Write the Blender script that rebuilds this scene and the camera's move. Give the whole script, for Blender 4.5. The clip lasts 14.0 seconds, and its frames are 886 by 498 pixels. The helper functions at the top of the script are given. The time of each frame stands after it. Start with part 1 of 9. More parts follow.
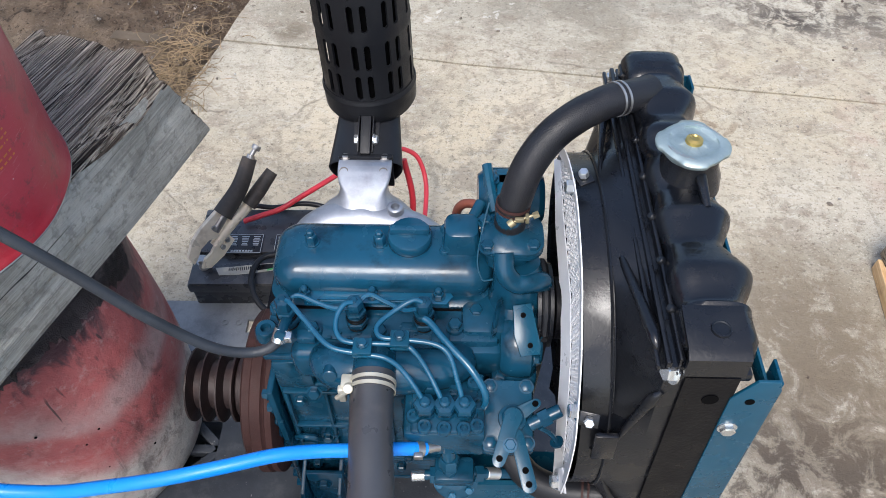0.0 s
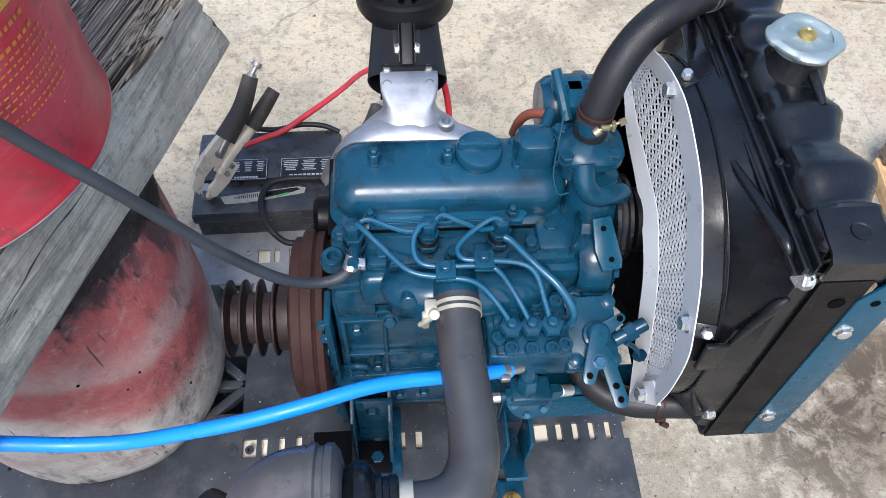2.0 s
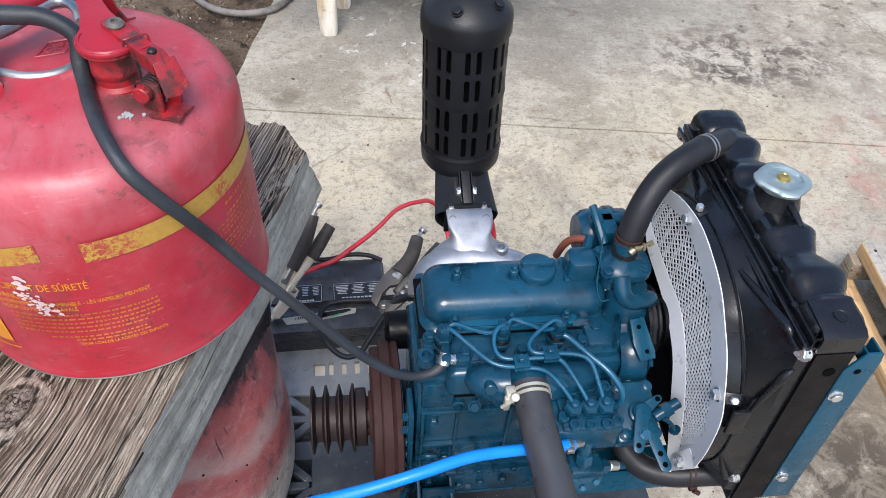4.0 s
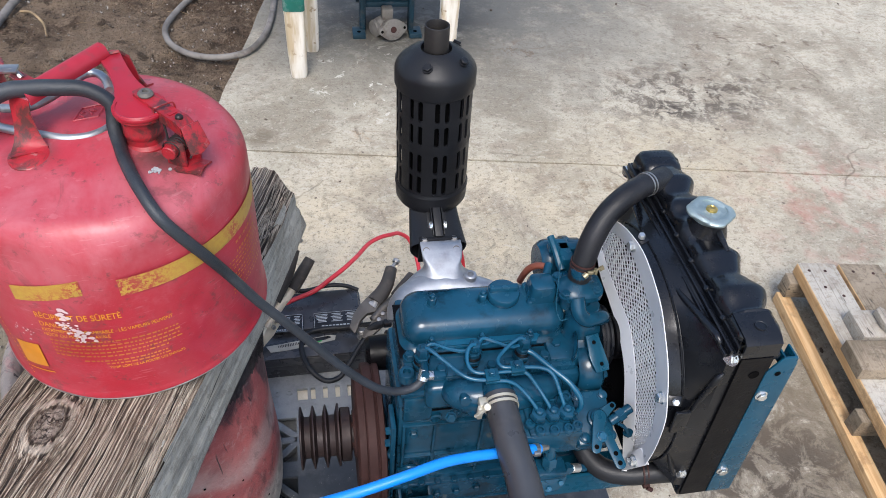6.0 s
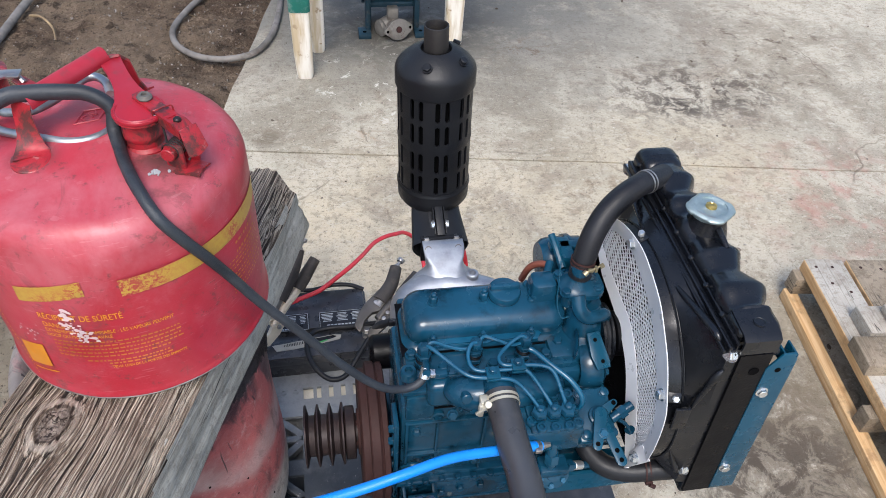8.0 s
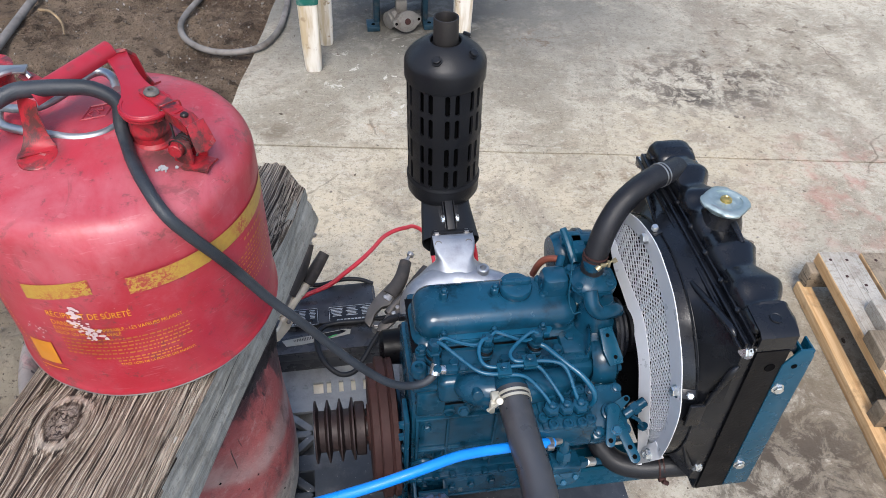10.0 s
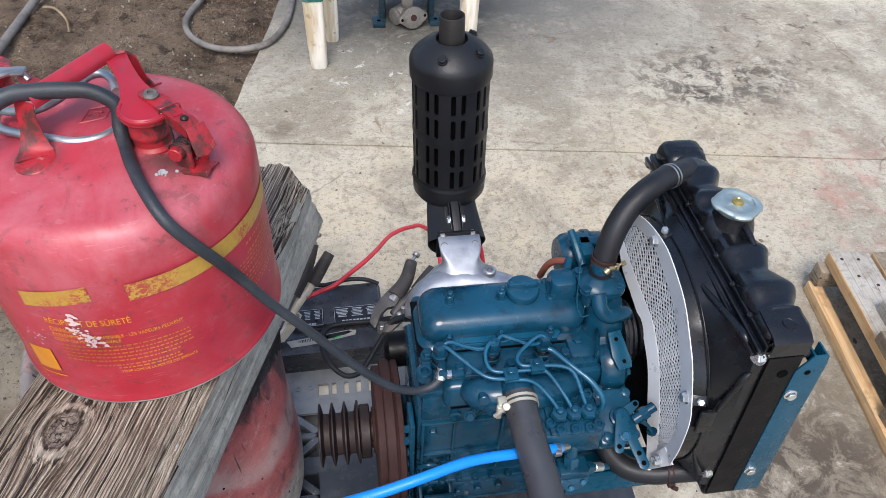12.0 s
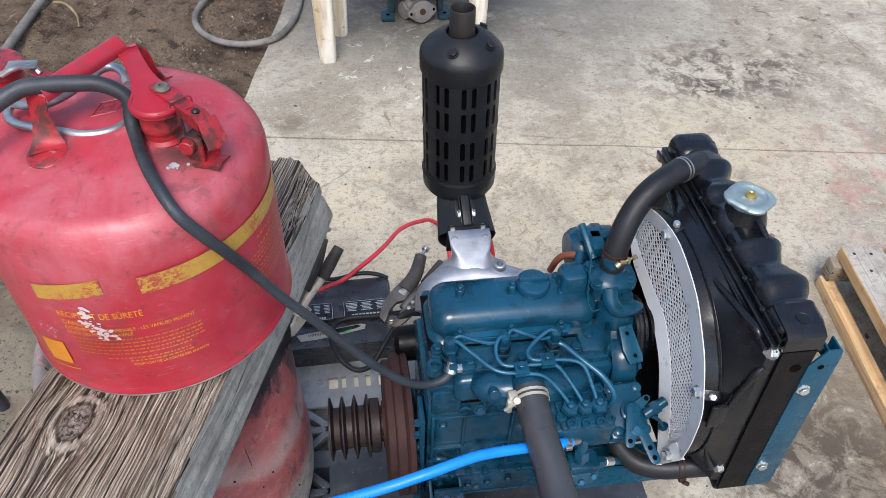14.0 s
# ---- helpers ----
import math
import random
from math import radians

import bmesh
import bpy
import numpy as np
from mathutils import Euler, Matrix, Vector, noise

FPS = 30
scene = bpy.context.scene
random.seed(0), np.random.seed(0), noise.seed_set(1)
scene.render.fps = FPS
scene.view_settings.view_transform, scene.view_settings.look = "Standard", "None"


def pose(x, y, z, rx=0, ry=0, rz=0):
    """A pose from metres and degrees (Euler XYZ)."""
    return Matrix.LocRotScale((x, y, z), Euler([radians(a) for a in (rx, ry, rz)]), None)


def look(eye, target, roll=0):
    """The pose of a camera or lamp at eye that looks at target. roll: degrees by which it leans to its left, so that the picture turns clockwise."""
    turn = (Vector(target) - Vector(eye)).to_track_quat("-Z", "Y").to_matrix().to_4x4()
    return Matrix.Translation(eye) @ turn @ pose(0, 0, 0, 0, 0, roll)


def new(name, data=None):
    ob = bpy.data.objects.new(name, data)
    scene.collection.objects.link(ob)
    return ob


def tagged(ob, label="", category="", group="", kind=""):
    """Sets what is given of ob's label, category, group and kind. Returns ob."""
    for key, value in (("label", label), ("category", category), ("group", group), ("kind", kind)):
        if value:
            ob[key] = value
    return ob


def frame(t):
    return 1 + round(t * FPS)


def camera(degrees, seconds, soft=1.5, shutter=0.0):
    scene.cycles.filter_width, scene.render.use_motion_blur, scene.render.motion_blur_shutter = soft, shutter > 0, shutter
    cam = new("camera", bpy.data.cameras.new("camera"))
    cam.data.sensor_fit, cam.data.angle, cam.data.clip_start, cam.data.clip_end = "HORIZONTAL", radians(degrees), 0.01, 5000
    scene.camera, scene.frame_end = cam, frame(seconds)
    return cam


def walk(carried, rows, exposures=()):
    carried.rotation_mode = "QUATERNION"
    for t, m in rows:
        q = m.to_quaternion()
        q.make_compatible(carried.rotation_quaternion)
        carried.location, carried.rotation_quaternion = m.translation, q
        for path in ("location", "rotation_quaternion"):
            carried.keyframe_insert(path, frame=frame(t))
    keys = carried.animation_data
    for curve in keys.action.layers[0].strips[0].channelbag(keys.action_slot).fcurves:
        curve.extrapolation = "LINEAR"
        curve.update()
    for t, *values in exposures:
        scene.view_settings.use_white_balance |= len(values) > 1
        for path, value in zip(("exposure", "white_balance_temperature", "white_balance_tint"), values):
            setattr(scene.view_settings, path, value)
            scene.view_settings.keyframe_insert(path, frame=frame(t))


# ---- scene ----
cam = camera(62.2, 14.0, soft=0.5)
PATH = [
    (0, (0.042, 0.145, 1.297), (0.016, 1.403, -0.258), -0.0),
    (0.5, (0.034, 0.093, 1.287), (0.025, 1.277, -0.325), -0.5),
    (1, (-0.068, 0.123, 1.245), (0.022, 1.251, -0.404), -0.5),
    (1.5, (-0.081, 0.158, 1.245), (0.049, 1.238, -0.433), 2.6),
    (2, (-0.102, 0.173, 1.256), (0.033, 1.252, -0.423), 4.0),
    (2.5, (-0.136, 0.168, 1.256), (0.019, 1.296, -0.388), 4.6),
    (3, (-0.167, 0.164, 1.277), (0.075, 1.348, -0.316), 7.1),
    (3.5, (-0.183, 0.122, 1.289), (0.031, 1.37, -0.26), 5.3),
    (3.8, (-0.211, 0.08, 1.348), (-0.042, 1.401, -0.144), 3.2),
    (4, (-0.25, 0.04, 1.395), (-0.017, 1.391, -0.061), 4.6),
    (4.2, (-0.297, 0.008, 1.439), (0.019, 1.384, 0.023), 5.5),
    (6.5, (-0.277, -0.046, 1.483), (0.058, 1.35, 0.09), 5.9),
    (7, (-0.273, -0.049, 1.481), (0.053, 1.34, 0.079), 5.5),
    (7.5, (-0.272, -0.047, 1.486), (0.044, 1.343, 0.083), 5.2),
    (8, (-0.269, -0.05, 1.488), (0.036, 1.348, 0.091), 4.7),
    (10.5, (-0.269, -0.035, 1.482), (0.007, 1.351, 0.067), 3.8),
    (11, (-0.269, -0.031, 1.485), (0.003, 1.356, 0.07), 3.7),
    (11.5, (-0.266, -0.025, 1.483), (0.0, 1.361, 0.065), 3.6),
    (12, (-0.265, -0.02, 1.478), (-0.004, 1.361, 0.055), 3.4),
    (12.5, (-0.267, -0.021, 1.479), (-0.011, 1.358, 0.054), 3.3),
    (13, (-0.268, -0.021, 1.478), (-0.019, 1.358, 0.051), 3.2),
    (13.5, (-0.268, -0.021, 1.477), (-0.027, 1.356, 0.047), 3.0),
    (14, (-0.268, -0.019, 1.475), (-0.03, 1.355, 0.042), 2.8),
]
walk(cam, [(t, look(eye, target, roll)) for t, eye, target, roll in PATH], [(0.0, 0.18, 6330.0, 10.0), (0.5, 0.24, 6290.0, 10.0), (1.5, 0.36, 6230.0, 10.0), (3.0, 0.28, 6230.0, 10.0), (4.0, 0.14, 6290.0, 10.0), (6.5, 0.06, 6330.0, 10.0), (14.0, 0.06, 6330.0, 10.0)])

# ---- light: hazy bright sky, soft weak sun from behind the camera ----
SUN_ELEVATION, SUN_AZIMUTH = 56.0, 194.0
world = bpy.data.worlds.new("sky")
scene.world = world
world.use_nodes = True
wn = world.node_tree.nodes
sky = wn.new("ShaderNodeTexSky")
sky.sky_type, sky.sun_disc = "NISHITA", False
sky.sun_elevation, sky.sun_rotation = radians(SUN_ELEVATION), radians(SUN_AZIMUTH)
sky.air_density, sky.dust_density, sky.ozone_density = 1.0, 3.2, 1.0
world.node_tree.links.new(sky.outputs[0], wn["Background"].inputs[0])
wn["Background"].inputs[1].default_value = 0.245
sun = new("sun", bpy.data.lights.new("sun", "SUN"))
sun.data.energy, sun.data.angle, sun.data.color = 2.0, radians(24), (0.985, 0.975, 0.96)
az, el = radians(SUN_AZIMUTH), radians(SUN_ELEVATION)
sun.matrix_world = look((math.sin(az) * math.cos(el) * 9, math.cos(az) * math.cos(el) * 9, math.sin(el) * 9), (0, 0, 0))


# ---- materials ----
class Nodes:
    """A principled material with short calls for its nodes; coordinates are metres."""

    def __init__(self, name, rough=0.5, metal=0.0, coat=0.0, spec=0.5):
        self.m = bpy.data.materials.new(name)
        self.m.use_nodes = True
        self.t = self.m.node_tree
        self.b = self.t.nodes["Principled BSDF"]
        self.b.inputs["Roughness"].default_value = rough
        self.b.inputs["Metallic"].default_value = metal
        self.b.inputs["Coat Weight"].default_value = coat
        self.b.inputs["Coat Roughness"].default_value = 0.12
        self.b.inputs["Specular IOR Level"].default_value = spec
        self.co = self.t.nodes.new("ShaderNodeTexCoord").outputs["Object"]

    def add(self, kind, **values):
        n = self.t.nodes.new(kind)
        for k, v in values.items():
            n.inputs[k].default_value = v
        return n

    def link(self, a, b):
        self.t.links.new(a, b)

    def mapped(self, scale=(1, 1, 1), turn=(0, 0, 0), shift=(0, 0, 0)):
        n = self.add("ShaderNodeMapping", Scale=scale, Rotation=turn, Location=shift)
        self.link(self.co, n.inputs["Vector"])
        return n.outputs[0]

    def noise(self, scale, detail=4.0, rough=0.55, co=None, distort=0.0):
        n = self.add("ShaderNodeTexNoise", Scale=scale, Detail=detail, Roughness=rough, Distortion=distort)
        self.link(co or self.co, n.inputs["Vector"])
        return n.outputs["Fac"]

    def ramp(self, fac, low, high, a=0.0, b=1.0):
        n = self.t.nodes.new("ShaderNodeMapRange")
        n.interpolation_type = "SMOOTHSTEP"
        for i, v in enumerate((low, high, a, b)):
            n.inputs[1 + i].default_value = v
        self.link(fac, n.inputs[0])
        return n.outputs[0]

    def math(self, op, a, b=0.5):
        n = self.t.nodes.new("ShaderNodeMath")
        n.operation = op
        for i, v in enumerate((a, b)):
            if isinstance(v, (int, float)):
                n.inputs[i].default_value = v
            else:
                self.link(v, n.inputs[i])
        return n.outputs[0]

    def mix(self, fac, a, b):
        n = self.t.nodes.new("ShaderNodeMix")
        n.data_type = "RGBA"
        for i, v in ((0, fac), (6, a), (7, b)):
            if isinstance(v, tuple):
                n.inputs[i].default_value = (*v, 1)
            elif isinstance(v, float):
                n.inputs[i].default_value = v
            else:
                self.link(v, n.inputs[i])
        return n.outputs[2]

    def blob(self, x, y, r, stretch=1.0, soft=0.6, z=0.0):
        """1 at a place, 0 beyond r metres."""
        n = self.mapped(scale=(1 / (r * stretch), 1 / r, 0.0), shift=(-x / (r * stretch), -y / r, 0))
        d = self.t.nodes.new("ShaderNodeVectorMath")
        d.operation = "LENGTH"
        self.link(n, d.inputs[0])
        return self.ramp(d.outputs["Value"], 1.0, 1.0 - soft)

    def colour(self, c):
        if isinstance(c, tuple):
            self.b.inputs["Base Color"].default_value = (*c, 1)
        else:
            self.link(c, self.b.inputs["Base Color"])

    def rough(self, fac, a, b):
        self.link(self.ramp(fac, 0.3, 0.7, a, b), self.b.inputs["Roughness"])

    def bump(self, height, depth, strength=1.0):
        n = self.add("ShaderNodeBump", Strength=strength, Distance=depth)
        self.link(height, n.inputs["Height"])
        last = self.b.inputs["Normal"].links
        if last:
            self.link(last[0].from_socket, n.inputs["Normal"])
        self.link(n.outputs[0], self.b.inputs["Normal"])


def simple(name, c, rough, metal=0.0, vary=0.25, grain=60.0, depth=0.0003, dirt=None, coat=0.0, amount=0.5, spec=0.5):
    """Paint, rubber, plastic or metal with two scales of variation, dirt patches and fine relief."""
    k = Nodes(name, rough, metal, coat, spec)
    big, fine = k.noise(9.0, 5), k.noise(grain, 4)
    dark, light = tuple(v * (1 - vary) for v in c), tuple(min(1, v * (1 + vary)) for v in c)
    out = k.mix(k.ramp(big, 0.3, 0.7), dark, light)
    out = k.mix(k.math("MULTIPLY", k.ramp(fine, 0.45, 0.75), 0.35), out, light)
    if dirt:
        patch = k.math("MULTIPLY", k.ramp(k.noise(22.0, 6, 0.65), 0.5, 0.72), amount)
        out = k.mix(patch, out, dirt)
    k.colour(out)
    k.rough(k.noise(30.0, 4), max(0.05, rough - 0.1), min(1, rough + 0.12))
    if depth:
        k.bump(k.noise(grain * 4, 3), depth)
    return k.m


BLUE = simple("blue engine enamel", (0.0062, 0.051, 0.094), 0.19, vary=0.25, grain=90, depth=0.00004, dirt=(0.0012, 0.010, 0.018), amount=0.75, spec=0.42)
BLUE_SHEET = simple("blue painted sheet steel", (0.0036, 0.056, 0.100), 0.27, vary=0.14, grain=70, depth=0.00004, spec=0.42)
PIPE_BLUE = simple("blue enamelled steel pipe", (0.0070, 0.080, 0.150), 0.18, vary=0.15, depth=0.0, spec=0.65)
BLACK_PAINT = simple("black enamel", (0.0048, 0.0056, 0.0078), 0.29, vary=0.25, grain=80, depth=0.0002, dirt=(0.018, 0.018, 0.018), amount=0.10, spec=0.50)
BLACK_SHEET = simple("black painted sheet", (0.004, 0.004, 0.005), 0.34, vary=0.2, dirt=(0.014, 0.013, 0.012), amount=0.12, spec=0.13)
SATIN_BLACK = simple("satin black heat paint", (0.0085, 0.0092, 0.0112), 0.42, vary=0.2, grain=140, depth=0.0003, dirt=(0.016, 0.017, 0.019), amount=0.15, spec=0.32)
# near-black that paints the shade in holes and slots; also the drum's spatter
HOLE_BLACK = simple("hole shade and spatter black", (0.0025, 0.0025, 0.0028), 0.9, depth=0.0, spec=0.05)
RUBBER = simple("black rubber", (0.013, 0.014, 0.017), 0.44, vary=0.25, grain=120, depth=0.0003, dirt=(0.035, 0.034, 0.034), amount=0.35, spec=0.30)
RUBBER_DUST = simple("dusty rubber", (0.012, 0.0125, 0.015), 0.42, vary=0.35, grain=160, depth=0.0005, dirt=(0.048, 0.042, 0.038), amount=0.5, spec=0.36)
AIR_PLASTIC = simple("scuffed dusty moulded plastic", (0.080, 0.081, 0.085), 0.36, vary=0.3, grain=160, depth=0.0001, dirt=(0.19, 0.185, 0.175), amount=0.4, spec=0.6)
BATTERY_BLACK = simple("battery case plastic", (0.034, 0.035, 0.040), 0.32, vary=0.3, grain=140, depth=0.0002, dirt=(0.13, 0.125, 0.118), amount=0.4, spec=0.6)
RUST = simple("brown rust", (0.042, 0.017, 0.015), 0.7, vary=0.3, grain=160, depth=0.0004, dirt=(0.026, 0.011, 0.010), amount=0.5, spec=0.3)
RUST_DARK = simple("dark worn pulley steel", (0.026, 0.017, 0.017), 0.5, metal=0.2, vary=0.4, grain=120, depth=0.0003, dirt=(0.055, 0.030, 0.026), amount=0.5, spec=0.35)
ALU = simple("cast aluminium", (0.34, 0.365, 0.41), 0.46, metal=0.72, vary=0.28, grain=120, depth=0.00012, dirt=(0.19, 0.20, 0.225), amount=0.6)
WHITE_STEEL = simple("galvanised guard sheet", (0.80, 0.80, 0.80), 0.36, metal=0.15, vary=0.05, grain=60, depth=0.0001)
ZINC = simple("zinc plated steel", (0.72, 0.74, 0.74), 0.26, metal=0.9, vary=0.12, depth=0.0001)
STEEL = simple("bare worn steel", (0.42, 0.41, 0.40), 0.38, metal=0.9, vary=0.25, dirt=(0.14, 0.10, 0.07), amount=0.5)
BRASS = simple("yellow brass", (0.62, 0.44, 0.14), 0.3, metal=0.9, vary=0.15)
PLATED = simple("cream passivated clamp", (0.55, 0.52, 0.42), 0.4, metal=0.5, vary=0.15)
BLUE_HOSE = simple("bright blue hose", (0.010, 0.26, 0.86), 0.34, vary=0.06, grain=160, depth=0.0001)
RED_CABLE = simple("red cable sheath", (0.58, 0.035, 0.05), 0.42, vary=0.15)
BROWN_HOSE = simple("reddish brown hose", (0.17, 0.05, 0.03), 0.55, vary=0.2)
GREY_HOSE = simple("grey dusty hose", (0.17, 0.155, 0.14), 0.7, vary=0.35, dirt=(0.08, 0.065, 0.052), amount=0.6)
GRIP = simple("dirty dipped grip", (0.05, 0.043, 0.038), 0.6, vary=0.4, dirt=(0.11, 0.085, 0.065), amount=0.8)
PLIER_JAW = simple("cream nickel plier jaw", (0.80, 0.70, 0.54), 0.34, metal=0.15, vary=0.2, grain=120, depth=0.0003, dirt=(0.34, 0.23, 0.14), amount=0.45)
INTAKE_RUBBER = simple("satin rubber elbow", (0.036, 0.038, 0.042), 0.36, vary=0.3, grain=160, depth=0.00004, dirt=(0.085, 0.080, 0.076), amount=0.5, spec=0.75)
BRAIDED_RUBBER = simple("slate black braided rubber", (0.024, 0.029, 0.036), 0.46, vary=0.3, grain=220, depth=0.0004, dirt=(0.068, 0.074, 0.082), amount=0.45, spec=0.45)
WORN_INK = simple("worn yellow ink", (0.52, 0.17, 0.03), 0.5, vary=0.3, depth=0.0)
TANK_BLACK = simple("glossy black tank moulding", (0.0045, 0.0054, 0.0076), 0.25, vary=0.25, grain=80, depth=0.0002, dirt=(0.018, 0.018, 0.018), amount=0.10, spec=0.55)
CAP_ZINC = simple("dull zinc cap", (0.36, 0.44, 0.44), 0.46, metal=0.7, vary=0.25, grain=160, depth=0.0003, dirt=(0.24, 0.30, 0.30), amount=0.5)
LABEL_BLACK = simple("black printed label", (0.012, 0.012, 0.014), 0.35, vary=0.1, depth=0.0)
PRINT = simple("white print", (0.40, 0.42, 0.43), 0.5, vary=0.2, depth=0.0)
YELLOW_INK = simple("yellow ink", (0.70, 0.30, 0.015), 0.45, vary=0.12, depth=0.0)
GREEN_INK = simple("green sticker", (0.06, 0.35, 0.10), 0.5, vary=0.1, depth=0.0)
GREEN_PAINT = simple("green paint", (0.008, 0.13, 0.10), 0.5, vary=0.2, dirt=(0.5, 0.5, 0.48), amount=0.35)
DARK_BLUE = simple("dark blue machine paint", (0.008, 0.035, 0.055), 0.5, vary=0.25, dirt=(0.1, 0.09, 0.08), amount=0.5)
OLD_CAST = simple("dirty cast alloy", (0.20, 0.185, 0.165), 0.6, metal=0.4, vary=0.35, dirt=(0.08, 0.055, 0.04), amount=0.7)
def stones():
    """Pebbles, each of its own shade from dark earth to pale grey."""
    k = Nodes("dusty pebbles", 0.9, spec=0.25)
    shade = k.t.nodes.new("ShaderNodeNewGeometry").outputs["Random Per Island"]
    out = k.mix(k.ramp(shade, 0.0, 0.75), (0.085, 0.062, 0.046), (0.24, 0.205, 0.17))
    out = k.mix(k.ramp(shade, 0.86, 0.96), out, (0.55, 0.52, 0.48))
    out = k.mix(k.math("MULTIPLY", k.ramp(k.noise(120, 5), 0.45, 0.65), 0.5), out, (0.12, 0.092, 0.07))
    k.colour(out)
    k.bump(k.noise(400, 3), 0.001)
    return k.m


STONE = stones()
STRAW = simple("dry straw", (0.27, 0.19, 0.105), 0.8, vary=0.4, depth=0.0)
SLOT_PALE = simple("pale slot backing", (0.80, 0.74, 0.62), 0.8, vary=0.15, grain=40, depth=0.0005, dirt=(0.3, 0.22, 0.13), amount=0.5)
CORK = simple("rusty stain ring", (0.16, 0.07, 0.05), 0.8, vary=0.3)


def red_paint():
    """Red enamel: rosy sky sheen painted on high up, oily dust, fine scuffs and chips."""
    k = Nodes("red can enamel with painted sheen", 0.42, coat=0.05)
    out = k.mix(k.ramp(k.noise(6, 5, 0.6), 0.3, 0.7), (0.355, 0.011, 0.024), (0.43, 0.022, 0.042))
    # rosy sky sheen painted in as patchy colour, strongest over the shoulder
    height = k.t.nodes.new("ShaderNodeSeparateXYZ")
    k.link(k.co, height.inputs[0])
    sky_sheen = k.math("MULTIPLY", k.ramp(k.noise(4.5, 6, 0.66, None, 0.5), 0.40, 0.62, 0.15, 1.0), k.ramp(height.outputs[2], 0.86, 0.98, 0.22, 0.72))
    out = k.mix(sky_sheen, out, (0.47, 0.145, 0.172))
    out = k.mix(k.math("MULTIPLY", k.ramp(k.noise(27, 8, 0.75), 0.5, 0.68), 0.30), out, (0.44, 0.105, 0.125))
    out = k.mix(k.math("MULTIPLY", k.ramp(k.noise(11, 8, 0.78, k.mapped((1, 1, 1), shift=(3, 1, 2)), 0.7), 0.53, 0.66), 0.62), out, (0.17, 0.055, 0.055))
    out = k.mix(k.math("MULTIPLY", k.ramp(k.noise(48, 8, 0.78, k.mapped((1, 1, 1), shift=(7, 4, 1))), 0.56, 0.64), 0.55), out, (0.10, 0.045, 0.042))
    for angle, shift in ((0.5, 1.0), (-0.35, 5.0)):
        scratch = k.noise(30, 4, 0.6, k.mapped((1.2, 1.2, 9), (angle, angle * 0.6, 0), (shift, 2, 1)), 0.3)
        out = k.mix(k.math("MULTIPLY", k.ramp(scratch, 0.64, 0.69), 0.2), out, (0.56, 0.24, 0.26))
    out = k.mix(k.ramp(k.noise(210, 4, 0.7), 0.715, 0.75), out, (0.58, 0.42, 0.42))
    # oily dirt gathered round the spout's foot and the handle pad
    for x, y, r in ((-0.432, 0.600, 0.052), (-0.560, 0.600, 0.030)):
        out = k.mix(k.math("MULTIPLY", k.blob(x, y, r, 1.2, 0.9), k.ramp(k.noise(34, 7, 0.75, k.mapped((1, 1, 1), shift=(2, 8, 3))), 0.36, 0.54, 0.2, 0.92)), out, (0.060, 0.028, 0.024))
    k.colour(out)
    k.rough(k.noise(12, 5), 0.32, 0.54)
    k.bump(k.noise(9, 2), 0.006, 0.45)
    k.bump(k.noise(300, 3), 0.0002)
    return k.m


def grimy_red():
    """The can's fittings: darker red with black oily dirt."""
    k = Nodes("grimy red enamel", 0.4)
    out = k.mix(k.ramp(k.noise(22, 5), 0.3, 0.7), (0.30, 0.009, 0.016), (0.40, 0.020, 0.032))
    out = k.mix(k.math("MULTIPLY", k.ramp(k.noise(38, 7, 0.72, None, 0.5), 0.44, 0.60), 0.88), out, (0.050, 0.025, 0.022))
    out = k.mix(k.math("MULTIPLY", k.ramp(k.noise(90, 5, 0.7), 0.6, 0.7), 0.5), out, (0.40, 0.20, 0.19))
    k.colour(out)
    k.rough(k.noise(30, 5), 0.28, 0.6)
    k.bump(k.noise(160, 4), 0.0005)
    return k.m


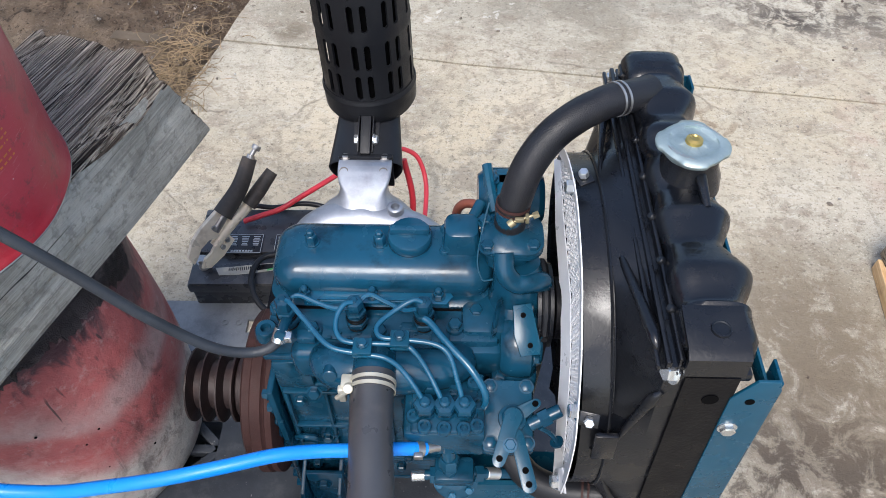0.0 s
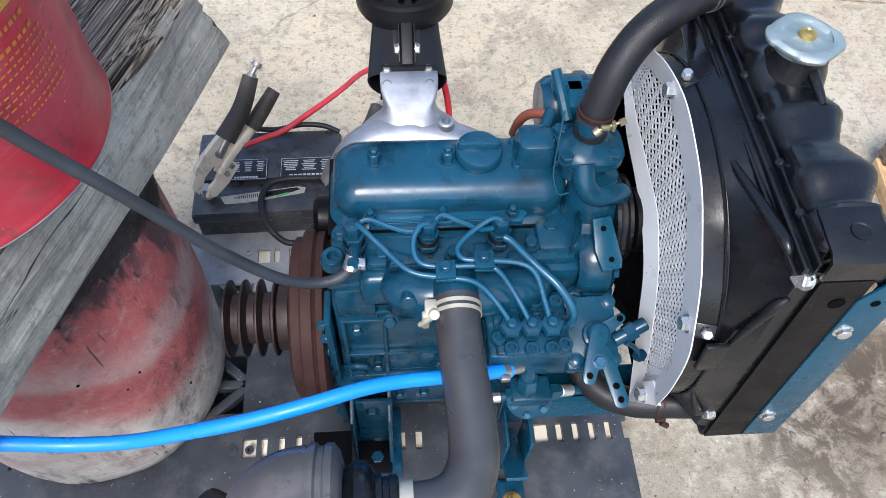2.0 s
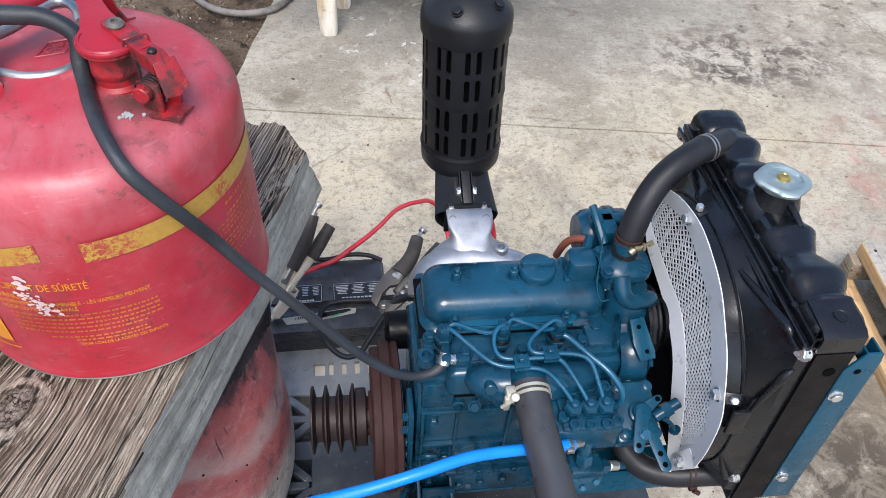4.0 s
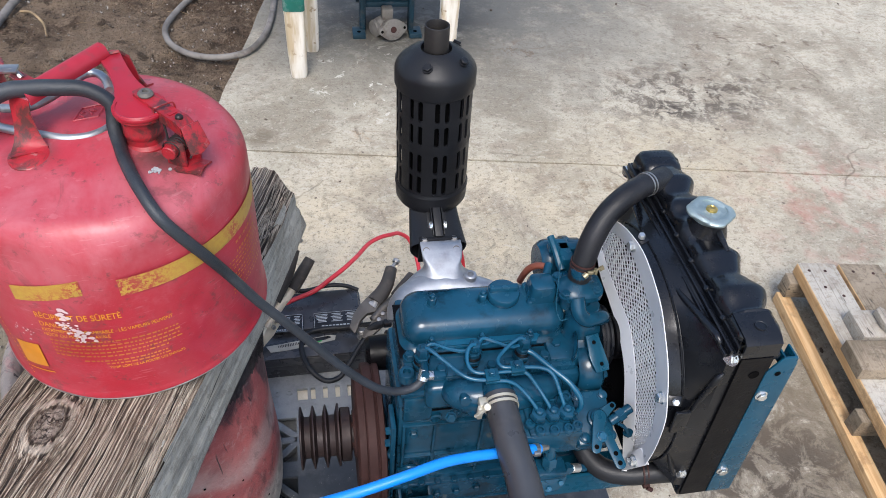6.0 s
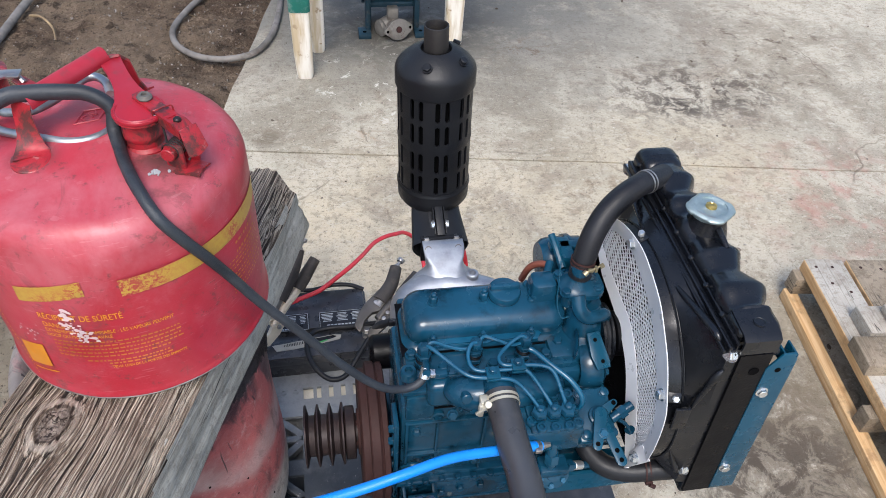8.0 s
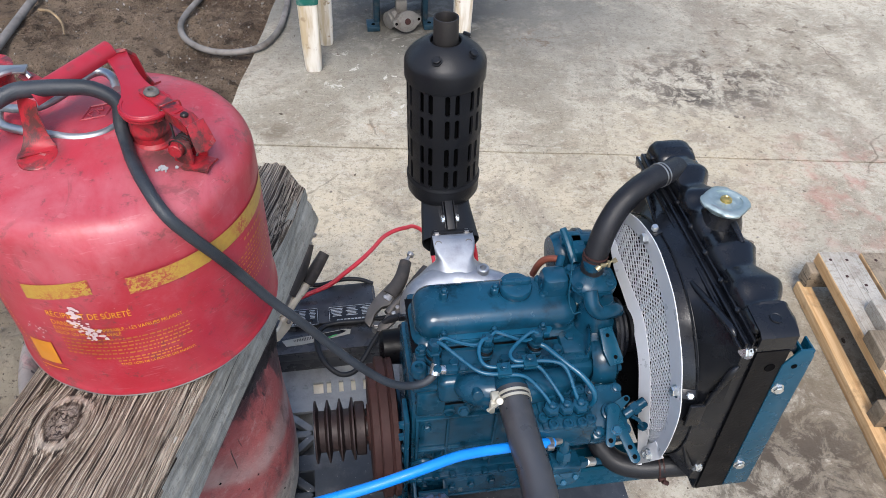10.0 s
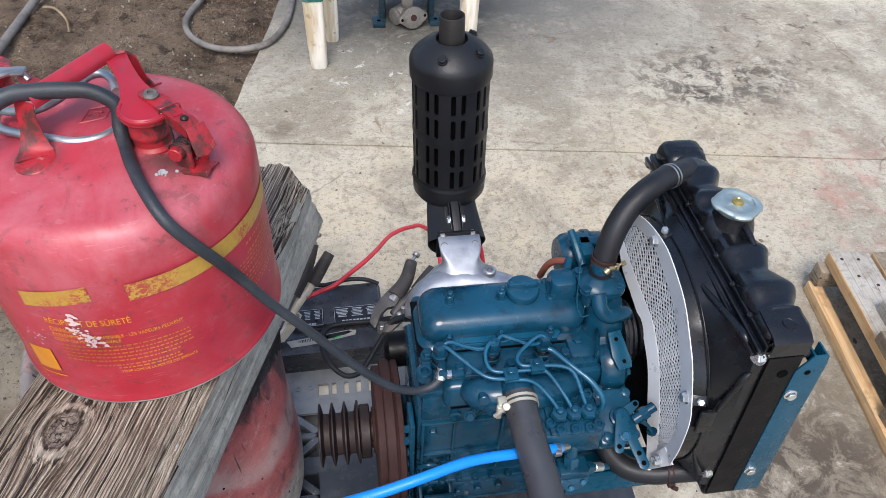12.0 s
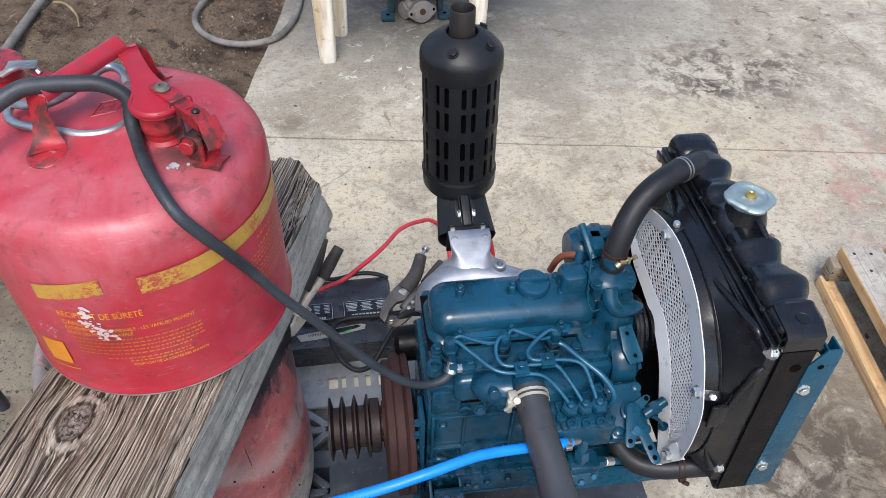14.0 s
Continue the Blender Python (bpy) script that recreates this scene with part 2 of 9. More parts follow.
def drum_plastic():
    """Bleached red plastic: chalky pale base, a red strip, a chalky swathe, red above it with dark smears and scored
    lines.
    """
    k = Nodes("bleached red drum plastic", 0.46)
    sep = k.t.nodes.new("ShaderNodeSeparateXYZ")
    k.link(k.co, sep.inputs[0])
    x, y, z = sep.outputs[0], sep.outputs[1], sep.outputs[2]
    # the pale base climbs towards one side
    climb = k.math("MAXIMUM", k.math("SUBTRACT", -0.41, x), 0.0)
    u = k.math("SUBTRACT", z, k.math("MULTIPLY", climb, 0.95))
    wob = k.math("ADD", u, k.math("MULTIPLY", k.math("SUBTRACT", k.noise(7, 6, 0.62), 0.5), 0.06))
    red = k.mix(k.ramp(k.noise(9, 6, 0.62), 0.33, 0.68), (0.42, 0.112, 0.108), (0.26, 0.078, 0.078))
    red = k.mix(k.math("MULTIPLY", k.ramp(k.noise(26, 8, 0.75), 0.50, 0.66), 0.5), red, (0.43, 0.22, 0.20))
    chalk = k.mix(k.ramp(k.noise(8, 7, 0.7), 0.36, 0.64), (0.42, 0.375, 0.335), (0.60, 0.56, 0.50))
    chalk = k.mix(k.math("MULTIPLY", k.ramp(k.noise(26, 8, 0.78, k.mapped((1, 1, 0.5), shift=(4, 2, 0)), 0.6), 0.50, 0.62), 0.6), chalk, (0.21, 0.165, 0.14))
    chalk = k.mix(k.math("MULTIPLY", k.ramp(k.noise(5, 6, 0.7, k.mapped((1, 1, 1.6), shift=(1, 6, 2))), 0.50, 0.66), 0.5), chalk, (0.44, 0.26, 0.24))
    swathe = k.math("MULTIPLY", k.ramp(wob, 0.365, 0.395), k.ramp(wob, 0.460, 0.415))
    out = k.mix(k.math("MULTIPLY", swathe, k.ramp(k.noise(6, 5, 0.6), 0.34, 0.6, 0.2, 0.7)), red, (0.40, 0.32, 0.30))
    out = k.mix(k.ramp(wob, 0.325, 0.255), out, chalk)
    # dark smears hang from the rim, stronger towards the top
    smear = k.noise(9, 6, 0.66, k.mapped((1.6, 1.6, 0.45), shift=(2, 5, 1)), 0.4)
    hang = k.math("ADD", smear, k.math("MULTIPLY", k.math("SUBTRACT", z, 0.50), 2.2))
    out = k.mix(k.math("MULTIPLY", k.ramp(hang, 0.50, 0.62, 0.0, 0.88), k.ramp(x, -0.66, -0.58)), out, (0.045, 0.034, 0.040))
    # the far lip is rubbed grey
    lip = k.math("MULTIPLY", k.ramp(z, 0.555, 0.585), k.ramp(x, -0.58, -0.66))
    out = k.mix(k.math("MULTIPLY", lip, k.ramp(k.noise(30, 7, 0.72), 0.62, 0.50, 0.2, 0.9)), out, (0.27, 0.245, 0.215))
    soot = k.noise(16, 8, 0.76, k.mapped((1, 1, 0.6), shift=(7, 3, 5)), 0.8)
    out = k.mix(k.math("MULTIPLY", k.ramp(soot, 0.53, 0.63), 0.55), out, (0.085, 0.055, 0.055))
    out = k.mix(k.math("MULTIPLY", k.ramp(k.noise(64, 6, 0.72), 0.56, 0.68), 0.35), out, (0.46, 0.36, 0.34))
    # knife-like vertical scores in groups
    run = k.noise(75, 2, 0.5, k.mapped((1, 1, 0.05)))
    out = k.mix(k.math("MULTIPLY", k.ramp(run, 0.655, 0.685), k.ramp(k.noise(9, 4), 0.46, 0.56, 0.0, 0.85)), out, (0.035, 0.024, 0.026))
    k.colour(out)
    k.rough(k.noise(20, 4), 0.36, 0.58)
    k.bump(k.noise(8, 3, 0.5), 0.02, 0.5)
    k.bump(k.noise(34, 6, 0.65), 0.004, 0.8)
    return k.m


def beam_wood(angle, knot):
    """Deeply weathered timber: dark furrows between brown-grey ridges that part round a knot."""
    k = Nodes("rough furrowed timber", 0.85, spec=0.2)
    along = k.mapped((1, 1, 1), (0, 0, -radians(angle)))
    c, s = math.cos(radians(angle)), math.sin(radians(angle))
    off = k.t.nodes.new("ShaderNodeVectorMath")
    off.operation = "SUBTRACT"
    k.link(along, off.inputs[0])
    off.inputs[1].default_value = (knot[0] * c + knot[1] * s, knot[1] * c - knot[0] * s, 0.75)
    sep = k.t.nodes.new("ShaderNodeSeparateXYZ")
    k.link(off.outputs[0], sep.inputs[0])
    u, v = sep.outputs[0], sep.outputs[1]
    d2 = k.math("ADD", k.math("MULTIPLY", k.math("MULTIPLY", u, u), 0.55), k.math("MULTIPLY", v, v))
    near = k.math("POWER", 2.718, k.math("MULTIPLY", d2, -900.0))
    wander = k.math("MULTIPLY", k.math("SUBTRACT", k.noise(6, 3), 0.5), 0.010)
    bent = k.math("ADD", k.math("MULTIPLY", v, k.math("SUBTRACT", 1.0, k.math("MULTIPLY", near, 0.62))), wander)
    join = k.t.nodes.new("ShaderNodeCombineXYZ")
    k.link(u, join.inputs[0])
    k.link(bent, join.inputs[1])
    k.link(sep.outputs[2], join.inputs[2])

    def streaks(stretch, across, scale, detail, shift=0.0):
        n = k.add("ShaderNodeMapping", Scale=(stretch, across, across), Location=(shift, shift * 3, 0))
        k.link(join.outputs[0], n.inputs["Vector"])
        return k.noise(scale, detail, 0.6, n.outputs[0])

    ridge, fine, broad = streaks(0.9, 74.0, 3.0, 4), streaks(2.6, 230.0, 3.0, 3, 2.0), streaks(0.8, 14.0, 2.6, 5, 5.0)
    out = k.mix(k.ramp(broad, 0.36, 0.64), (0.20, 0.145, 0.102), (0.43, 0.345, 0.26))
    out = k.mix(k.ramp(u, 0.18, 0.42, 0.0, 0.4), out, (0.46, 0.41, 0.335))
    out = k.mix(k.math("MULTIPLY", k.ramp(fine, 0.48, 0.58), 0.85), out, (0.58, 0.50, 0.40))
    out = k.mix(k.math("MULTIPLY", k.ramp(fine, 0.47, 0.38), 0.8), out, (0.075, 0.052, 0.040))
    rings = k.math("SINE", k.math("ADD", k.math("MULTIPLY", bent, 1450.0), k.math("MULTIPLY", streaks(1.2, 22.0, 2.0, 3, 7.0), 22.0)))
    lines = k.math("MULTIPLY", k.ramp(rings, 0.15, 0.95), k.ramp(streaks(2.0, 30.0, 2.0, 4, 9.0), 0.40, 0.58, 0.10, 0.85))
    out = k.mix(lines, out, (0.060, 0.040, 0.028))
    out = k.mix(k.math("MULTIPLY", k.ramp(ridge, 0.455, 0.405), 0.95), out, (0.022, 0.016, 0.013))
    out = k.mix(k.math("MULTIPLY", k.ramp(k.noise(10, 6, 0.7), 0.55, 0.72), 0.3), out, (0.085, 0.062, 0.048))
    dist = k.math("ADD", k.math("POWER", d2, 0.5), k.math("MULTIPLY", k.math("SUBTRACT", k.noise(60, 3, 0.5), 0.5), 0.008))
    heart = k.mix(k.ramp(k.noise(120, 6, 0.75), 0.38, 0.62), (0.13, 0.10, 0.080), (0.34, 0.285, 0.235))
    out = k.mix(k.ramp(dist, 0.0180, 0.0145), out, heart)
    out = k.mix(k.math("MULTIPLY", k.ramp(k.math("ABSOLUTE", k.math("SUBTRACT", dist, 0.0175)), 0.0024, 0.0006), 0.8), out, (0.04, 0.028, 0.022))
    star = k.noise(3.0, 3, 0.5, k.mapped((34, 34, 0)))
    out = k.mix(k.math("MULTIPLY", k.ramp(k.math("ABSOLUTE", k.math("SUBTRACT", star, 0.5)), 0.028, 0.008), k.ramp(dist, 0.0165, 0.013)), out, (0.035, 0.026, 0.022))
    out = k.mix(k.math("MULTIPLY", k.ramp(k.math("ABSOLUTE", k.math("SUBTRACT", dist, 0.0235)), 0.0040, 0.0012), 0.6), out, (0.50, 0.43, 0.35))
    k.colour(out)
    k.bump(rings, 0.0012, 0.8)
    k.bump(ridge, 0.008, 1.0)
    k.bump(fine, 0.003, 1.0)
    return k.m


def flank_wood(name, angle, a=(0.20, 0.20, 0.185), b=(0.35, 0.345, 0.315), fresh=(0.43, 0.42, 0.38), damp=(0.115, 0.112, 0.10)):
    """The weather-smoothed grey side of a timber: faint fibre, a few long checks, dark damp patches."""
    k = Nodes(name, 0.72, spec=0.3)
    along = k.mapped((1, 1, 1), (0, 0, -radians(angle)))
    fine = k.add("ShaderNodeMapping", Scale=(5, 120, 120))
    k.link(along, fine.inputs["Vector"])
    fibre = k.noise(3, 6, 0.65, fine.outputs[0])
    out = k.mix(k.ramp(k.noise(6, 6, 0.65), 0.36, 0.66), a, b)
    out = k.mix(k.math("MULTIPLY", k.ramp(fibre, 0.44, 0.62), 0.3), out, fresh)
    out = k.mix(k.math("MULTIPLY", k.ramp(k.noise(70, 8, 0.78), 0.50, 0.60), 0.45), out, damp)
    out = k.mix(k.math("MULTIPLY", k.ramp(k.noise(17, 7, 0.7, None, 0.4), 0.52, 0.68), 0.55), out, damp)
    check = k.add("ShaderNodeMapping", Scale=(0.7, 13, 13), Location=(1, 2, 4))
    k.link(along, check.inputs["Vector"])
    line = k.noise(2.2, 3, 0.45, check.outputs[0])
    crack = k.math("MULTIPLY", k.ramp(k.math("ABSOLUTE", k.math("SUBTRACT", line, 0.5)), 0.009, 0.002), k.ramp(k.noise(5, 3), 0.45, 0.6))
    long = k.add("ShaderNodeMapping", Scale=(1.1, 75, 75), Location=(6, 1, 3))
    k.link(along, long.inputs["Vector"])
    furrow = k.noise(2.6, 5, 0.6, long.outputs[0])
    out = k.mix(k.math("MULTIPLY", k.ramp(furrow, 0.585, 0.63), 0.35), out, (0.085, 0.078, 0.066))
    out = k.mix(crack, out, (0.035, 0.03, 0.026))
    k.colour(out)
    k.bump(furrow, 0.003, 0.9)
    k.bump(fibre, 0.0012, 0.8)
    k.bump(k.noise(26, 6, 0.7), 0.003, 0.5)
    return k.m


def fresh_wood(name, angle):
    k = Nodes(name, 0.75, spec=0.3)
    along = k.mapped((1, 1, 1), (0, 0, -radians(angle)))
    sq = k.add("ShaderNodeMapping", Scale=(2.0, 40, 40))
    k.link(along, sq.inputs["Vector"])
    grain = k.noise(3, 5, 0.6, sq.outputs[0])
    out = k.mix(k.ramp(grain, 0.35, 0.65), (0.60, 0.35, 0.155), (0.76, 0.52, 0.28))
    out = k.mix(k.math("MULTIPLY", k.ramp(k.noise(13, 6, 0.7), 0.50, 0.66), 0.65), out, (0.34, 0.20, 0.10))
    k.colour(out)
    k.bump(grain, 0.001, 0.6)
    return k.m


def concrete():
    """Old trowelled concrete, sandy and grey, with oil, rust, mud and scuffs."""
    k = Nodes("old stained concrete", 0.82, spec=0.3)
    big = k.noise(1.5, 6, 0.6)
    mid = k.noise(3.4, 7, 0.62, None, 0.5)
    fine = k.noise(42, 6, 0.7)
    out = k.mix(k.ramp(big, 0.35, 0.66), (0.36, 0.325, 0.265), (0.53, 0.50, 0.43))
    out = k.mix(k.math("MULTIPLY", k.ramp(mid, 0.43, 0.60), 0.80), out, (0.64, 0.60, 0.52))
    for x, y, r, s in ((0.0, 1.30, 0.85, 1.3), (0.95, 1.75, 0.5, 1.2)):
        sand = k.math("MULTIPLY", k.blob(x, y, r, s, 0.8), k.ramp(k.noise(5, 7, 0.68), 0.34, 0.60, 0.35, 0.95))
        out = k.mix(sand, out, (0.76, 0.66, 0.50) if x == 0.0 else (0.60, 0.53, 0.41))
    smear = k.noise(5.0, 8, 0.7, k.mapped((1.0, 2.6, 1), (0, 0, 0.3), (4, 2, 0)), 1.1)
    out = k.mix(k.math("MULTIPLY", k.ramp(smear, 0.54, 0.66), 0.45), out, (0.34, 0.285, 0.23))
    out = k.mix(k.math("MULTIPLY", k.ramp(k.noise(3.2, 7, 0.7, k.mapped((1, 1, 1), shift=(9, 3, 0)), 0.8), 0.53, 0.63), 0.6), out, (0.36, 0.305, 0.25))
    out = k.mix(k.math("MULTIPLY", k.ramp(k.noise(13, 9, 0.75, k.mapped((1, 1, 1), shift=(2, 7, 0)), 0.8), 0.53, 0.60), 0.5), out, (0.33, 0.275, 0.215))
    out = k.mix(k.math("MULTIPLY", k.ramp(k.noise(22, 8, 0.75, k.mapped((1, 1.6, 1), shift=(6, 1, 0)), 0.6), 0.53, 0.62), 0.45), out, (0.70, 0.67, 0.60))
    out = k.mix(k.math("MULTIPLY", k.ramp(fine, 0.52, 0.62), 0.46), out, (0.24, 0.205, 0.16))
    out = k.mix(k.math("MULTIPLY", k.ramp(k.noise(110, 6, 0.75), 0.55, 0.63), 0.62), out, (0.15, 0.125, 0.10))
    out = k.mix(k.math("MULTIPLY", k.ramp(k.noise(170, 4, 0.7, k.mapped((1, 1, 1), shift=(5, 5, 0))), 0.57, 0.66), 0.5), out, (0.80, 0.76, 0.68))
    for size, gate, c in ((17.0, 0.075, (0.10, 0.08, 0.065)), (34.0, 0.11, (0.13, 0.105, 0.085)), (75.0, 0.18, (0.17, 0.14, 0.11)), (46.0, 0.10, (0.90, 0.88, 0.84))):
        spots = k.add("ShaderNodeTexVoronoi", Scale=size)
        k.link(k.mapped((1, 1, 0.0), shift=(size, 2 * size, 0)), spots.inputs["Vector"])
        grey = k.t.nodes.new("ShaderNodeSeparateColor")
        k.link(spots.outputs["Color"], grey.inputs[0])
        radius = k.math("MULTIPLY", k.math("SUBTRACT", gate, grey.outputs[0]), 1.3)
        ragged = k.math("ADD", spots.outputs["Distance"], k.math("MULTIPLY", k.math("SUBTRACT", k.noise(size * 4, 3), 0.5), 0.35))
        inside = k.math("SUBTRACT", radius, ragged)
        out = k.mix(k.ramp(inside, -0.04, 0.06, 0.0, 0.6), out, c)
    patch = k.noise(15, 7, 0.72, None, 0.5)
    # worn grey lane in the distance, oil stains and a faint red spill
    lane = k.math("MULTIPLY", k.blob(0.20, 3.20, 1.35, 1.25, 0.7), k.ramp(k.noise(4, 7, 0.72), 0.26, 0.52, 0.25, 1.0))
    out = k.mix(k.math("MULTIPLY", lane, 0.9), out, (0.140, 0.142, 0.142))
    for x, y, r, s, lo, c in ((1.16, 2.20, 0.34, 1.7, 0.46, (0.065, 0.046, 0.040)), (1.05, 2.10, 0.09, 1.7, 0.40, (0.05, 0.042, 0.040)),
                              (1.6, 2.5, 0.5, 1.4, 0.54, (0.10, 0.065, 0.05)), (0.55, 2.55, 0.13, 1.5, 0.5, (0.16, 0.10, 0.075)),
                              (-0.45, 2.02, 0.07, 1.3, 0.42, (0.19, 0.155, 0.115)), (-0.1, 2.03, 0.08, 0.8, 0.5, (0.36, 0.20, 0.09)),
                              (-0.35, 1.25, 0.04, 1.4, 0.48, (0.16, 0.13, 0.10)), (0.62, 1.62, 0.18, 1.6, 0.5, (0.24, 0.17, 0.11)),
                              (0.52, 0.95, 0.24, 1.0, 0.5, (0.25, 0.18, 0.12)), (0.1, 2.75, 0.42, 1.3, 0.40, (0.10, 0.092, 0.082)),
                              (0.78, 0.66, 0.46, 0.7, 0.32, (0.20, 0.165, 0.13)), (0.74, 0.66, 0.36, 0.8, 0.45, (0.07, 0.055, 0.045)), (0.62, 0.60, 0.30, 0.7, 0.46, (0.10, 0.08, 0.065)), (0.60, 0.25, 0.45, 0.8, 0.40, (0.19, 0.165, 0.13)), (0.78, 0.98, 0.34, 0.8, 0.38, (0.22, 0.175, 0.125))):
        out = k.mix(k.math("MULTIPLY", k.blob(x, y, r, s, 0.8), k.ramp(patch, lo, lo + 0.12, 0.0, 0.75)), out, c)
    out = k.mix(k.math("MULTIPLY", k.blob(1.42, 1.5, 0.5, 1.0, 0.8), k.ramp(k.noise(9, 6, 0.7), 0.45, 0.68, 0.0, 0.55)), out, (0.55, 0.24, 0.21))
    out = k.mix(k.math("MULTIPLY", k.blob(0.0, 2.3, 0.4, 1.2, 0.7), k.ramp(patch, 0.6, 0.63, 0.0, 0.9)), out, (0.75, 0.74, 0.71))
    # hairline cracks, wandering
    v = k.add("ShaderNodeTexVoronoi", Scale=1.15)
    v.feature = "DISTANCE_TO_EDGE"
    bend = k.add("ShaderNodeTexNoise", Scale=3.0, Detail=6.0)
    k.link(k.co, bend.inputs["Vector"])
    mixv = k.t.nodes.new("ShaderNodeMix")
    mixv.data_type = "VECTOR"
    mixv.inputs[0].default_value = 0.22
    k.link(k.co, mixv.inputs[4])
    k.link(bend.outputs["Color"], mixv.inputs[5])
    k.link(mixv.outputs[1], v.inputs["Vector"])
    crack = k.math("MULTIPLY", k.ramp(v.outputs["Distance"], 0.006, 0.001), k.ramp(k.noise(2.3, 4), 0.5, 0.62, 0.0, 0.6))
    out = k.mix(crack, out, (0.16, 0.13, 0.10))
    tint = k.t.nodes.new("ShaderNodeMix")
    tint.data_type, tint.blend_type = "RGBA", "MULTIPLY"
    tint.inputs[0].default_value = 1.0
    k.link(out, tint.inputs[6])
    tint.inputs[7].default_value = (0.80, 0.778, 0.718, 1)
    k.colour(tint.outputs[2])
    k.rough(mid, 0.7, 0.95)
    k.bump(k.noise(24, 8, 0.72), 0.005, 0.9)
    k.bump(k.noise(150, 6, 0.72), 0.002, 0.9)
    return k.m


def soil():
    k = Nodes("damp dark soil", 0.95, spec=0.2)
    out = k.mix(k.ramp(k.noise(2.4, 7, 0.65), 0.36, 0.64), (0.120, 0.082, 0.056), (0.29, 0.215, 0.150))
    out = k.mix(k.math("MULTIPLY", k.ramp(k.noise(30, 8, 0.8), 0.50, 0.58), 0.85), out, (0.36, 0.27, 0.19))
    out = k.mix(k.math("MULTIPLY", k.ramp(k.noise(15, 8, 0.75), 0.52, 0.62), 0.8), out, (0.030, 0.020, 0.014))
    out = k.mix(k.math("MULTIPLY", k.blob(-1.2, 0.75, 1.5, 0.8, 0.9), k.ramp(k.noise(3.1, 6, 0.65), 0.34, 0.54, 0.3, 0.95)), out, (0.50, 0.43, 0.32))
    out = k.mix(k.math("MULTIPLY", k.ramp(k.noise(85, 7, 0.78), 0.55, 0.62), 0.8), out, (0.020, 0.014, 0.010))
    out = k.mix(k.math("MULTIPLY", k.ramp(k.noise(150, 5, 0.75), 0.60, 0.67), 0.75), out, (0.44, 0.38, 0.30))
    k.colour(out)
    k.bump(k.noise(18, 9, 0.76), 0.06, 1.0)
    k.bump(k.noise(80, 7, 0.78), 0.016, 1.0)
    return k.m


def worn_yellow():
    """A printed yellow band rubbed through to the red beneath."""
    k = Nodes("worn yellow band", 0.45)
    wear = k.ramp(k.noise(170, 8, 0.85), 0.47, 0.53)
    more = k.ramp(k.noise(11, 5, 0.6), 0.44, 0.60, 0.15, 0.9)
    out = k.mix(k.math("MULTIPLY", wear, more), (0.47, 0.29, 0.05), (0.36, 0.025, 0.04))
    out = k.mix(k.math("MULTIPLY", k.ramp(k.noise(40, 6, 0.7), 0.5, 0.7), 0.5), out, (0.30, 0.20, 0.06))
    k.colour(out)
    return k.m


def leg_paint():
    k = Nodes("chipped cream paint on timber", 0.7)
    streak = k.noise(26, 5, 0.6, k.mapped((1, 1, 0.12)))
    out = k.mix(k.ramp(streak, 0.35, 0.6), (0.50, 0.40, 0.26), (0.78, 0.74, 0.66))
    out = k.mix(k.ramp(k.noise(30, 5), 0.6, 0.7), out, (0.36, 0.27, 0.17))
    k.colour(out)
    k.bump(streak, 0.001)
    return k.m


def deck_plastic():
    """Black pallet plastic under a film of pale dust, lighter along the rear strip."""
    k = Nodes("dusty black pallet plastic", 0.42)
    out = k.mix(k.ramp(k.noise(9, 5), 0.3, 0.7), (0.023, 0.027, 0.034), (0.046, 0.052, 0.062))
    dust = k.math("MULTIPLY", k.ramp(k.noise(22, 7, 0.7), 0.46, 0.70), 0.35)
    out = k.mix(dust, out, (0.13, 0.132, 0.135))
    rear = k.math("MULTIPLY", k.blob(-0.30, 0.93, 0.22, 1.8, 0.6), k.ramp(k.noise(14, 6, 0.7), 0.25, 0.6, 0.45, 0.95))
    out = k.mix(rear, out, (0.33, 0.335, 0.335))
    out = k.mix(k.ramp(k.noise(150, 3), 0.68, 0.74), out, (0.42, 0.40, 0.37))
    k.colour(out)
    k.rough(k.noise(30, 4), 0.30, 0.52)
    k.bump(k.noise(200, 3), 0.0004)
    return k.m


PLASTIC_BLACK = deck_plastic()
RED_GRIME = grimy_red()


def chipped_red():
    """Red enamel knocked through to blue-grey primer in a few ragged chips."""
    k = Nodes("chipped red enamel", 0.36)
    out = k.mix(k.ramp(k.noise(9, 5), 0.3, 0.7), (0.34, 0.012, 0.026), (0.44, 0.040, 0.065))
    out = k.mix(k.math("MULTIPLY", k.ramp(k.noise(40, 6, 0.7), 0.54, 0.66), 0.45), out, (0.15, 0.05, 0.05))
    chips = k.math("ADD", k.noise(24, 7, 0.7, k.mapped((1, 1, 1), shift=(1, 4, 2))), k.math("MULTIPLY", k.noise(95, 4, 0.6), 0.25))
    out = k.mix(k.ramp(chips, 0.735, 0.75), out, (0.10, 0.05, 0.045))
    out = k.mix(k.ramp(chips, 0.755, 0.765), out, (0.42, 0.40, 0.43))
    k.colour(out)
    k.rough(k.noise(30, 5), 0.28, 0.52)
    return k.m


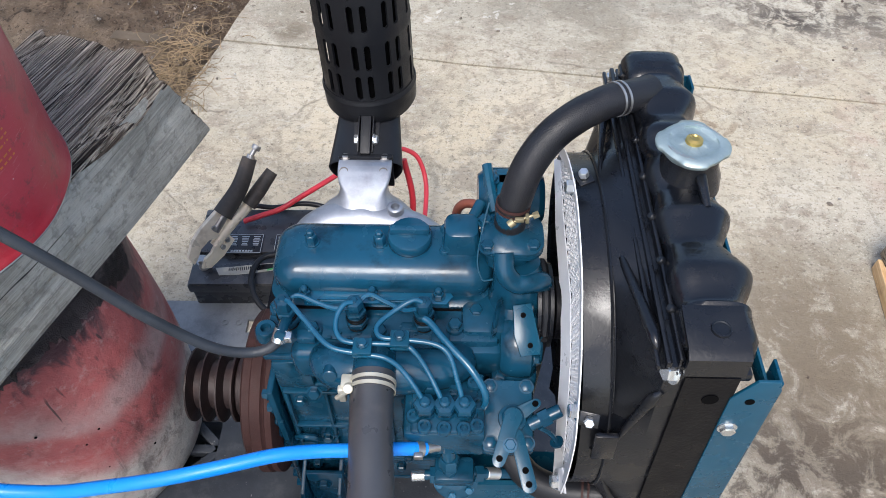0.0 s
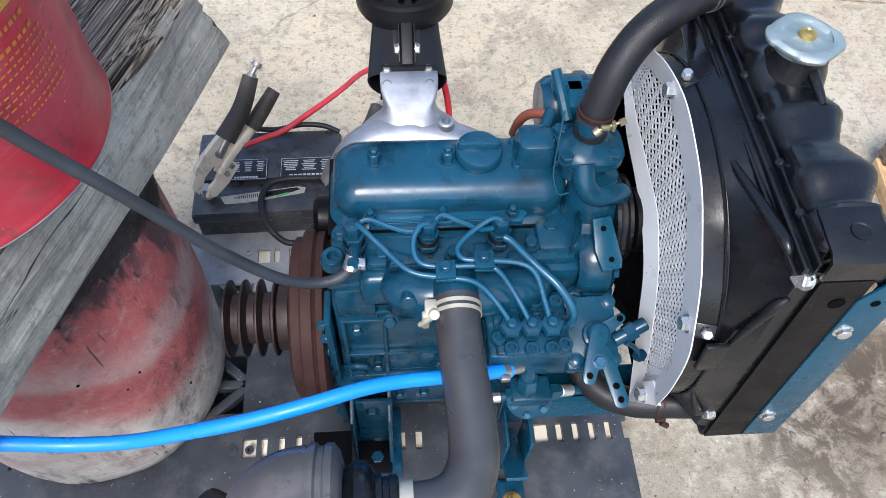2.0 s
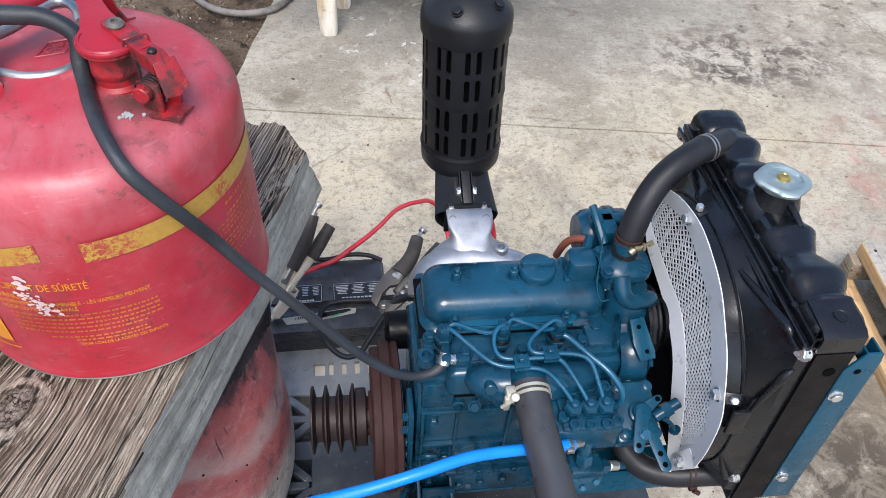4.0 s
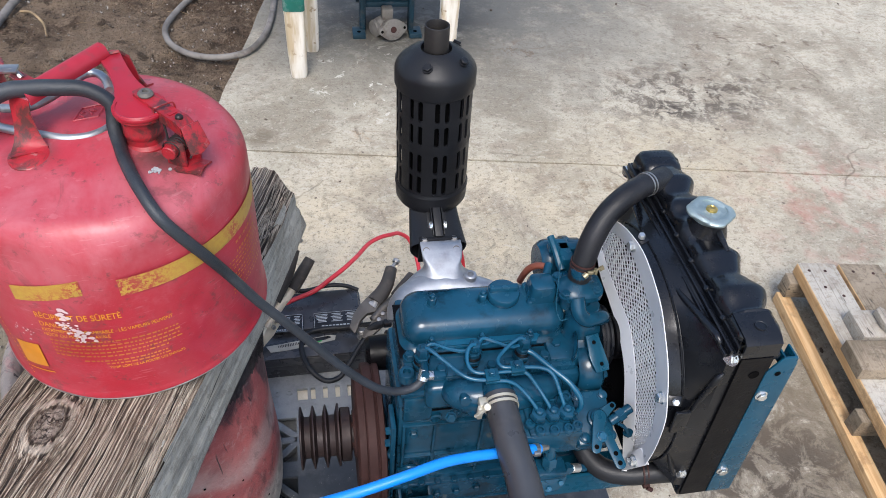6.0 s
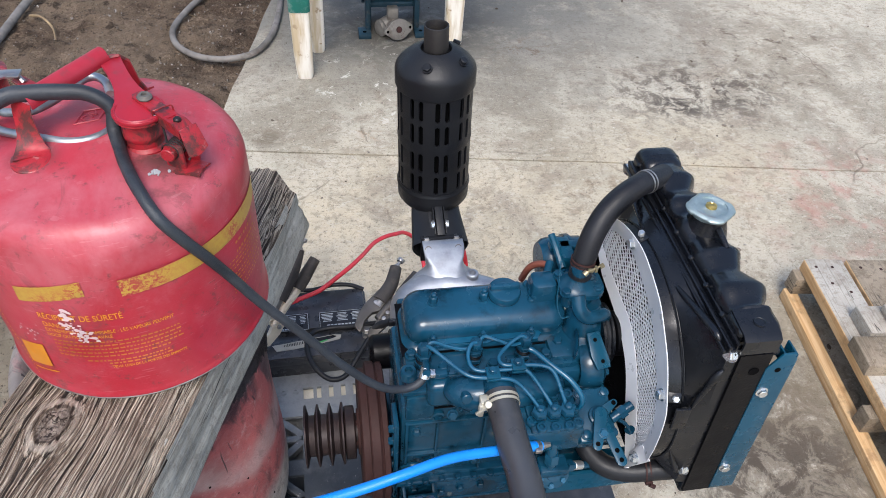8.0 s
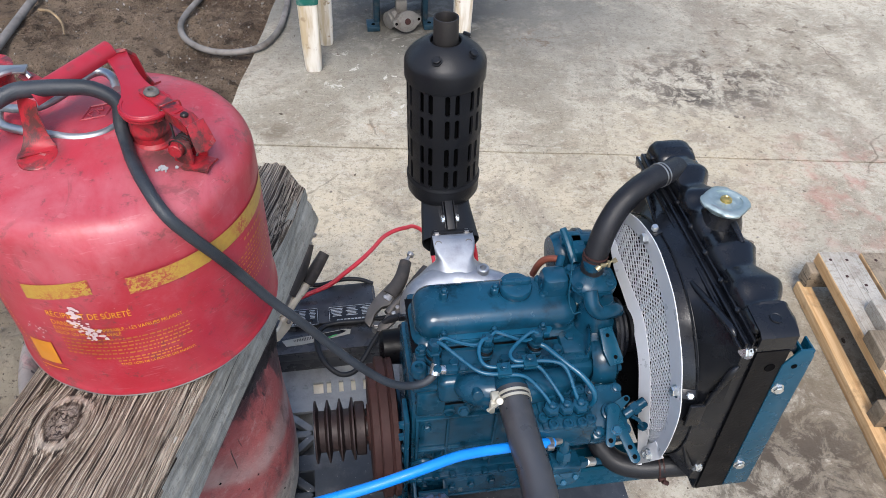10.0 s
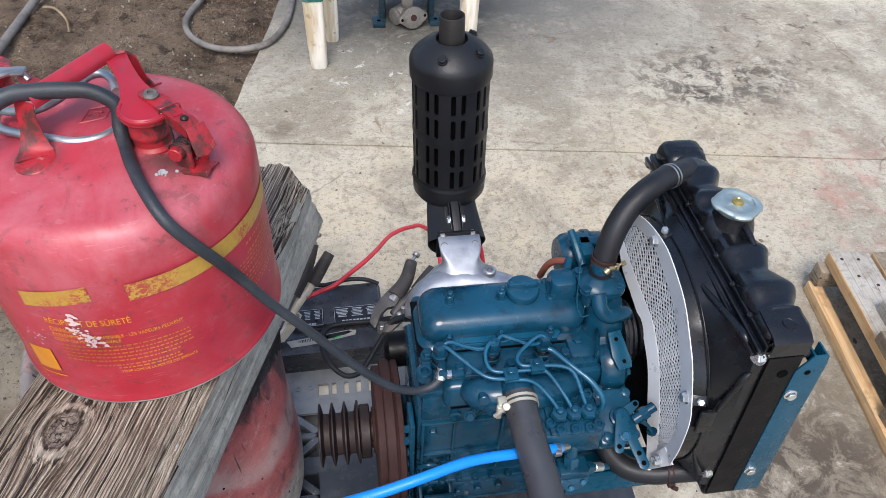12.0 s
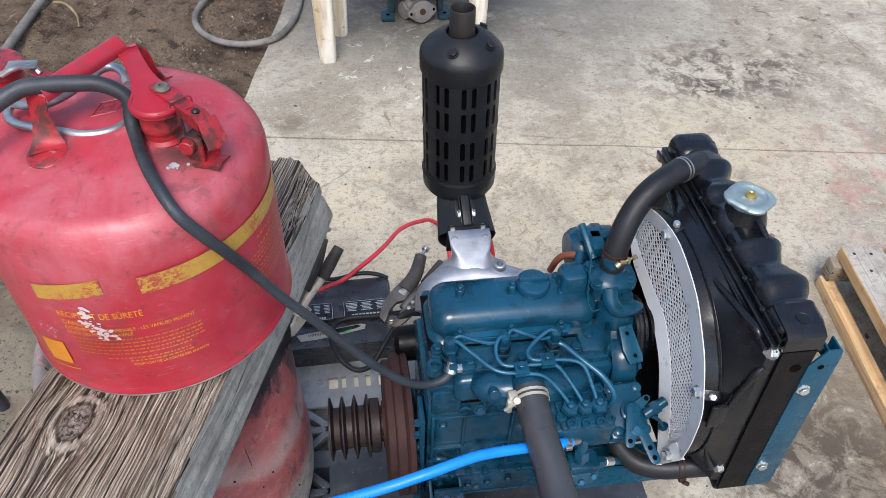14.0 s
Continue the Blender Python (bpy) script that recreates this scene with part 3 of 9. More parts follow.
RED_CHIPPED = chipped_red()
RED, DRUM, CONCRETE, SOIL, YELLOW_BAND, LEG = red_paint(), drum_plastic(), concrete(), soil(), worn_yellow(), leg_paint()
BEAM_ANGLE = 72.2
BEAM_WOOD = beam_wood(BEAM_ANGLE, (-0.587, 0.456))
BEAM_FLANK = flank_wood("smooth grey timber side", BEAM_ANGLE, (0.30, 0.288, 0.245), (0.53, 0.51, 0.44), (0.66, 0.63, 0.54), (0.15, 0.14, 0.115))
PALLET_ANGLE = 83.0
BOARD_GREY = flank_wood("grey pallet board", PALLET_ANGLE, (0.36, 0.32, 0.265), (0.52, 0.485, 0.42), (0.58, 0.54, 0.46), (0.24, 0.19, 0.145))
BOARD_BROWN = flank_wood("brown pallet board", PALLET_ANGLE, (0.20, 0.155, 0.105), (0.34, 0.275, 0.20), (0.40, 0.33, 0.24), (0.10, 0.075, 0.05))
BOARD_FRESH = fresh_wood("fresh sawn pine edge", PALLET_ANGLE)

# ---- builders ----
I4 = Matrix.Identity(4)


def thing(name, place, label, category, group="", kind=""):
    e = new(name)
    e.empty_display_size = 0.02
    e.matrix_world = Matrix.Translation(place)
    return tagged(e, label, category, group, kind)


def part(name, bm, material, parent=None, label="", smooth=38):
    """One mesh, in world metres, under a thing or a part."""
    me = bpy.data.meshes.new(name)
    bmesh.ops.recalc_face_normals(bm, faces=bm.faces)
    bm.to_mesh(me)
    bm.free()
    me.materials.append(material)
    me.shade_smooth()
    me.set_sharp_from_angle(angle=radians(smooth))
    ob = new(name, me)
    if parent is not None:
        ob.parent = parent
        if parent.type == "EMPTY":
            ob.matrix_parent_inverse = Matrix.Translation(-parent.location)
    return tagged(ob, label)


def along(p, d):
    """A frame at p whose z axis points along d."""
    return Matrix.Translation(p) @ Vector(d).to_track_quat("Z", "Y").to_matrix().to_4x4()


def box(bm, c, s, m=I4, bevel=0.0, seg=2):
    made = bmesh.ops.create_cube(bm, size=1.0, matrix=m @ Matrix.Translation(c) @ Matrix.Diagonal((*s, 1)))
    if bevel:
        edges = list({e for v in made["verts"] for e in v.link_edges})
        bmesh.ops.bevel(bm, geom=edges, offset=min(bevel, min(s) * 0.48), segments=seg, profile=0.5, affect="EDGES")
    return bm


def lathe(bm, prof, m=I4, seg=24, start=0.0, sweep=360.0, wobble=None):
    """Turns (radius, height) pairs round the frame's z axis; end rings of zero radius close to a point."""
    n = seg if sweep >= 360 else seg + 1
    rings = []
    for r, h in prof:
        if r < 1e-6:
            rings.append([bm.verts.new(m @ Vector((0, 0, h)))])
            continue
        ring = []
        for i in range(n):
            a = radians(start + sweep * i / seg)
            q = r + (wobble(a, h) if wobble else 0)
            ring.append(bm.verts.new(m @ Vector((q * math.cos(a), q * math.sin(a), h))))
        rings.append(ring)
    for a, b in zip(rings, rings[1:]):
        for i in range(seg):
            j = (i + 1) % n
            f = [a[i % len(a)], a[j % len(a)], b[j % len(b)], b[i % len(b)]]
            f = list(dict.fromkeys(f))
            if len(f) > 2:
                bm.faces.new(f)
    return bm


def cyl(bm, p, q, r, r2=None, seg=20, bevel=0.0):
    p, q = Vector(p), Vector(q)
    h, r2 = (q - p).length, r if r2 is None else r2
    b = bevel
    prof = [(0, 0), (r - b, 0), (r, b), (r2, h - b), (r2 - b, h), (0, h)] if b else [(0, 0), (r, 0), (r2, h), (0, h)]
    return lathe(bm, prof, along(p, q - p), seg)


def smooth_path(pts, n=8):
    """Points on a rounded line through pts."""
    P = [Vector(p) for p in pts]
    P = [2 * P[0] - P[1], *P, 2 * P[-1] - P[-2]]
    out = []
    for a, b, c, d in zip(P, P[1:], P[2:], P[3:]):
        for i in range(n):
            t = i / n
            out.append(0.5 * (2 * b + (c - a) * t + (2 * a - 5 * b + 4 * c - d) * t * t + (3 * b - a - 3 * c + d) * t ** 3))
    out.append(P[-2])
    return out


def tube(bm, pts, r, seg=12, n=8, open_end=False):
    """A pipe through pts; r is one radius or one for each given point."""
    path = smooth_path(pts, n)
    rs = r if isinstance(r, (list, tuple)) else [r] * len(pts)
    side = None
    rings = []
    for i, p in enumerate(path):
        d = (path[min(i + 1, len(path) - 1)] - path[max(i - 1, 0)]).normalized()
        if side is None:
            side = d.orthogonal().normalized()
        side = (side - d * side.dot(d)).normalized()
        other = d.cross(side)
        f = min(i / n, len(rs) - 1.0)
        k = min(int(f), len(rs) - 2) if len(rs) > 1 else 0
        rr = rs[k] + (rs[min(k + 1, len(rs) - 1)] - rs[k]) * (f - k)
        rings.append([bm.verts.new(p + rr * (side * math.cos(2 * math.pi * j / seg) + other * math.sin(2 * math.pi * j / seg))) for j in range(seg)])
    for a, b in zip(rings, rings[1:]):
        for j in range(seg):
            bm.faces.new((a[j], a[(j + 1) % seg], b[(j + 1) % seg], b[j]))
    bm.faces.new(rings[0][::-1])
    if not open_end:
        bm.faces.new(rings[-1])
    return bm


def prism(bm, poly, h, m=I4, bevel=0.0):
    """A plate of outline poly (x, y) and thickness h along the frame's z axis."""
    lo = [bm.verts.new(m @ Vector((x, y, 0))) for x, y in poly]
    hi = [bm.verts.new(m @ Vector((x, y, h))) for x, y in poly]
    faces = [bm.faces.new(lo[::-1]), bm.faces.new(hi)]
    n = len(poly)
    for i in range(n):
        faces.append(bm.faces.new((lo[i], lo[(i + 1) % n], hi[(i + 1) % n], hi[i])))
    if bevel:
        edges = [e for e in faces[1].edges] + [e for e in faces[0].edges]
        bmesh.ops.bevel(bm, geom=edges, offset=bevel, segments=2, profile=0.5, affect="EDGES")
    return bm


def rounded(w, h, r, n=4, cx=0.0, cy=0.0):
    """A rounded rectangle's outline."""
    out = []
    for sx, sy, a0 in ((1, 1, 0), (-1, 1, 90), (-1, -1, 180), (1, -1, 270)):
        for i in range(n + 1):
            a = radians(a0 + 90 * i / n)
            out.append((cx + sx * (w / 2 - r) + r * math.cos(a), cy + sy * (h / 2 - r) + r * math.sin(a)))
    return out


def hexbolt(bm, p, d, r=0.006, h=0.005, washer=True):
    """A hexagonal head with a washer, standing at p along d."""
    m = along(p, d)
    if washer:
        lathe(bm, [(0, 0), (r * 1.45, 0), (r * 1.45, 0.0012), (0, 0.0012)], m, 16)
    lathe(bm, [(r * 1.15, 0.001), (r * 1.15, h * 0.85), (r * 0.95, h), (0, h)], m, 6)
    return bm


def ring_clamp(bm, p, d, r, w=0.009, t=0.0012):
    lathe(bm, [(r, -w / 2), (r + t, -w / 2), (r + t, w / 2), (r, w / 2)], along(p, d), 28)
    return bm


def bm_new():
    return bmesh.new()


def jitter(bm, amount, scale=6.0):
    for v in bm.verts:
        v.co += amount * Vector(noise.noise_vector(v.co * scale))
    return bm


def plate_with_holes(bm, x0, x1, y0, y1, z0, z1, holes):
    """A flat plate with rectangular holes (x0, x1, y0, y1) cut right through it."""
    xs = sorted({x0, x1, *[v for h in holes for v in h[:2]]})
    ys = sorted({y0, y1, *[v for h in holes for v in h[2:]]})
    full = {}
    for i in range(len(xs) - 1):
        for j in range(len(ys) - 1):
            cx, cy = (xs[i] + xs[i + 1]) / 2, (ys[j] + ys[j + 1]) / 2
            full[i, j] = not any(h[0] < cx < h[1] and h[2] < cy < h[3] for h in holes)
    cache = {}

    def vert(i, j, z):
        if (i, j, z) not in cache:
            cache[i, j, z] = bm.verts.new((xs[i], ys[j], z))
        return cache[i, j, z]

    for (i, j), ok in full.items():
        if not ok:
            continue
        bm.faces.new([vert(a, b, z1) for a, b in ((i, j), (i + 1, j), (i + 1, j + 1), (i, j + 1))])
        bm.faces.new([vert(a, b, z0) for a, b in ((i, j + 1), (i + 1, j + 1), (i + 1, j), (i, j))])
        for di, dj, e in ((-1, 0, ((i, j), (i, j + 1))), (1, 0, ((i + 1, j), (i + 1, j + 1))), (0, -1, ((i, j), (i + 1, j))), (0, 1, ((i, j + 1), (i + 1, j + 1)))):
            if not full.get((i + di, j + dj), False):
                (a, b), (c, d) = e
                bm.faces.new((vert(a, b, z0), vert(c, d, z0), vert(c, d, z1), vert(a, b, z1)))
    return bm

# ================= the ground =================
def soil_edge(y):
    """Where the concrete ends and the soil begins, along y."""
    return -0.60 + 0.19 * (y - 2.2) - (0.06 * (2.2 - y) ** 2 if y < 2.2 else 0) + 0.012 * noise.noise((y * 5, 3, 0))


def make_ground():
    bm = bm_new()
    # one sheet of earth that reaches the horizon, finer where it shows
    xs = [-150, -40, -10, -4] + [-3.0 + 0.02 * i for i in range(141)] + [0.0, 1, 4, 10, 40, 150]
    ys = [-150, -40, -10, -2, 0] + [0.4 + 0.024 * i for i in range(146)] + [4.2, 6, 10, 40, 150]
    grid = []
    for x in xs:
        row = []
        for y in ys:
            z = -0.035
            if -3.1 < x < -0.2 and 0.3 < y < 4.1:
                d = max(0.0, min(1.0, (soil_edge(y) - x + 0.03) / 0.12))
                n = noise.fractal(Vector((x * 3, y * 3, 0)), 0.8, 2.2, 5)
                z = -0.035 + d * (0.022 + 0.024 * n + 0.018 * noise.noise(Vector((x * 17, y * 17, 2))) + 0.014 * noise.noise(Vector((x * 41, y * 41, 2))))
            row.append(bm.verts.new((x, y, z)))
        grid.append(row)
    for a, b in zip(grid, grid[1:]):
        for i in range(len(ys) - 1):
            bm.faces.new((a[i], b[i], b[i + 1], a[i + 1]))
    g = part("ground", bm, SOIL, smooth=180)
    tagged(g, "dark damp soil with clods and dry straw", "ground", kind="structure")
    return g


make_ground()


JOINT_Y, JOINT_SLOPE = 1.885, -0.135


def make_pavement():
    """Concrete slabs with a worn joint between them; the soil side has a broken edge."""
    holder = thing("pavement", (0, 0, 0), "stained sandy grey concrete paving with worn joints", "pavement", kind="structure")
    joint = lambda x: JOINT_Y + 0.006 * noise.noise((x * 4, 0, 7)) + JOINT_SLOPE * x
    rows = ((-12.0, None), (None, 30.0))
    for k, (y0, y1) in enumerate(rows):
        bm = bm_new()
        xs = [soil_edge, *[-0.35 + 0.05 * i for i in range(60)], 4, 8, 14, 24]
        if y0 is None:
            ys = [joint, *[1.93 + 0.05 * i for i in range(40)], 5, 8, 14, 30.0]
        else:
            ys = [-12.0, -5, -1.5, *[-0.3 + 0.06 * i for i in range(36)], joint]
        top = []
        for x in xs:
            col = []
            for y in ys:
                near = -0.6 if callable(x) else x
                yy = y(near) if callable(y) else y + JOINT_SLOPE * near
                xx = x(yy) if callable(x) else x
                if callable(y):
                    yy = y(xx) + (0.004 if k else -0.004) + 0.0022 * noise.noise((xx * 30, k, 0))
                col.append((xx, yy))
            top.append(col)
        up = [[bm.verts.new((x, y, 0.0012 * noise.noise((x * 2, y * 2, 1)))) for x, y in c] for c in top]
        for a, b in zip(up, up[1:]):
            for i in range(len(ys) - 1):
                bm.faces.new((a[i], b[i], b[i + 1], a[i + 1]))
        rim = [c[0] for c in up] + up[-1][1:] + [c[-1] for c in up[::-1]][1:] + up[0][::-1][1:-1]
        low = [bm.verts.new((v.co.x, v.co.y, -0.12)) for v in rim]
        for i in range(len(rim)):
            j = (i + 1) % len(rim)
            bm.faces.new((rim[i], rim[j], low[j], low[i]))
        bm.normal_update()
        part("slab", bm, CONCRETE, holder, smooth=30)
    bm = bm_new()
    box(bm, (0, 0, -0.02), (14.2, 0.04, 0.012), Matrix.Translation((6, JOINT_Y + 6 * JOINT_SLOPE, 0)) @ Matrix.Rotation(math.atan(JOINT_SLOPE), 4, "Z"))
    part("joint_filler", bm, simple("dirt in the joint", (0.10, 0.075, 0.05), 0.95), holder)


make_pavement()


def make_litter():
    """Pebbles, grit and straw."""
    rng = random.Random(4)
    bm = bm_new()
    for i in range(2600):
        y = rng.uniform(0.45, 4.0)
        x = soil_edge(y) - 0.02 - abs(rng.gauss(0, 0.6))
        s = min(0.011, abs(rng.gauss(0.0008, 0.0026)) + 0.0013)
        m = Matrix.Translation((x, y, -0.012 + 0.018 * noise.fractal(Vector((x * 3, y * 3, 0)), 0.8, 2.2, 5) + 0.004)) @ Euler((rng.random() * 6, rng.random() * 6, rng.random() * 6)).to_matrix().to_4x4() @ Matrix.Diagonal((s, s * rng.uniform(0.6, 1), s * 0.6, 1))
        bmesh.ops.create_icosphere(bm, subdivisions=1, radius=1.0, matrix=m)
    jitter(bm, 0.0025, 150)
    tagged(part("pebbles", bm, STONE, smooth=15), "grey pebbles scattered on the soil", "pebbles", kind="stuff")
    bm = bm_new()
    for i in range(240):
        y = rng.uniform(-0.4, 3.6)
        x = rng.uniform(soil_edge(y) + 0.05, 2.6)
        s = abs(rng.gauss(0.0016, 0.0016)) + 0.0012
        m = Matrix.Translation((x, y, s * 0.4)) @ Matrix.Rotation(rng.random() * 6, 4, "Z") @ Matrix.Diagonal((s * rng.uniform(1, 2), s, s * 0.6, 1))
        bmesh.ops.create_icosphere(bm, subdivisions=1, radius=1.0, matrix=m)
    tagged(part("grit", bm, STONE, smooth=60), "pale grit and chips on the concrete", "grit", kind="stuff")
    bm = bm_new()
    for i in range(440):
        if i < 380:
            c = Vector((-0.735 + rng.gauss(0, 0.055), 1.78 + rng.gauss(0, 0.16), 0.012 + 0.02 * rng.random()))
        else:
            c = Vector((rng.uniform(-2.0, -0.75), rng.uniform(1.7, 3.9), 0.002))
        d = Vector((rng.gauss(0, 1), rng.gauss(0, 1), rng.gauss(0, 0.18))).normalized() * rng.uniform(0.012, 0.05)
        tube(bm, [c - d, c + Vector((rng.gauss(0, 0.008), rng.gauss(0, 0.008), rng.uniform(0, 0.014))), c + d], rng.uniform(0.0006, 0.0012), 4, 3)
    tagged(part("straw", bm, STRAW), "dry straw stalks lying on the soil edge", "straw", kind="stuff")


make_litter()


# ================= black plastic pallet under the engine =================
def make_plastic_pallet():
    t = thing("plastic_pallet", (-0.34, 0.45, 0.0), "dusty black plastic pallet with slotted deck, under the engine", "pallet")
    x0, x1, y0, y1, z = -0.94, 0.262, -0.05, 0.957, 0.12
    holes = []
    # slot rows near the back edge, middle and front
    for y in (0.887, 0.533, 0.10):
        for xa, n in ((-0.347, 1), (-0.318, 5), (0.112, 1), (0.147, 5), (-0.13, 3), (-0.72, 5)):
            for i in range(n):
                w = 0.022 if n == 1 else 0.010
                holes.append((xa + i * 0.0265, xa + i * 0.0265 + w, y, y + 0.03))
    # openings of the ribbed fields
    fields = [(xa, xa + 0.105, ya, yb) for xa in (-0.90, -0.775, -0.578, -0.455) for ya, yb in ((0.605, 0.708), (0.742, 0.845))]
    holes += fields
    for xa, xb in ((-0.47, -0.40), (-0.385, -0.31), (-0.285, -0.20), (-0.09, -0.01), (0.03, 0.055), (0.075, 0.11)):
        holes.append((xa, xb, 0.385, 0.445))
    for xa in (-0.47, -0.385, -0.285, -0.09, 0.13):
        holes.append((xa, xa + 0.08, 0.22, 0.36))
    bm = plate_with_holes(bm_new(), x0, x1, y0, y1, z - 0.008, z, holes)
    part("deck", bm, PLASTIC_BLACK, t, smooth=20)
    for xa, xb, ya, yb in fields:
        for a, b in (((xb + 0.006, (ya + yb) / 2), (xb - 0.058, yb + 0.006)), ((xb + 0.006, (ya + yb) / 2), (xb - 0.058, ya - 0.006)), ((xa - 0.004, (ya + yb) / 2), (xb + 0.004, (ya + yb) / 2))):
            v = Vector((b[0] - a[0], b[1] - a[1], 0))
            m = Matrix.Translation(((a[0] + b[0]) / 2, (a[1] + b[1]) / 2, z - 0.0125)) @ Matrix.Rotation(math.atan2(v.y, v.x), 4, "Z")
            part("rib", box(bm_new(), (0, 0, 0), (v.length, 0.015, 0.02), m, 0.002), PLASTIC_BLACK, t)
    for ry in (0.03, 0.45, 0.87):
        bm = bm_new()
        for rx in (-0.86, -0.34, 0.18):
            box(bm, (rx, ry, 0.047), (0.15, 0.10, 0.054), bevel=0.006)
        box(bm, (-0.34, ry, 0.012), (1.19, 0.10, 0.02), bevel=0.004)
        part("runner", bm, PLASTIC_BLACK, t)
    # pale strips added close under the slots, so these look brightly lit
    for yb in (0.12, 0.555, 0.902):
        bm = box(bm_new(), (-0.34, yb, 0.0985), (1.16, 0.070, 0.018), bevel=0.002)
        part("slot_backing", bm, SLOT_PALE, t, "pale backing strip added under the deck slots")
    # dark plate added for the shade beneath the deck's openings
    part("shade_plate", box(bm_new(), (-0.34, 0.45, 0.0275), (1.17, 0.97, 0.008), bevel=0.002), PLASTIC_BLACK, t)
    bm = bm_new()
    for ya in (y0 + 0.012, y1 - 0.012):
        box(bm, (-0.34, ya, z - 0.03), (1.2, 0.022, 0.028), bevel=0.003)
    for xa in (x0 + 0.012, x1 - 0.012):
        box(bm, (xa, 0.45, z - 0.03), (0.022, 0.98, 0.028), bevel=0.003)
    part("rim", bm, PLASTIC_BLACK, t)
    for x, y in ((-0.390, 0.909), (-0.364, 0.909), (-0.36, 0.545), (-0.335, 0.545), (0.085, 0.548)):
        bm = bm_new()
        lathe(bm, [(0.003, 0), (0.007, 0), (0.007, 0.002), (0.0035, 0.002), (0.003, -0.004), (0, -0.004)], Matrix.Translation((x, y, z)), 14)
        part("boss", bm, PLASTIC_BLACK, t)



make_plastic_pallet()


def loft(bm, rings, close=True):
    """Skins a row of closed outlines."""
    made = [[bm.verts.new(p) for p in r] for r in rings]
    n = len(made[0])
    for a, b in zip(made, made[1:]):
        for i in range(n):
            bm.faces.new((a[i], a[(i + 1) % n], b[(i + 1) % n], b[i]))
    if close:
        bm.faces.new(made[0][::-1])
        bm.faces.new(made[-1])
    return bm


# ================= red drum, timber beam, safety can =================
DRUM_C, DRUM_R = Vector((-0.565, 0.685, 0.0)), 0.190


def make_drum():
    t = thing("drum", (DRUM_C.x, DRUM_C.y, 0.12), "dented red plastic drum bleached white at its base, open top", "drum")

    def dent(a, h):
        d = 0.0
        for ang, hh, wa, wh, depth in ((-40, 0.40, 0.5, 0.10, 0.016), (-18, 0.47, 0.28, 0.07, 0.02), (-75, 0.27, 0.6, 0.07, 0.008), (10, 0.30, 0.4, 0.09, 0.008), (192, 0.46, 0.6, 0.09, 0.015)):
            da = (a - radians(ang) + math.pi) % (2 * math.pi) - math.pi
            d -= depth * math.exp(-(da / wa) ** 2 - ((h - hh) / wh) ** 2)
        return d + 0.003 * noise.noise((math.cos(a) * 2, math.sin(a) * 2, h * 7))

    outer = [(0.0, 0.0), (0.168, 0.0), (0.180, 0.006), (0.184, 0.03)]
    outer += [(0.186 + 0.011 * math.sin(math.pi * i / 22), 0.03 + 0.38 * i / 22) for i in range(1, 23)]
    outer += [(0.1895, 0.43), (0.190, 0.455), (0.186, 0.472), (0.178, 0.48), (0.168, 0.478), (0.160, 0.462), (0.165, 0.40), (0.175, 0.2), (0.17, 0.02), (0, 0.015)]
    bm = lathe(bm_new(), outer, Matrix.Translation((DRUM_C.x, DRUM_C.y, 0.12)), 72, wobble=dent)
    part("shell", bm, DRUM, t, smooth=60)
    # torn, blackened lip where the rim is crushed under the beam
    rng = random.Random(3)
    bm = bm_new()
    rows = []
    for i in range(61):
        a = radians(-74 + 72 * i / 60)
        n = noise.noise((i * 0.31, 1, 0))
        ring = []
        for r, h in ((0.158, 0.470), (0.166, 0.480 + 0.004 * n), (0.175, 0.4825 + 0.003 * n), (0.1835 + 0.004 * noise.noise((i * 0.9, 5, 0)), 0.4775), (0.1885 + 0.006 * noise.noise((i * 0.55, 9, 0)), 0.466 + 0.008 * noise.noise((i * 0.7, 3, 0))), (0.1860, 0.465), (0.178, 0.474), (0.166, 0.474)):
            q = r + dent(a, h)
            ring.append((DRUM_C.x + q * math.cos(a), DRUM_C.y + q * math.sin(a), 0.12 + h))
        rows.append(ring)
    loft(bm, rows)
    part("crushed_lip", jitter(bm, 0.002, 90), simple("charred plastic", (0.045, 0.043, 0.042), 0.7, vary=0.5, grain=160, depth=0.0012, dirt=(0.16, 0.145, 0.135), amount=0.7), t, "charred crumpled lip", smooth=25)
    # torn skirt of scorched plastic that hangs from the lip
    bm = bm_new()
    grid = []
    for i in range(91):
        a = radians(-80 + 92 * i / 90)
        low = 0.425 + 0.020 * noise.noise((i * 0.10, 2, 0)) + 0.014 * noise.noise((i * 0.55, 7, 0)) + 0.0007 * (90 - i) * (0.35 if i < 45 else 0.2)
        row = []
        for j in range(9):
            h = low + (0.484 - low) * j / 8
            q = DRUM_R + dent(a, h) + 0.0015 + 0.0035 * j / 8 + 0.0028 * noise.noise((i * 0.35, j * 0.9, 4)) - 0.012 * max(0.0, (h - 0.474) / 0.01)
            row.append(bm.verts.new((DRUM_C.x + q * math.cos(a), DRUM_C.y + q * math.sin(a), 0.12 + h)))
        grid.append(row)
    for p, q in zip(grid, grid[1:]):
        for j in range(8):
            bm.faces.new((p[j], q[j], q[j + 1], p[j + 1]))
    bmesh.ops.solidify(bm, geom=bm.faces[:], thickness=0.0015)
    part("torn_skirt", bm, simple("scorched plastic", (0.062, 0.054, 0.056), 0.58, vary=0.5, grain=140, depth=0.002, dirt=(0.26, 0.215, 0.21), amount=0.7), t, "scorched torn edge", smooth=40)
    bm = bm_new()
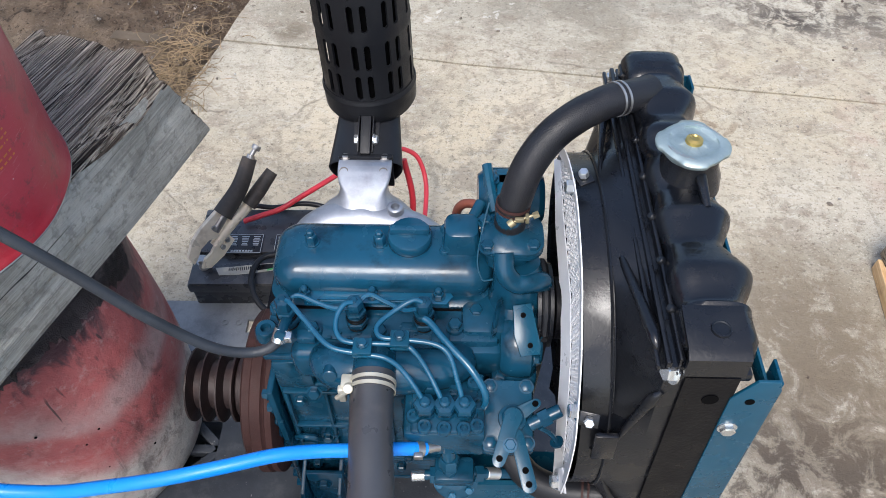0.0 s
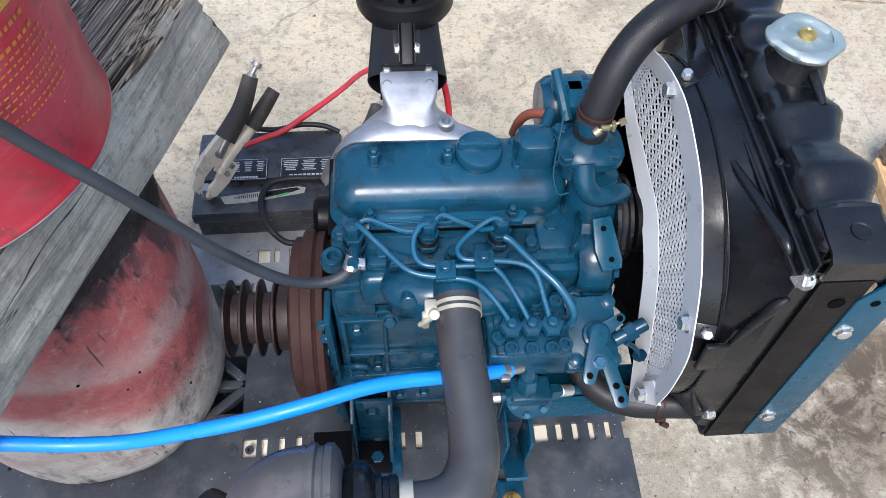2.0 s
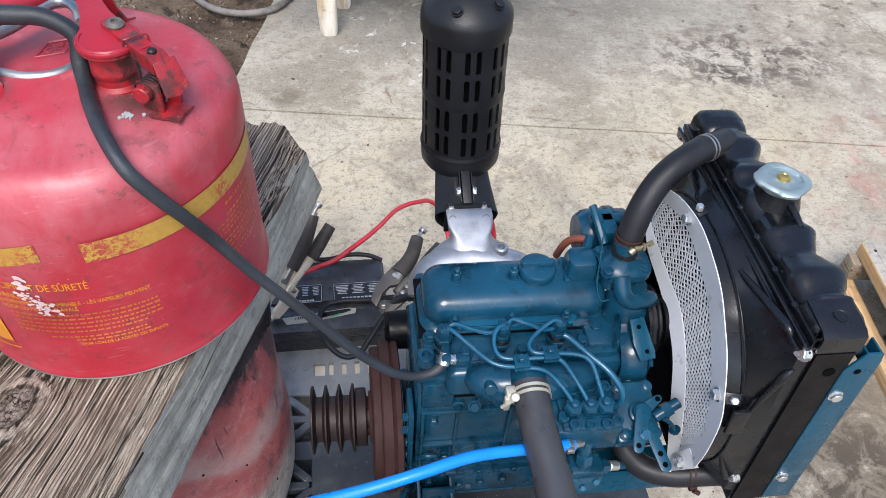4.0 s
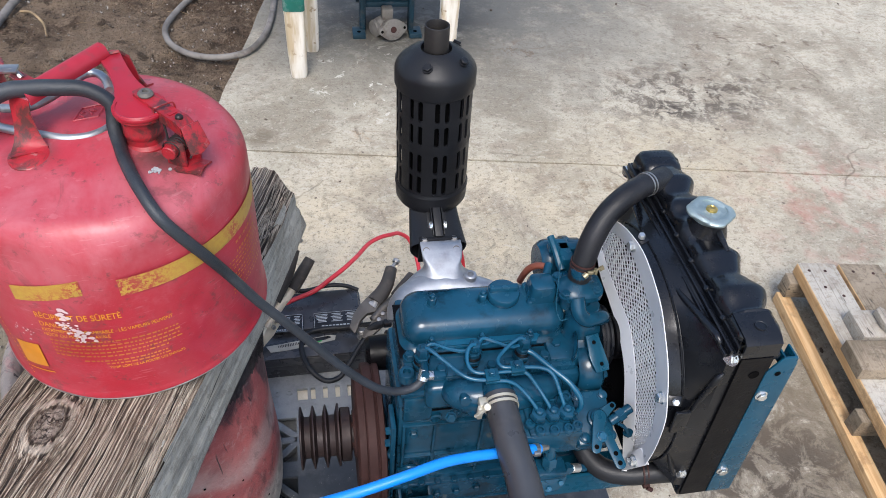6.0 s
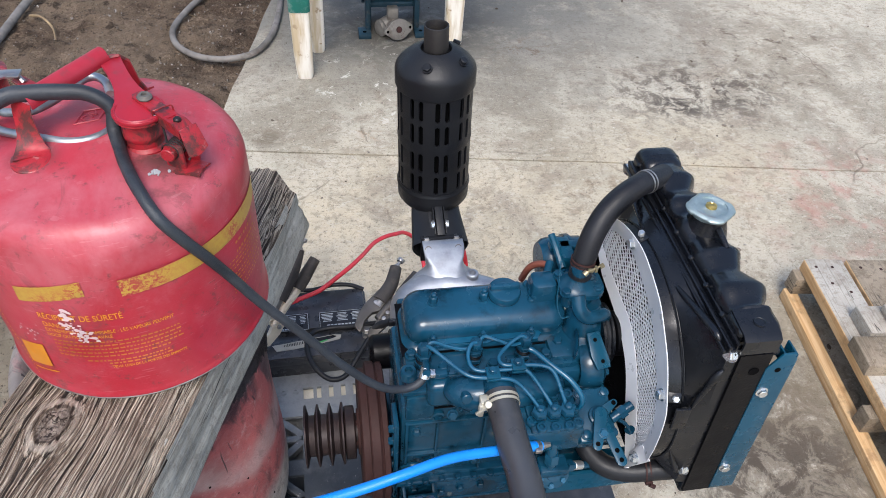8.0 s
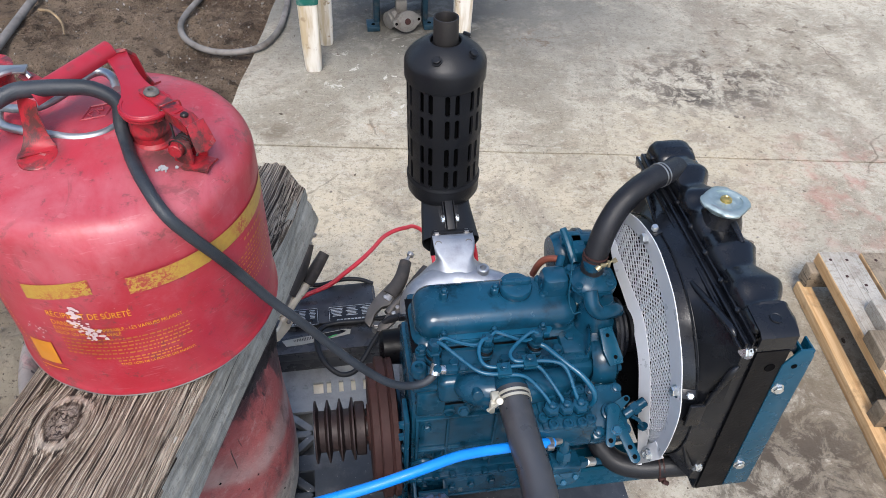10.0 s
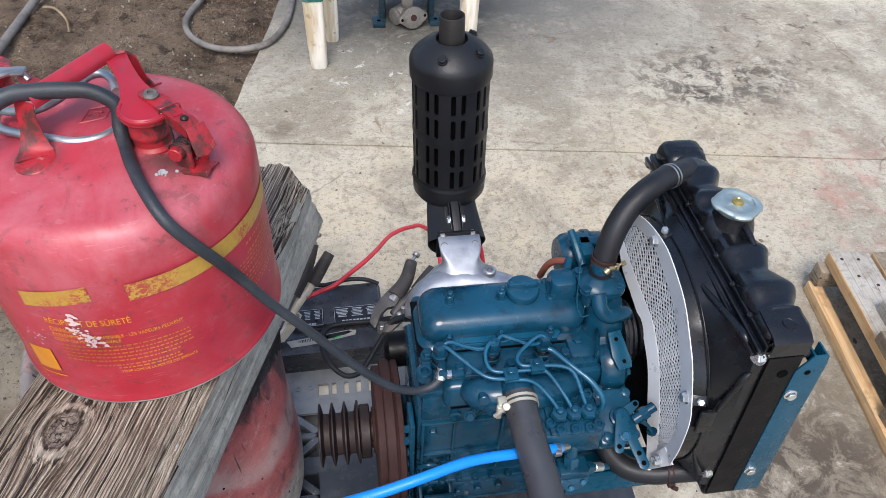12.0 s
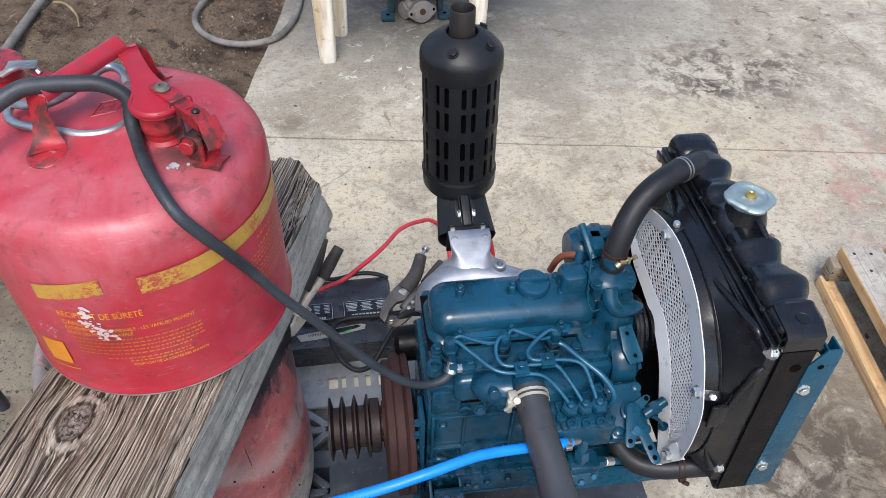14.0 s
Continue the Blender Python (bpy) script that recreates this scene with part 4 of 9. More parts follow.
    for i in range(6):
        a, h = radians(rng.uniform(-60, -8)), rng.uniform(0.26, 0.48)
        r = DRUM_R + 0.0015
        c = Vector((DRUM_C.x, DRUM_C.y, 0))
        d = Vector((math.cos(a), math.sin(a), 0))
        lathe(bm, [(0.0022, 0.0), (0.0015, 0.0010), (0, 0.0013)], along(c + d * (r + dent(a, h - 0.12) + 0.004) + Vector((0, 0, h)), d), 7)
    tagged(part("spatter", bm, HOLE_BLACK, t), kind="stuff")
    return t


make_drum()

BEAM_A = Vector((-0.463, 0.43, 0.0))
BEAM_D = Vector((math.cos(radians(BEAM_ANGLE)), math.sin(radians(BEAM_ANGLE)), 0))
BEAM_N = Vector((-BEAM_D.y, BEAM_D.x, 0))
BEAM_LOW, BEAM_TOP, BEAM_W = 0.600, 0.750, 0.205


def make_beam():
    """A splintered timber: ridged grain on its top, a knot, smooth grey flank, broken far end."""
    bm = bm_new()
    knot = Vector((-0.0132, 0.1261))

    def tip(v, h):
        # ragged far end that slopes outwards towards its foot
        return 0.512 - 0.036 * h + 0.008 * noise.noise((v * 26, h * 12, 5)) + 0.006 * noise.noise((v * 110, h * 3, 1)) - 0.02 * h * max(0.0, (0.035 - v) / 0.035)

    def ridge(s, v):
        d = Vector((s - knot.x, (v - knot.y) * 1.1))
        bend = 0.020 * math.exp(-(d.length / 0.05) ** 2) * (1 if d.y < 0 else -1)
        w = v + bend + 0.006 * noise.noise((s * 3, v * 10, 0)) + 0.004 * noise.noise((s * 9, v * 4, 3))
        q = noise.noise((w * 150, s * 1.4, 0)) * 0.6 + noise.noise((w * 330, s * 2.0, 8)) * 0.4
        z = 0.0026 * q
        crack = noise.noise((w * 38, s * 0.9, 20))
        if crack > 0.22 and d.length > 0.06:
            z -= 0.016 * min(1.0, (crack - 0.22) / 0.12) * max(0.0, noise.noise((s * 4, w * 6, 4)) + 0.45)
        r = d.length
        if r < 0.027:
            z = 0.004 + 0.0012 * math.sin(r * 1500) - 0.0025 * max(0, noise.noise((math.atan2(d.y, d.x) * 2.5, r * 30, 0)))
        elif r < 0.045:
            z += 0.004 * (0.045 - r) / 0.018
        return z

    # cross section going round: top from the flank edge to the left, then down and back
    across = [i * BEAM_W / 170 for i in range(171)]
    S = [-0.36 + i * 0.86 / 210 for i in range(211)]
    rows = []
    for s in S:
        ring = []
        for v in across:
            edge = 0.018 * math.exp(-(v / 0.014) ** 2) + 0.010 * math.exp(-((BEAM_W - v) / 0.012) ** 2)
            ring.append((v, 1.0, BEAM_TOP + ridge(s, v) - edge - 0.004))
        for h in (0.93, 0.8, 0.6, 0.4, 0.2, 0.07, 0.0):
            ring.append((BEAM_W + 0.004 * noise.noise((s * 6, h * 9, 2)), h, BEAM_LOW + h * 0.142))
        for v in (0.15, 0.1, 0.05):
            ring.append((v, 0.0, BEAM_LOW))
        for i in range(23):
            h = i / 22 * 0.975
            sag = 0.0035 * noise.noise((s * 3, h * 5, 9)) + 0.0012 * noise.noise((s * 5, h * 60, 9)) - 0.004 * max(0.0, 1 - 9 * abs(h - 0.42 - 0.25 * noise.noise((s * 3, 0, 4))))
            ring.append((-sag + 0.002 + 0.012 * max(0, 0.12 - h) + 0.007 * max(0.0, (h - 0.8) / 0.2) ** 2, h, BEAM_LOW + h * 0.129))
        rows.append((s, ring))
    made = []
    for s, ring in rows:
        line = []
        for v, h, z in ring:
            f = (s + 0.36) / 0.86
            ss = s + (tip(v, h) - 0.50) * max(0.0, (f - 0.86) / 0.14)
            p = BEAM_A + BEAM_D * ss + BEAM_N * v
            p.x += 0.010 * math.sin((s + 0.1) * 4)
            line.append(bm.verts.new((p.x, p.y, z)))
        made.append(line)
    n = len(made[0])
    for a, b in zip(made, made[1:]):
        for i in range(n):
            bm.faces.new((a[i], a[(i + 1) % n], b[(i + 1) % n], b[i]))
    bm.faces.new(made[0])
    bm.faces.new(made[-1][::-1])
    bm.faces.ensure_lookup_table()
    for i, f in enumerate(bm.faces):
        row, col = divmod(i, n)
        if row >= 210:
            continue
        s = S[row]
        w = across[min(col, 170)] if col < 171 else (-0.142 * (1 - (col - 181) / 22) if col >= 181 else (-0.142 if col > 177 else 1.0))
        limit = 0.004 - 0.075 * max(0.0, min(1.0, (0.02 - s) / 0.22)) + 0.008 * noise.noise((s * 14, w * 30, 0)) + (0.030 if s < 0.0 else 0.006) * noise.noise((s * 7, w * 240, 0)) + 0.010 * noise.noise((s * 26, w * 260, 4))
        if s > 0.0:
            limit = min(limit, -0.004 + 0.004 * noise.noise((s * 40, w * 30, 6)))
        if s > 0.46:
            limit -= 0.4 * (s - 0.46)
        f.material_index = 1 if w < limit else 0
    ob = part("timber_beam", bm, BEAM_WOOD, smooth=50)
    ob.data.materials.append(BEAM_FLANK)
    tagged(ob, "thick silvered timber beam, splintered end, lying across the drum", "beam")


make_beam()

CAN_C, CAN_R, CAN_Z = Vector((-0.51, 0.64, 0.0)), 0.155, 0.7475


def on_can(angle, z, lift=0.0):
    a = radians(angle)
    return Vector((CAN_C.x + (CAN_R + lift) * math.cos(a), CAN_C.y + (CAN_R + lift) * math.sin(a), z))


def can_strip(bm, a0, a1, z0, z1, lift=0.0008, slope=0.0, n=None):
    """A thin printed patch that follows the can's side."""
    n = n or max(2, int(abs(a1 - a0) / 3))
    lo, hi, lob, hib = [], [], [], []
    for i in range(n + 1):
        a = a0 + (a1 - a0) * i / n
        dz = slope * i / n
        lo.append(bm.verts.new(on_can(a, z0 + dz, lift)))
        hi.append(bm.verts.new(on_can(a, z1 + dz, lift)))
    for i in range(n):
        bm.faces.new((lo[i], lo[i + 1], hi[i + 1], hi[i]))


def can_text(bm, words, a0, z, size, width=None):
    """Lettering bent round the can, starting at angle a0."""
    cu = bpy.data.curves.new("lettering", "FONT")
    cu.body, cu.size = words, size
    ob = bpy.data.objects.new("lettering", cu)
    scene.collection.objects.link(ob)
    dg = bpy.context.evaluated_depsgraph_get()
    dg.update()
    me = ob.evaluated_get(dg).to_mesh()
    vs = [v.co.copy() for v in me.vertices]
    wide = max((v.x for v in vs), default=1.0)
    k = (width / wide) if width else 1.0
    made = [bm.verts.new(on_can(a0 + math.degrees(v.x * k / CAN_R), z + v.y, 0.001)) for v in vs]
    for p in me.polygons:
        try:
            bm.faces.new([made[i] for i in p.vertices])
        except ValueError:
            pass
    ob.evaluated_get(dg).to_mesh_clear()
    bpy.data.objects.remove(ob)


def make_can():
    t = thing("safety_can", (CAN_C.x, CAN_C.y, CAN_Z), "dented red metal fuel safety can with yellow print", "fuel can")
    base = Matrix.Translation((CAN_C.x, CAN_C.y, CAN_Z))
    prof = [(0, 0.004), (0.145, 0.004), (0.150, 0), (0.1565, 0.0), (0.1575, 0.004), (0.1560, 0.008), (0.155, 0.012)]
    prof += [(0.155, z) for z in (0.05, 0.1, 0.15, 0.18, 0.200)]
    for i in range(1, 12):
        a = radians(86 * i / 11)
        prof.append((0.155 - 0.036 * (1 - math.cos(a)), 0.2145 + 0.036 * math.sin(a)))
    prof += [(0.100, 0.2560), (0.07, 0.2615), (0.035, 0.266), (0, 0.267)]

    def dents(a, h):
        d = 0.0012 * noise.noise((math.cos(a) * 3, math.sin(a) * 3, h * 9))
        for ang, hh, depth in ((-112, 0.215, 0.007), (-62, 0.205, 0.006), (-30, 0.215, 0.004), (-85, 0.235, 0.004)):
            da = (a - radians(ang) + math.pi) % (2 * math.pi) - math.pi
            d -= depth * math.exp(-(da / 0.24) ** 2 - ((h - hh) / 0.022) ** 2)
        return d

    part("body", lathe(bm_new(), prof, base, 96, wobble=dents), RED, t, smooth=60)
    part("bottom_rim", lathe(bm_new(), [(0.1545, 0.0006), (0.1572, 0.0), (0.1579, 0.0018), (0.1570, 0.0036), (0.1552, 0.004)], base, 96), STEEL, t, "scraped bare metal rim")
    # printed bands and panels
    bm = bm_new()
    can_strip(bm, -118, -91, 0.905, 0.926, slope=0.017)
    can_strip(bm, -78.5, 2, 0.915, 0.938, n=30)
    part("yellow_band", bm, YELLOW_BAND, t, "worn yellow printed band")
    bm = bm_new()
    can_strip(bm, -131, -118, 0.783, 0.822, slope=0.010)
    part("yellow_panel", bm, simple("orange yellow panel", (0.66, 0.25, 0.02), 0.45, vary=0.15, depth=0.0), t)
    for words, a, z, size, width in (("RÉCIPIENT DE SÛRETÉ", -112.6, 0.884, 0.0125, 0.086), ("DANGER", -112, 0.8715, 0.0105, 0.031),
                                     ("EXTRÊMEMENT INFLAMMABLE - LES VAPEURS PEUVENT", -112, 0.8635, 0.0072, 0.132),
                                     ("NOCIF OU MORTEL SI AVALÉ", -112, 0.8560, 0.0072, 0.068), ("TENIR LOIN DE LA PORTÉE DES ENFANTS", -91.5, 0.8045, 0.0058, 0.080)):
        bm = bm_new()
        can_text(bm, words, a, z, size, width)
        part("printed_line", bm, YELLOW_INK, t, "yellow printed warning text")
    # small print, too worn to read
    bm = bm_new()
    rng = random.Random(11)
    for i, z in enumerate((0.8485, 0.8425, 0.8365, 0.8305, 0.8245, 0.8165, 0.8115)):
        a = -110.5 if i < 5 else -100 + 8 * (i - 5)
        end = -62 if i < 4 else -68
        while a < end:
            w = rng.uniform(0.5, 2.2)
            can_strip(bm, a, a + w, z, z + 0.0021, 0.0009, n=2)
            a += w + 0.6
    for i, z in enumerate((0.902, 0.889, 0.883, 0.877, 0.871, 0.862, 0.856, 0.85, 0.841, 0.835)):
        a = -34 if i > 1 else -28
        while a < (-6 if i > 1 else -10):
            w = rng.uniform(0.5, 2.0)
            can_strip(bm, a, a + w, z, z + (0.0036 if i < 2 else 0.0019), 0.0009, n=2)
            a += w + 0.9
    tagged(part("small_print", bm, WORN_INK, t), kind="stuff")
    bm = bm_new()
    for i in range(26):
        can_strip(bm, -141 + 0.42 * i, -140.6 + 0.42 * (i + 1), 0.905 - 0.006 * i, 0.9075 - 0.006 * i, 0.0009, n=1)
    can_strip(bm, -130, -116, 0.7745, 0.7765, slope=0.010)
    part("printed_outline", bm, YELLOW_INK, t)
    # chipped paint showing white
    bm = bm_new()
    for ca, cz, n, sa, sz in ((-101, 0.891, 26, 1.5, 0.008), (-97.5, 0.862, 34, 1.9, 0.009), (-102, 0.876, 18, 1.6, 0.007), (-122, 0.853, 14, 3.0, 0.012)):
        for i in range(n):
            a, z, r = rng.gauss(ca, sa), rng.gauss(cz, sz * 0.6), rng.uniform(0.0008, 0.0032 if ca > -110 else 0.0016)
            k = rng.randint(5, 7)
            ring = [bm.verts.new(on_can(a + math.degrees(r * rng.uniform(0.6, 1.4) * math.cos(6.283 * j / k) / CAN_R), z + r * rng.uniform(0.5, 1.1) * math.sin(6.283 * j / k), 0.0012 + 0.00002 * i)) for j in range(k)]
            bm.faces.new(ring)
    tagged(part("chipped_paint", bm, simple("bare primer", (0.60, 0.46, 0.46), 0.7, vary=0.15, depth=0.0), t, "pale chipped paint patches"), kind="stuff")
    # embossed diamond on the top
    bm = bm_new()
    zt = CAN_Z + 0.2645
    dm = Matrix.Translation((-0.513, 0.665, zt)) @ Matrix.Rotation(radians(48), 4, "Z")
    for a, b in (((-0.0215, 0), (0, 0.0125)), ((0, 0.0125), (0.0215, 0)), ((0.0215, 0), (0, -0.0125)), ((0, -0.0125), (-0.0215, 0)), ((-0.010, 0.004), (-0.010, -0.004)), ((-0.010, 0.004), (-0.003, 0.004)), ((-0.001, -0.005), (0.001, 0.005)), ((0.001, 0.005), (0.005, -0.003)), ((0.005, -0.003), (0.009, 0.004))):
        tube(bm, [dm @ Vector((*a, 0.0022)), dm @ Vector((*b, 0.0022))], 0.0011, 6, 1)
    part("embossed_mark", bm, RED, t)
    # white mark on the shoulder
    bm = bm_new()
    for i in range(18):
        p = Vector((-0.439 + rng.gauss(0, 0.0036), 0.572 + rng.gauss(0, 0.0026), 0))
        q = p - Vector((CAN_C.x, CAN_C.y, 0))
        p.z = CAN_Z + 0.2560 - 0.185 * (q.length - 0.100) - 0.35 * max(0.0, q.length - 0.118)
        lathe(bm, [(rng.uniform(0.0008, 0.0022), -0.004), (rng.uniform(0.0008, 0.0020), 0.0012), (0, 0.0014)], along(p, (0.25, -0.22, 1)), 6)
    part("paint_spot", bm, PRINT, t)
    # fixed carrying handle: a pressed channel grip on flat feet
    ga, gb = Vector((-0.5585, 0.627, 1.058)), Vector((-0.4965, 0.709, 1.062))
    gd = (gb - ga)
    gm = Matrix.Translation(ga) @ gd.to_track_quat("X", "Z").to_matrix().to_4x4()
    bm = bm_new()
    rings = []
    for i in range(9):
        x = gd.length * i / 8
        ring = []
        for k in range(11):
            a = radians(-20 + 220 * k / 10)
            ring.append(gm @ Vector((x, 0.0104 * math.cos(a), 0.0112 * math.sin(a) - 0.002)))
        for k in range(10, -1, -1):
            a = radians(-20 + 220 * k / 10)
            ring.append(gm @ Vector((x, 0.0088 * math.cos(a), 0.0096 * math.sin(a) - 0.002)))
        rings.append(ring)
    made = [[bm.verts.new(p) for p in r] for r in rings]
    for a, b in zip(made, made[1:]):
        for i in range(len(a)):
            bm.faces.new((a[i], a[(i + 1) % len(a)], b[(i + 1) % len(a)], b[i]))
    bm.faces.new(made[0][::-1])
    bm.faces.new(made[-1])
    part("carry_handle", bm, RED_CHIPPED, t, "red pressed steel handle")
    # front foot: a strap that sweeps down and widens into a round welded pad
    bm = bm_new()
    rows = [((-0.562, 0.628, 1.056), 0.0120, (0.86, -0.51)), ((-0.563, 0.624, 1.046), 0.0118, (0.88, -0.47)), ((-0.562, 0.620, 1.035), 0.0118, (0.92, -0.38)), ((-0.561, 0.616, 1.025), 0.0125, (0.95, -0.25)), ((-0.560, 0.611, 1.0165), 0.0142, (0.97, -0.08)), ((-0.5595, 0.6065, 1.0120), 0.0165, (0.97, 0.12)), ((-0.5595, 0.6015, 1.0110), 0.0170, (0.96, 0.25)), ((-0.560, 0.5970, 1.0106), 0.0160, (0.95, 0.30))]
    side = Vector((0.93, 0.36, 0)).normalized()
    ring = []
    for p, w, (dx, dy) in rows:
        p, d = Vector(p), Vector((dx, dy, 0)).normalized()
        up = Vector((0, -0.0008, 0.0020))
        ring.append([p - d * w, p + d * w, p + d * w + up, p + d * w * 0.5 + up * 1.25, p - d * w * 0.5 + up * 1.25, p - d * w + up])
    loft(bm, ring)
    lathe(bm, [(0, -0.003), (0.0190, -0.003), (0.0198, -0.0015), (0.0195, 0.0012), (0.0180, 0.0022), (0, 0.0026)], along((-0.560, 0.5965, 1.0095), (-0.02, -0.16, 1)), 32)
    part("handle_foot", bm, RED_GRIME, t, "red strap with a chipped welded pad")
    bm = bm_new()
    rows = [((-0.491, 0.703, 1.060), 0.012), ((-0.484, 0.712, 1.048), 0.012), ((-0.481, 0.717, 1.02), 0.013), ((-0.479, 0.722, 1.004), 0.016), ((-0.474, 0.732, 1.0), 0.016)]
    loft(bm, [[Vector(p) - side * w, Vector(p) + side * w, Vector(p) + side * w + Vector((0, 0.002, 0.002)), Vector(p) - side * w + Vector((0, 0.002, 0.002))] for p, w in rows])
    part("handle_foot", bm, RED_GRIME, t)
    # plated steel swing handle: a ring lying on the can top
    bm = bm_new()
    tube(bm, [(-0.494, 0.688, 1.026), (-0.500, 0.704, 1.030), (-0.511, 0.715, 1.031), (-0.523, 0.713, 1.031), (-0.535, 0.696, 1.030), (-0.550, 0.670, 1.030), (-0.568, 0.655, 1.029), (-0.590, 0.658, 1.026), (-0.611, 0.672, 1.018), (-0.606, 0.650, 1.014), (-0.582, 0.638, 1.0125), (-0.554, 0.629, 1.012), (-0.528, 0.621, 1.012), (-0.505, 0.625, 1.012), (-0.490, 0.640, 1.012), (-0.486, 0.660, 1.013)], 0.0048, 12, 6)
    part("wire_handle", bm, simple("dull galvanised wire", (0.42, 0.44, 0.46), 0.42, metal=0.8, vary=0.3, grain=120, depth=0.0002, dirt=(0.16, 0.13, 0.11), amount=0.4), t, "dull plated wire handle")
    # pour spout with its lever lid
    sp = Vector((-0.452, 0.621, 1.005))
    bm = lathe(bm_new(), [(0.024, 0), (0.024, 0.004), (0.0200, 0.007), (0.0195, 0.013), (0.0205, 0.0145), (0.0205, 0.019), (0.0195, 0.021), (0.0195, 0.036), (0, 0.036)], Matrix.Translation(sp), 30)
    part("spout", bm, RED_GRIME, t)
    lid_m = Matrix.Translation((-0.450, 0.617, 1.041)) @ Matrix.Rotation(radians(-4), 4, "X")
    bm = lathe(bm_new(), [(0, 0), (0.0230, 0), (0.0250, 0.002), (0.0248, 0.006), (0.020, 0.0085), (0, 0.0095)], lid_m, 30)
    lid = part("spout_lid", bm, RED_GRIME, t)
    bm = bm_new()
    lever = Vector((-0.493, 0.712, 1.050)) - Vector((-0.450, 0.617, 1.049))
    lm = Matrix.Translation((-0.450, 0.617, 1.0475)) @ lever.to_track_quat("X", "Z").to_matrix().to_4x4()
    L = lever.length
    outline = [(0.0265 * math.cos(radians(a)), 0.0265 * math.sin(radians(a))) for a in range(40, 321, 10)]
    neck = [(0.030, 0.0150), (0.040, 0.0122), (0.052, 0.0106), (0.066, 0.0100), (0.082, 0.0106), (L - 0.010, 0.0114)]
    tip = [(L - 0.004 + 0.0112 * math.sin(radians(a)), -0.0112 * math.cos(radians(a))) for a in range(20, 161, 20)]
    prism(bm, outline + [(x, -w) for x, w in neck] + tip + [(x, w) for x, w in neck[::-1]], 0.0042, lm @ Matrix.Translation((0, 0, 0.0005)), 0.0012)
    for v in bm.verts:
        x = (lm.inverted() @ v.co).x
        v.co.z += 0.006 * max(0.0, min(1.0, (x - 0.030) / 0.040)) - 0.010 * max(0.0, (x - L + 0.004) / 0.012) ** 2 * 0.5
    rim = [lm @ Vector((0.0235 * math.cos(radians(a)), 0.0235 * math.sin(radians(a)), 0.0045)) for a in range(50, 311, 10)]
    tube(bm, rim, 0.0014, 6, 1)
    part("lid_lever", bm, RED_CHIPPED, lid, smooth=40)
    la, lb = Vector((-0.448, 0.632, 1.056)), Vector((-0.401, 0.581, 1.052))
    d = lb - la
    bm = bm_new()
    m = Matrix.Translation((la + lb) / 2) @ d.to_track_quat("X", "Z").to_matrix().to_4x4()
    H = d.length / 2
    loft(bm, [[m @ Vector((x, -w, -0.011)), m @ Vector((x, -w, z)), m @ Vector((x, w, z)), m @ Vector((x, w, -0.011)), m @ Vector((x, w - 0.0016, -0.011)), m @ Vector((x, w - 0.0016, z - 0.0018)), m @ Vector((x, 0.0016 - w, z - 0.0018)), m @ Vector((x, 0.0016 - w, -0.011))] for x, w, z in ((-H - 0.010, 0.0045, 0.0), (-H - 0.005, 0.0072, 0.001), (0.0, 0.0078, 0.0015), (H * 0.5, 0.0080, 0.0015), (H * 0.75, 0.0082, 0.003), (H, 0.0086, -0.001))])
    part("trigger_arm", bm, RED_GRIME, t, "red pressed steel trigger arm")
    bm = box(bm_new(), (H * 0.35, 0.0, 0.0018), (0.004, 0.009, 0.0008), m)
    part("arm_slot", bm, RED_GRIME, t)
    bm = bm_new()
    m2 = Matrix.Translation((-0.394, 0.573, 1.038)) @ d.to_track_quat("X", "Z").to_matrix().to_4x4() @ Matrix.Rotation(radians(62), 4, "Y")
    prism(bm, [(-0.018, -0.010), (-0.004, -0.011), (0.010, -0.012), (0.013, 0.0), (0.008, 0.012), (-0.004, 0.011), (-0.018, 0.010)], 0.0016, m2, 0.0004)
    part("trigger_cup", bm, RED_GRIME, t)
    bm = bm_new()
    box(bm, (-0.418, 0.584, 1.015), (0.020, 0.004, 0.028), Matrix.Translation((-0.418, 0.584, 0)) @ Matrix.Rotation(radians(-20), 4, "Z") @ Matrix.Translation((0.418, -0.584, 0)), 0.001)
    box(bm, (-0.411, 0.602, 1.015), (0.020, 0.004, 0.028), Matrix.Translation((-0.418, 0.584, 0)) @ Matrix.Rotation(radians(-20), 4, "Z") @ Matrix.Translation((0.418, -0.584, 0)), 0.001)
    prism(bm, [(-0.018, -0.011), (-0.006, -0.015), (0.006, -0.011), (0.019, -0.013), (0.016, 0.0), (0.020, 0.011), (0.004, 0.013), (-0.008, 0.011), (-0.018, 0.013)], 0.0025, Matrix.Translation((-0.408, 0.585, 0.999)) @ Matrix.Rotation(radians(-20), 4, "Z"), 0.0006)
    part("trigger_bracket", bm, RED_GRIME, t)
    bm = cyl(bm_new(), (-0.424, 0.576, 1.021), (-0.414, 0.604, 1.021), 0.0075, bevel=0.001)
    part("pivot_pin", bm, RED_GRIME, t)
    bm = bm_new()
    lathe(bm, [(0.0045, 0.0), (0.0075, 0.0), (0.0078, 0.0015), (0.0055, 0.0045), (0.003, 0.0045), (0.0025, 0.002), (0, 0.002)], along(la + Vector((0.004, -0.004, 0.0015)), (0.05, -0.05, 1)), 20)
    part("pivot_bolt", bm, OLD_CAST, t, "dull steel pivot rivet")
    clip = [m @ Vector(p) for p in ((-0.004, -0.0098, -0.012), (-0.003, -0.0098, 0.003), (-0.001, -0.0075, 0.0050), (0.0, 0.0, 0.0054), (0.001, 0.0075, 0.0050), (0.003, 0.0098, 0.003), (0.004, 0.0098, -0.010))]
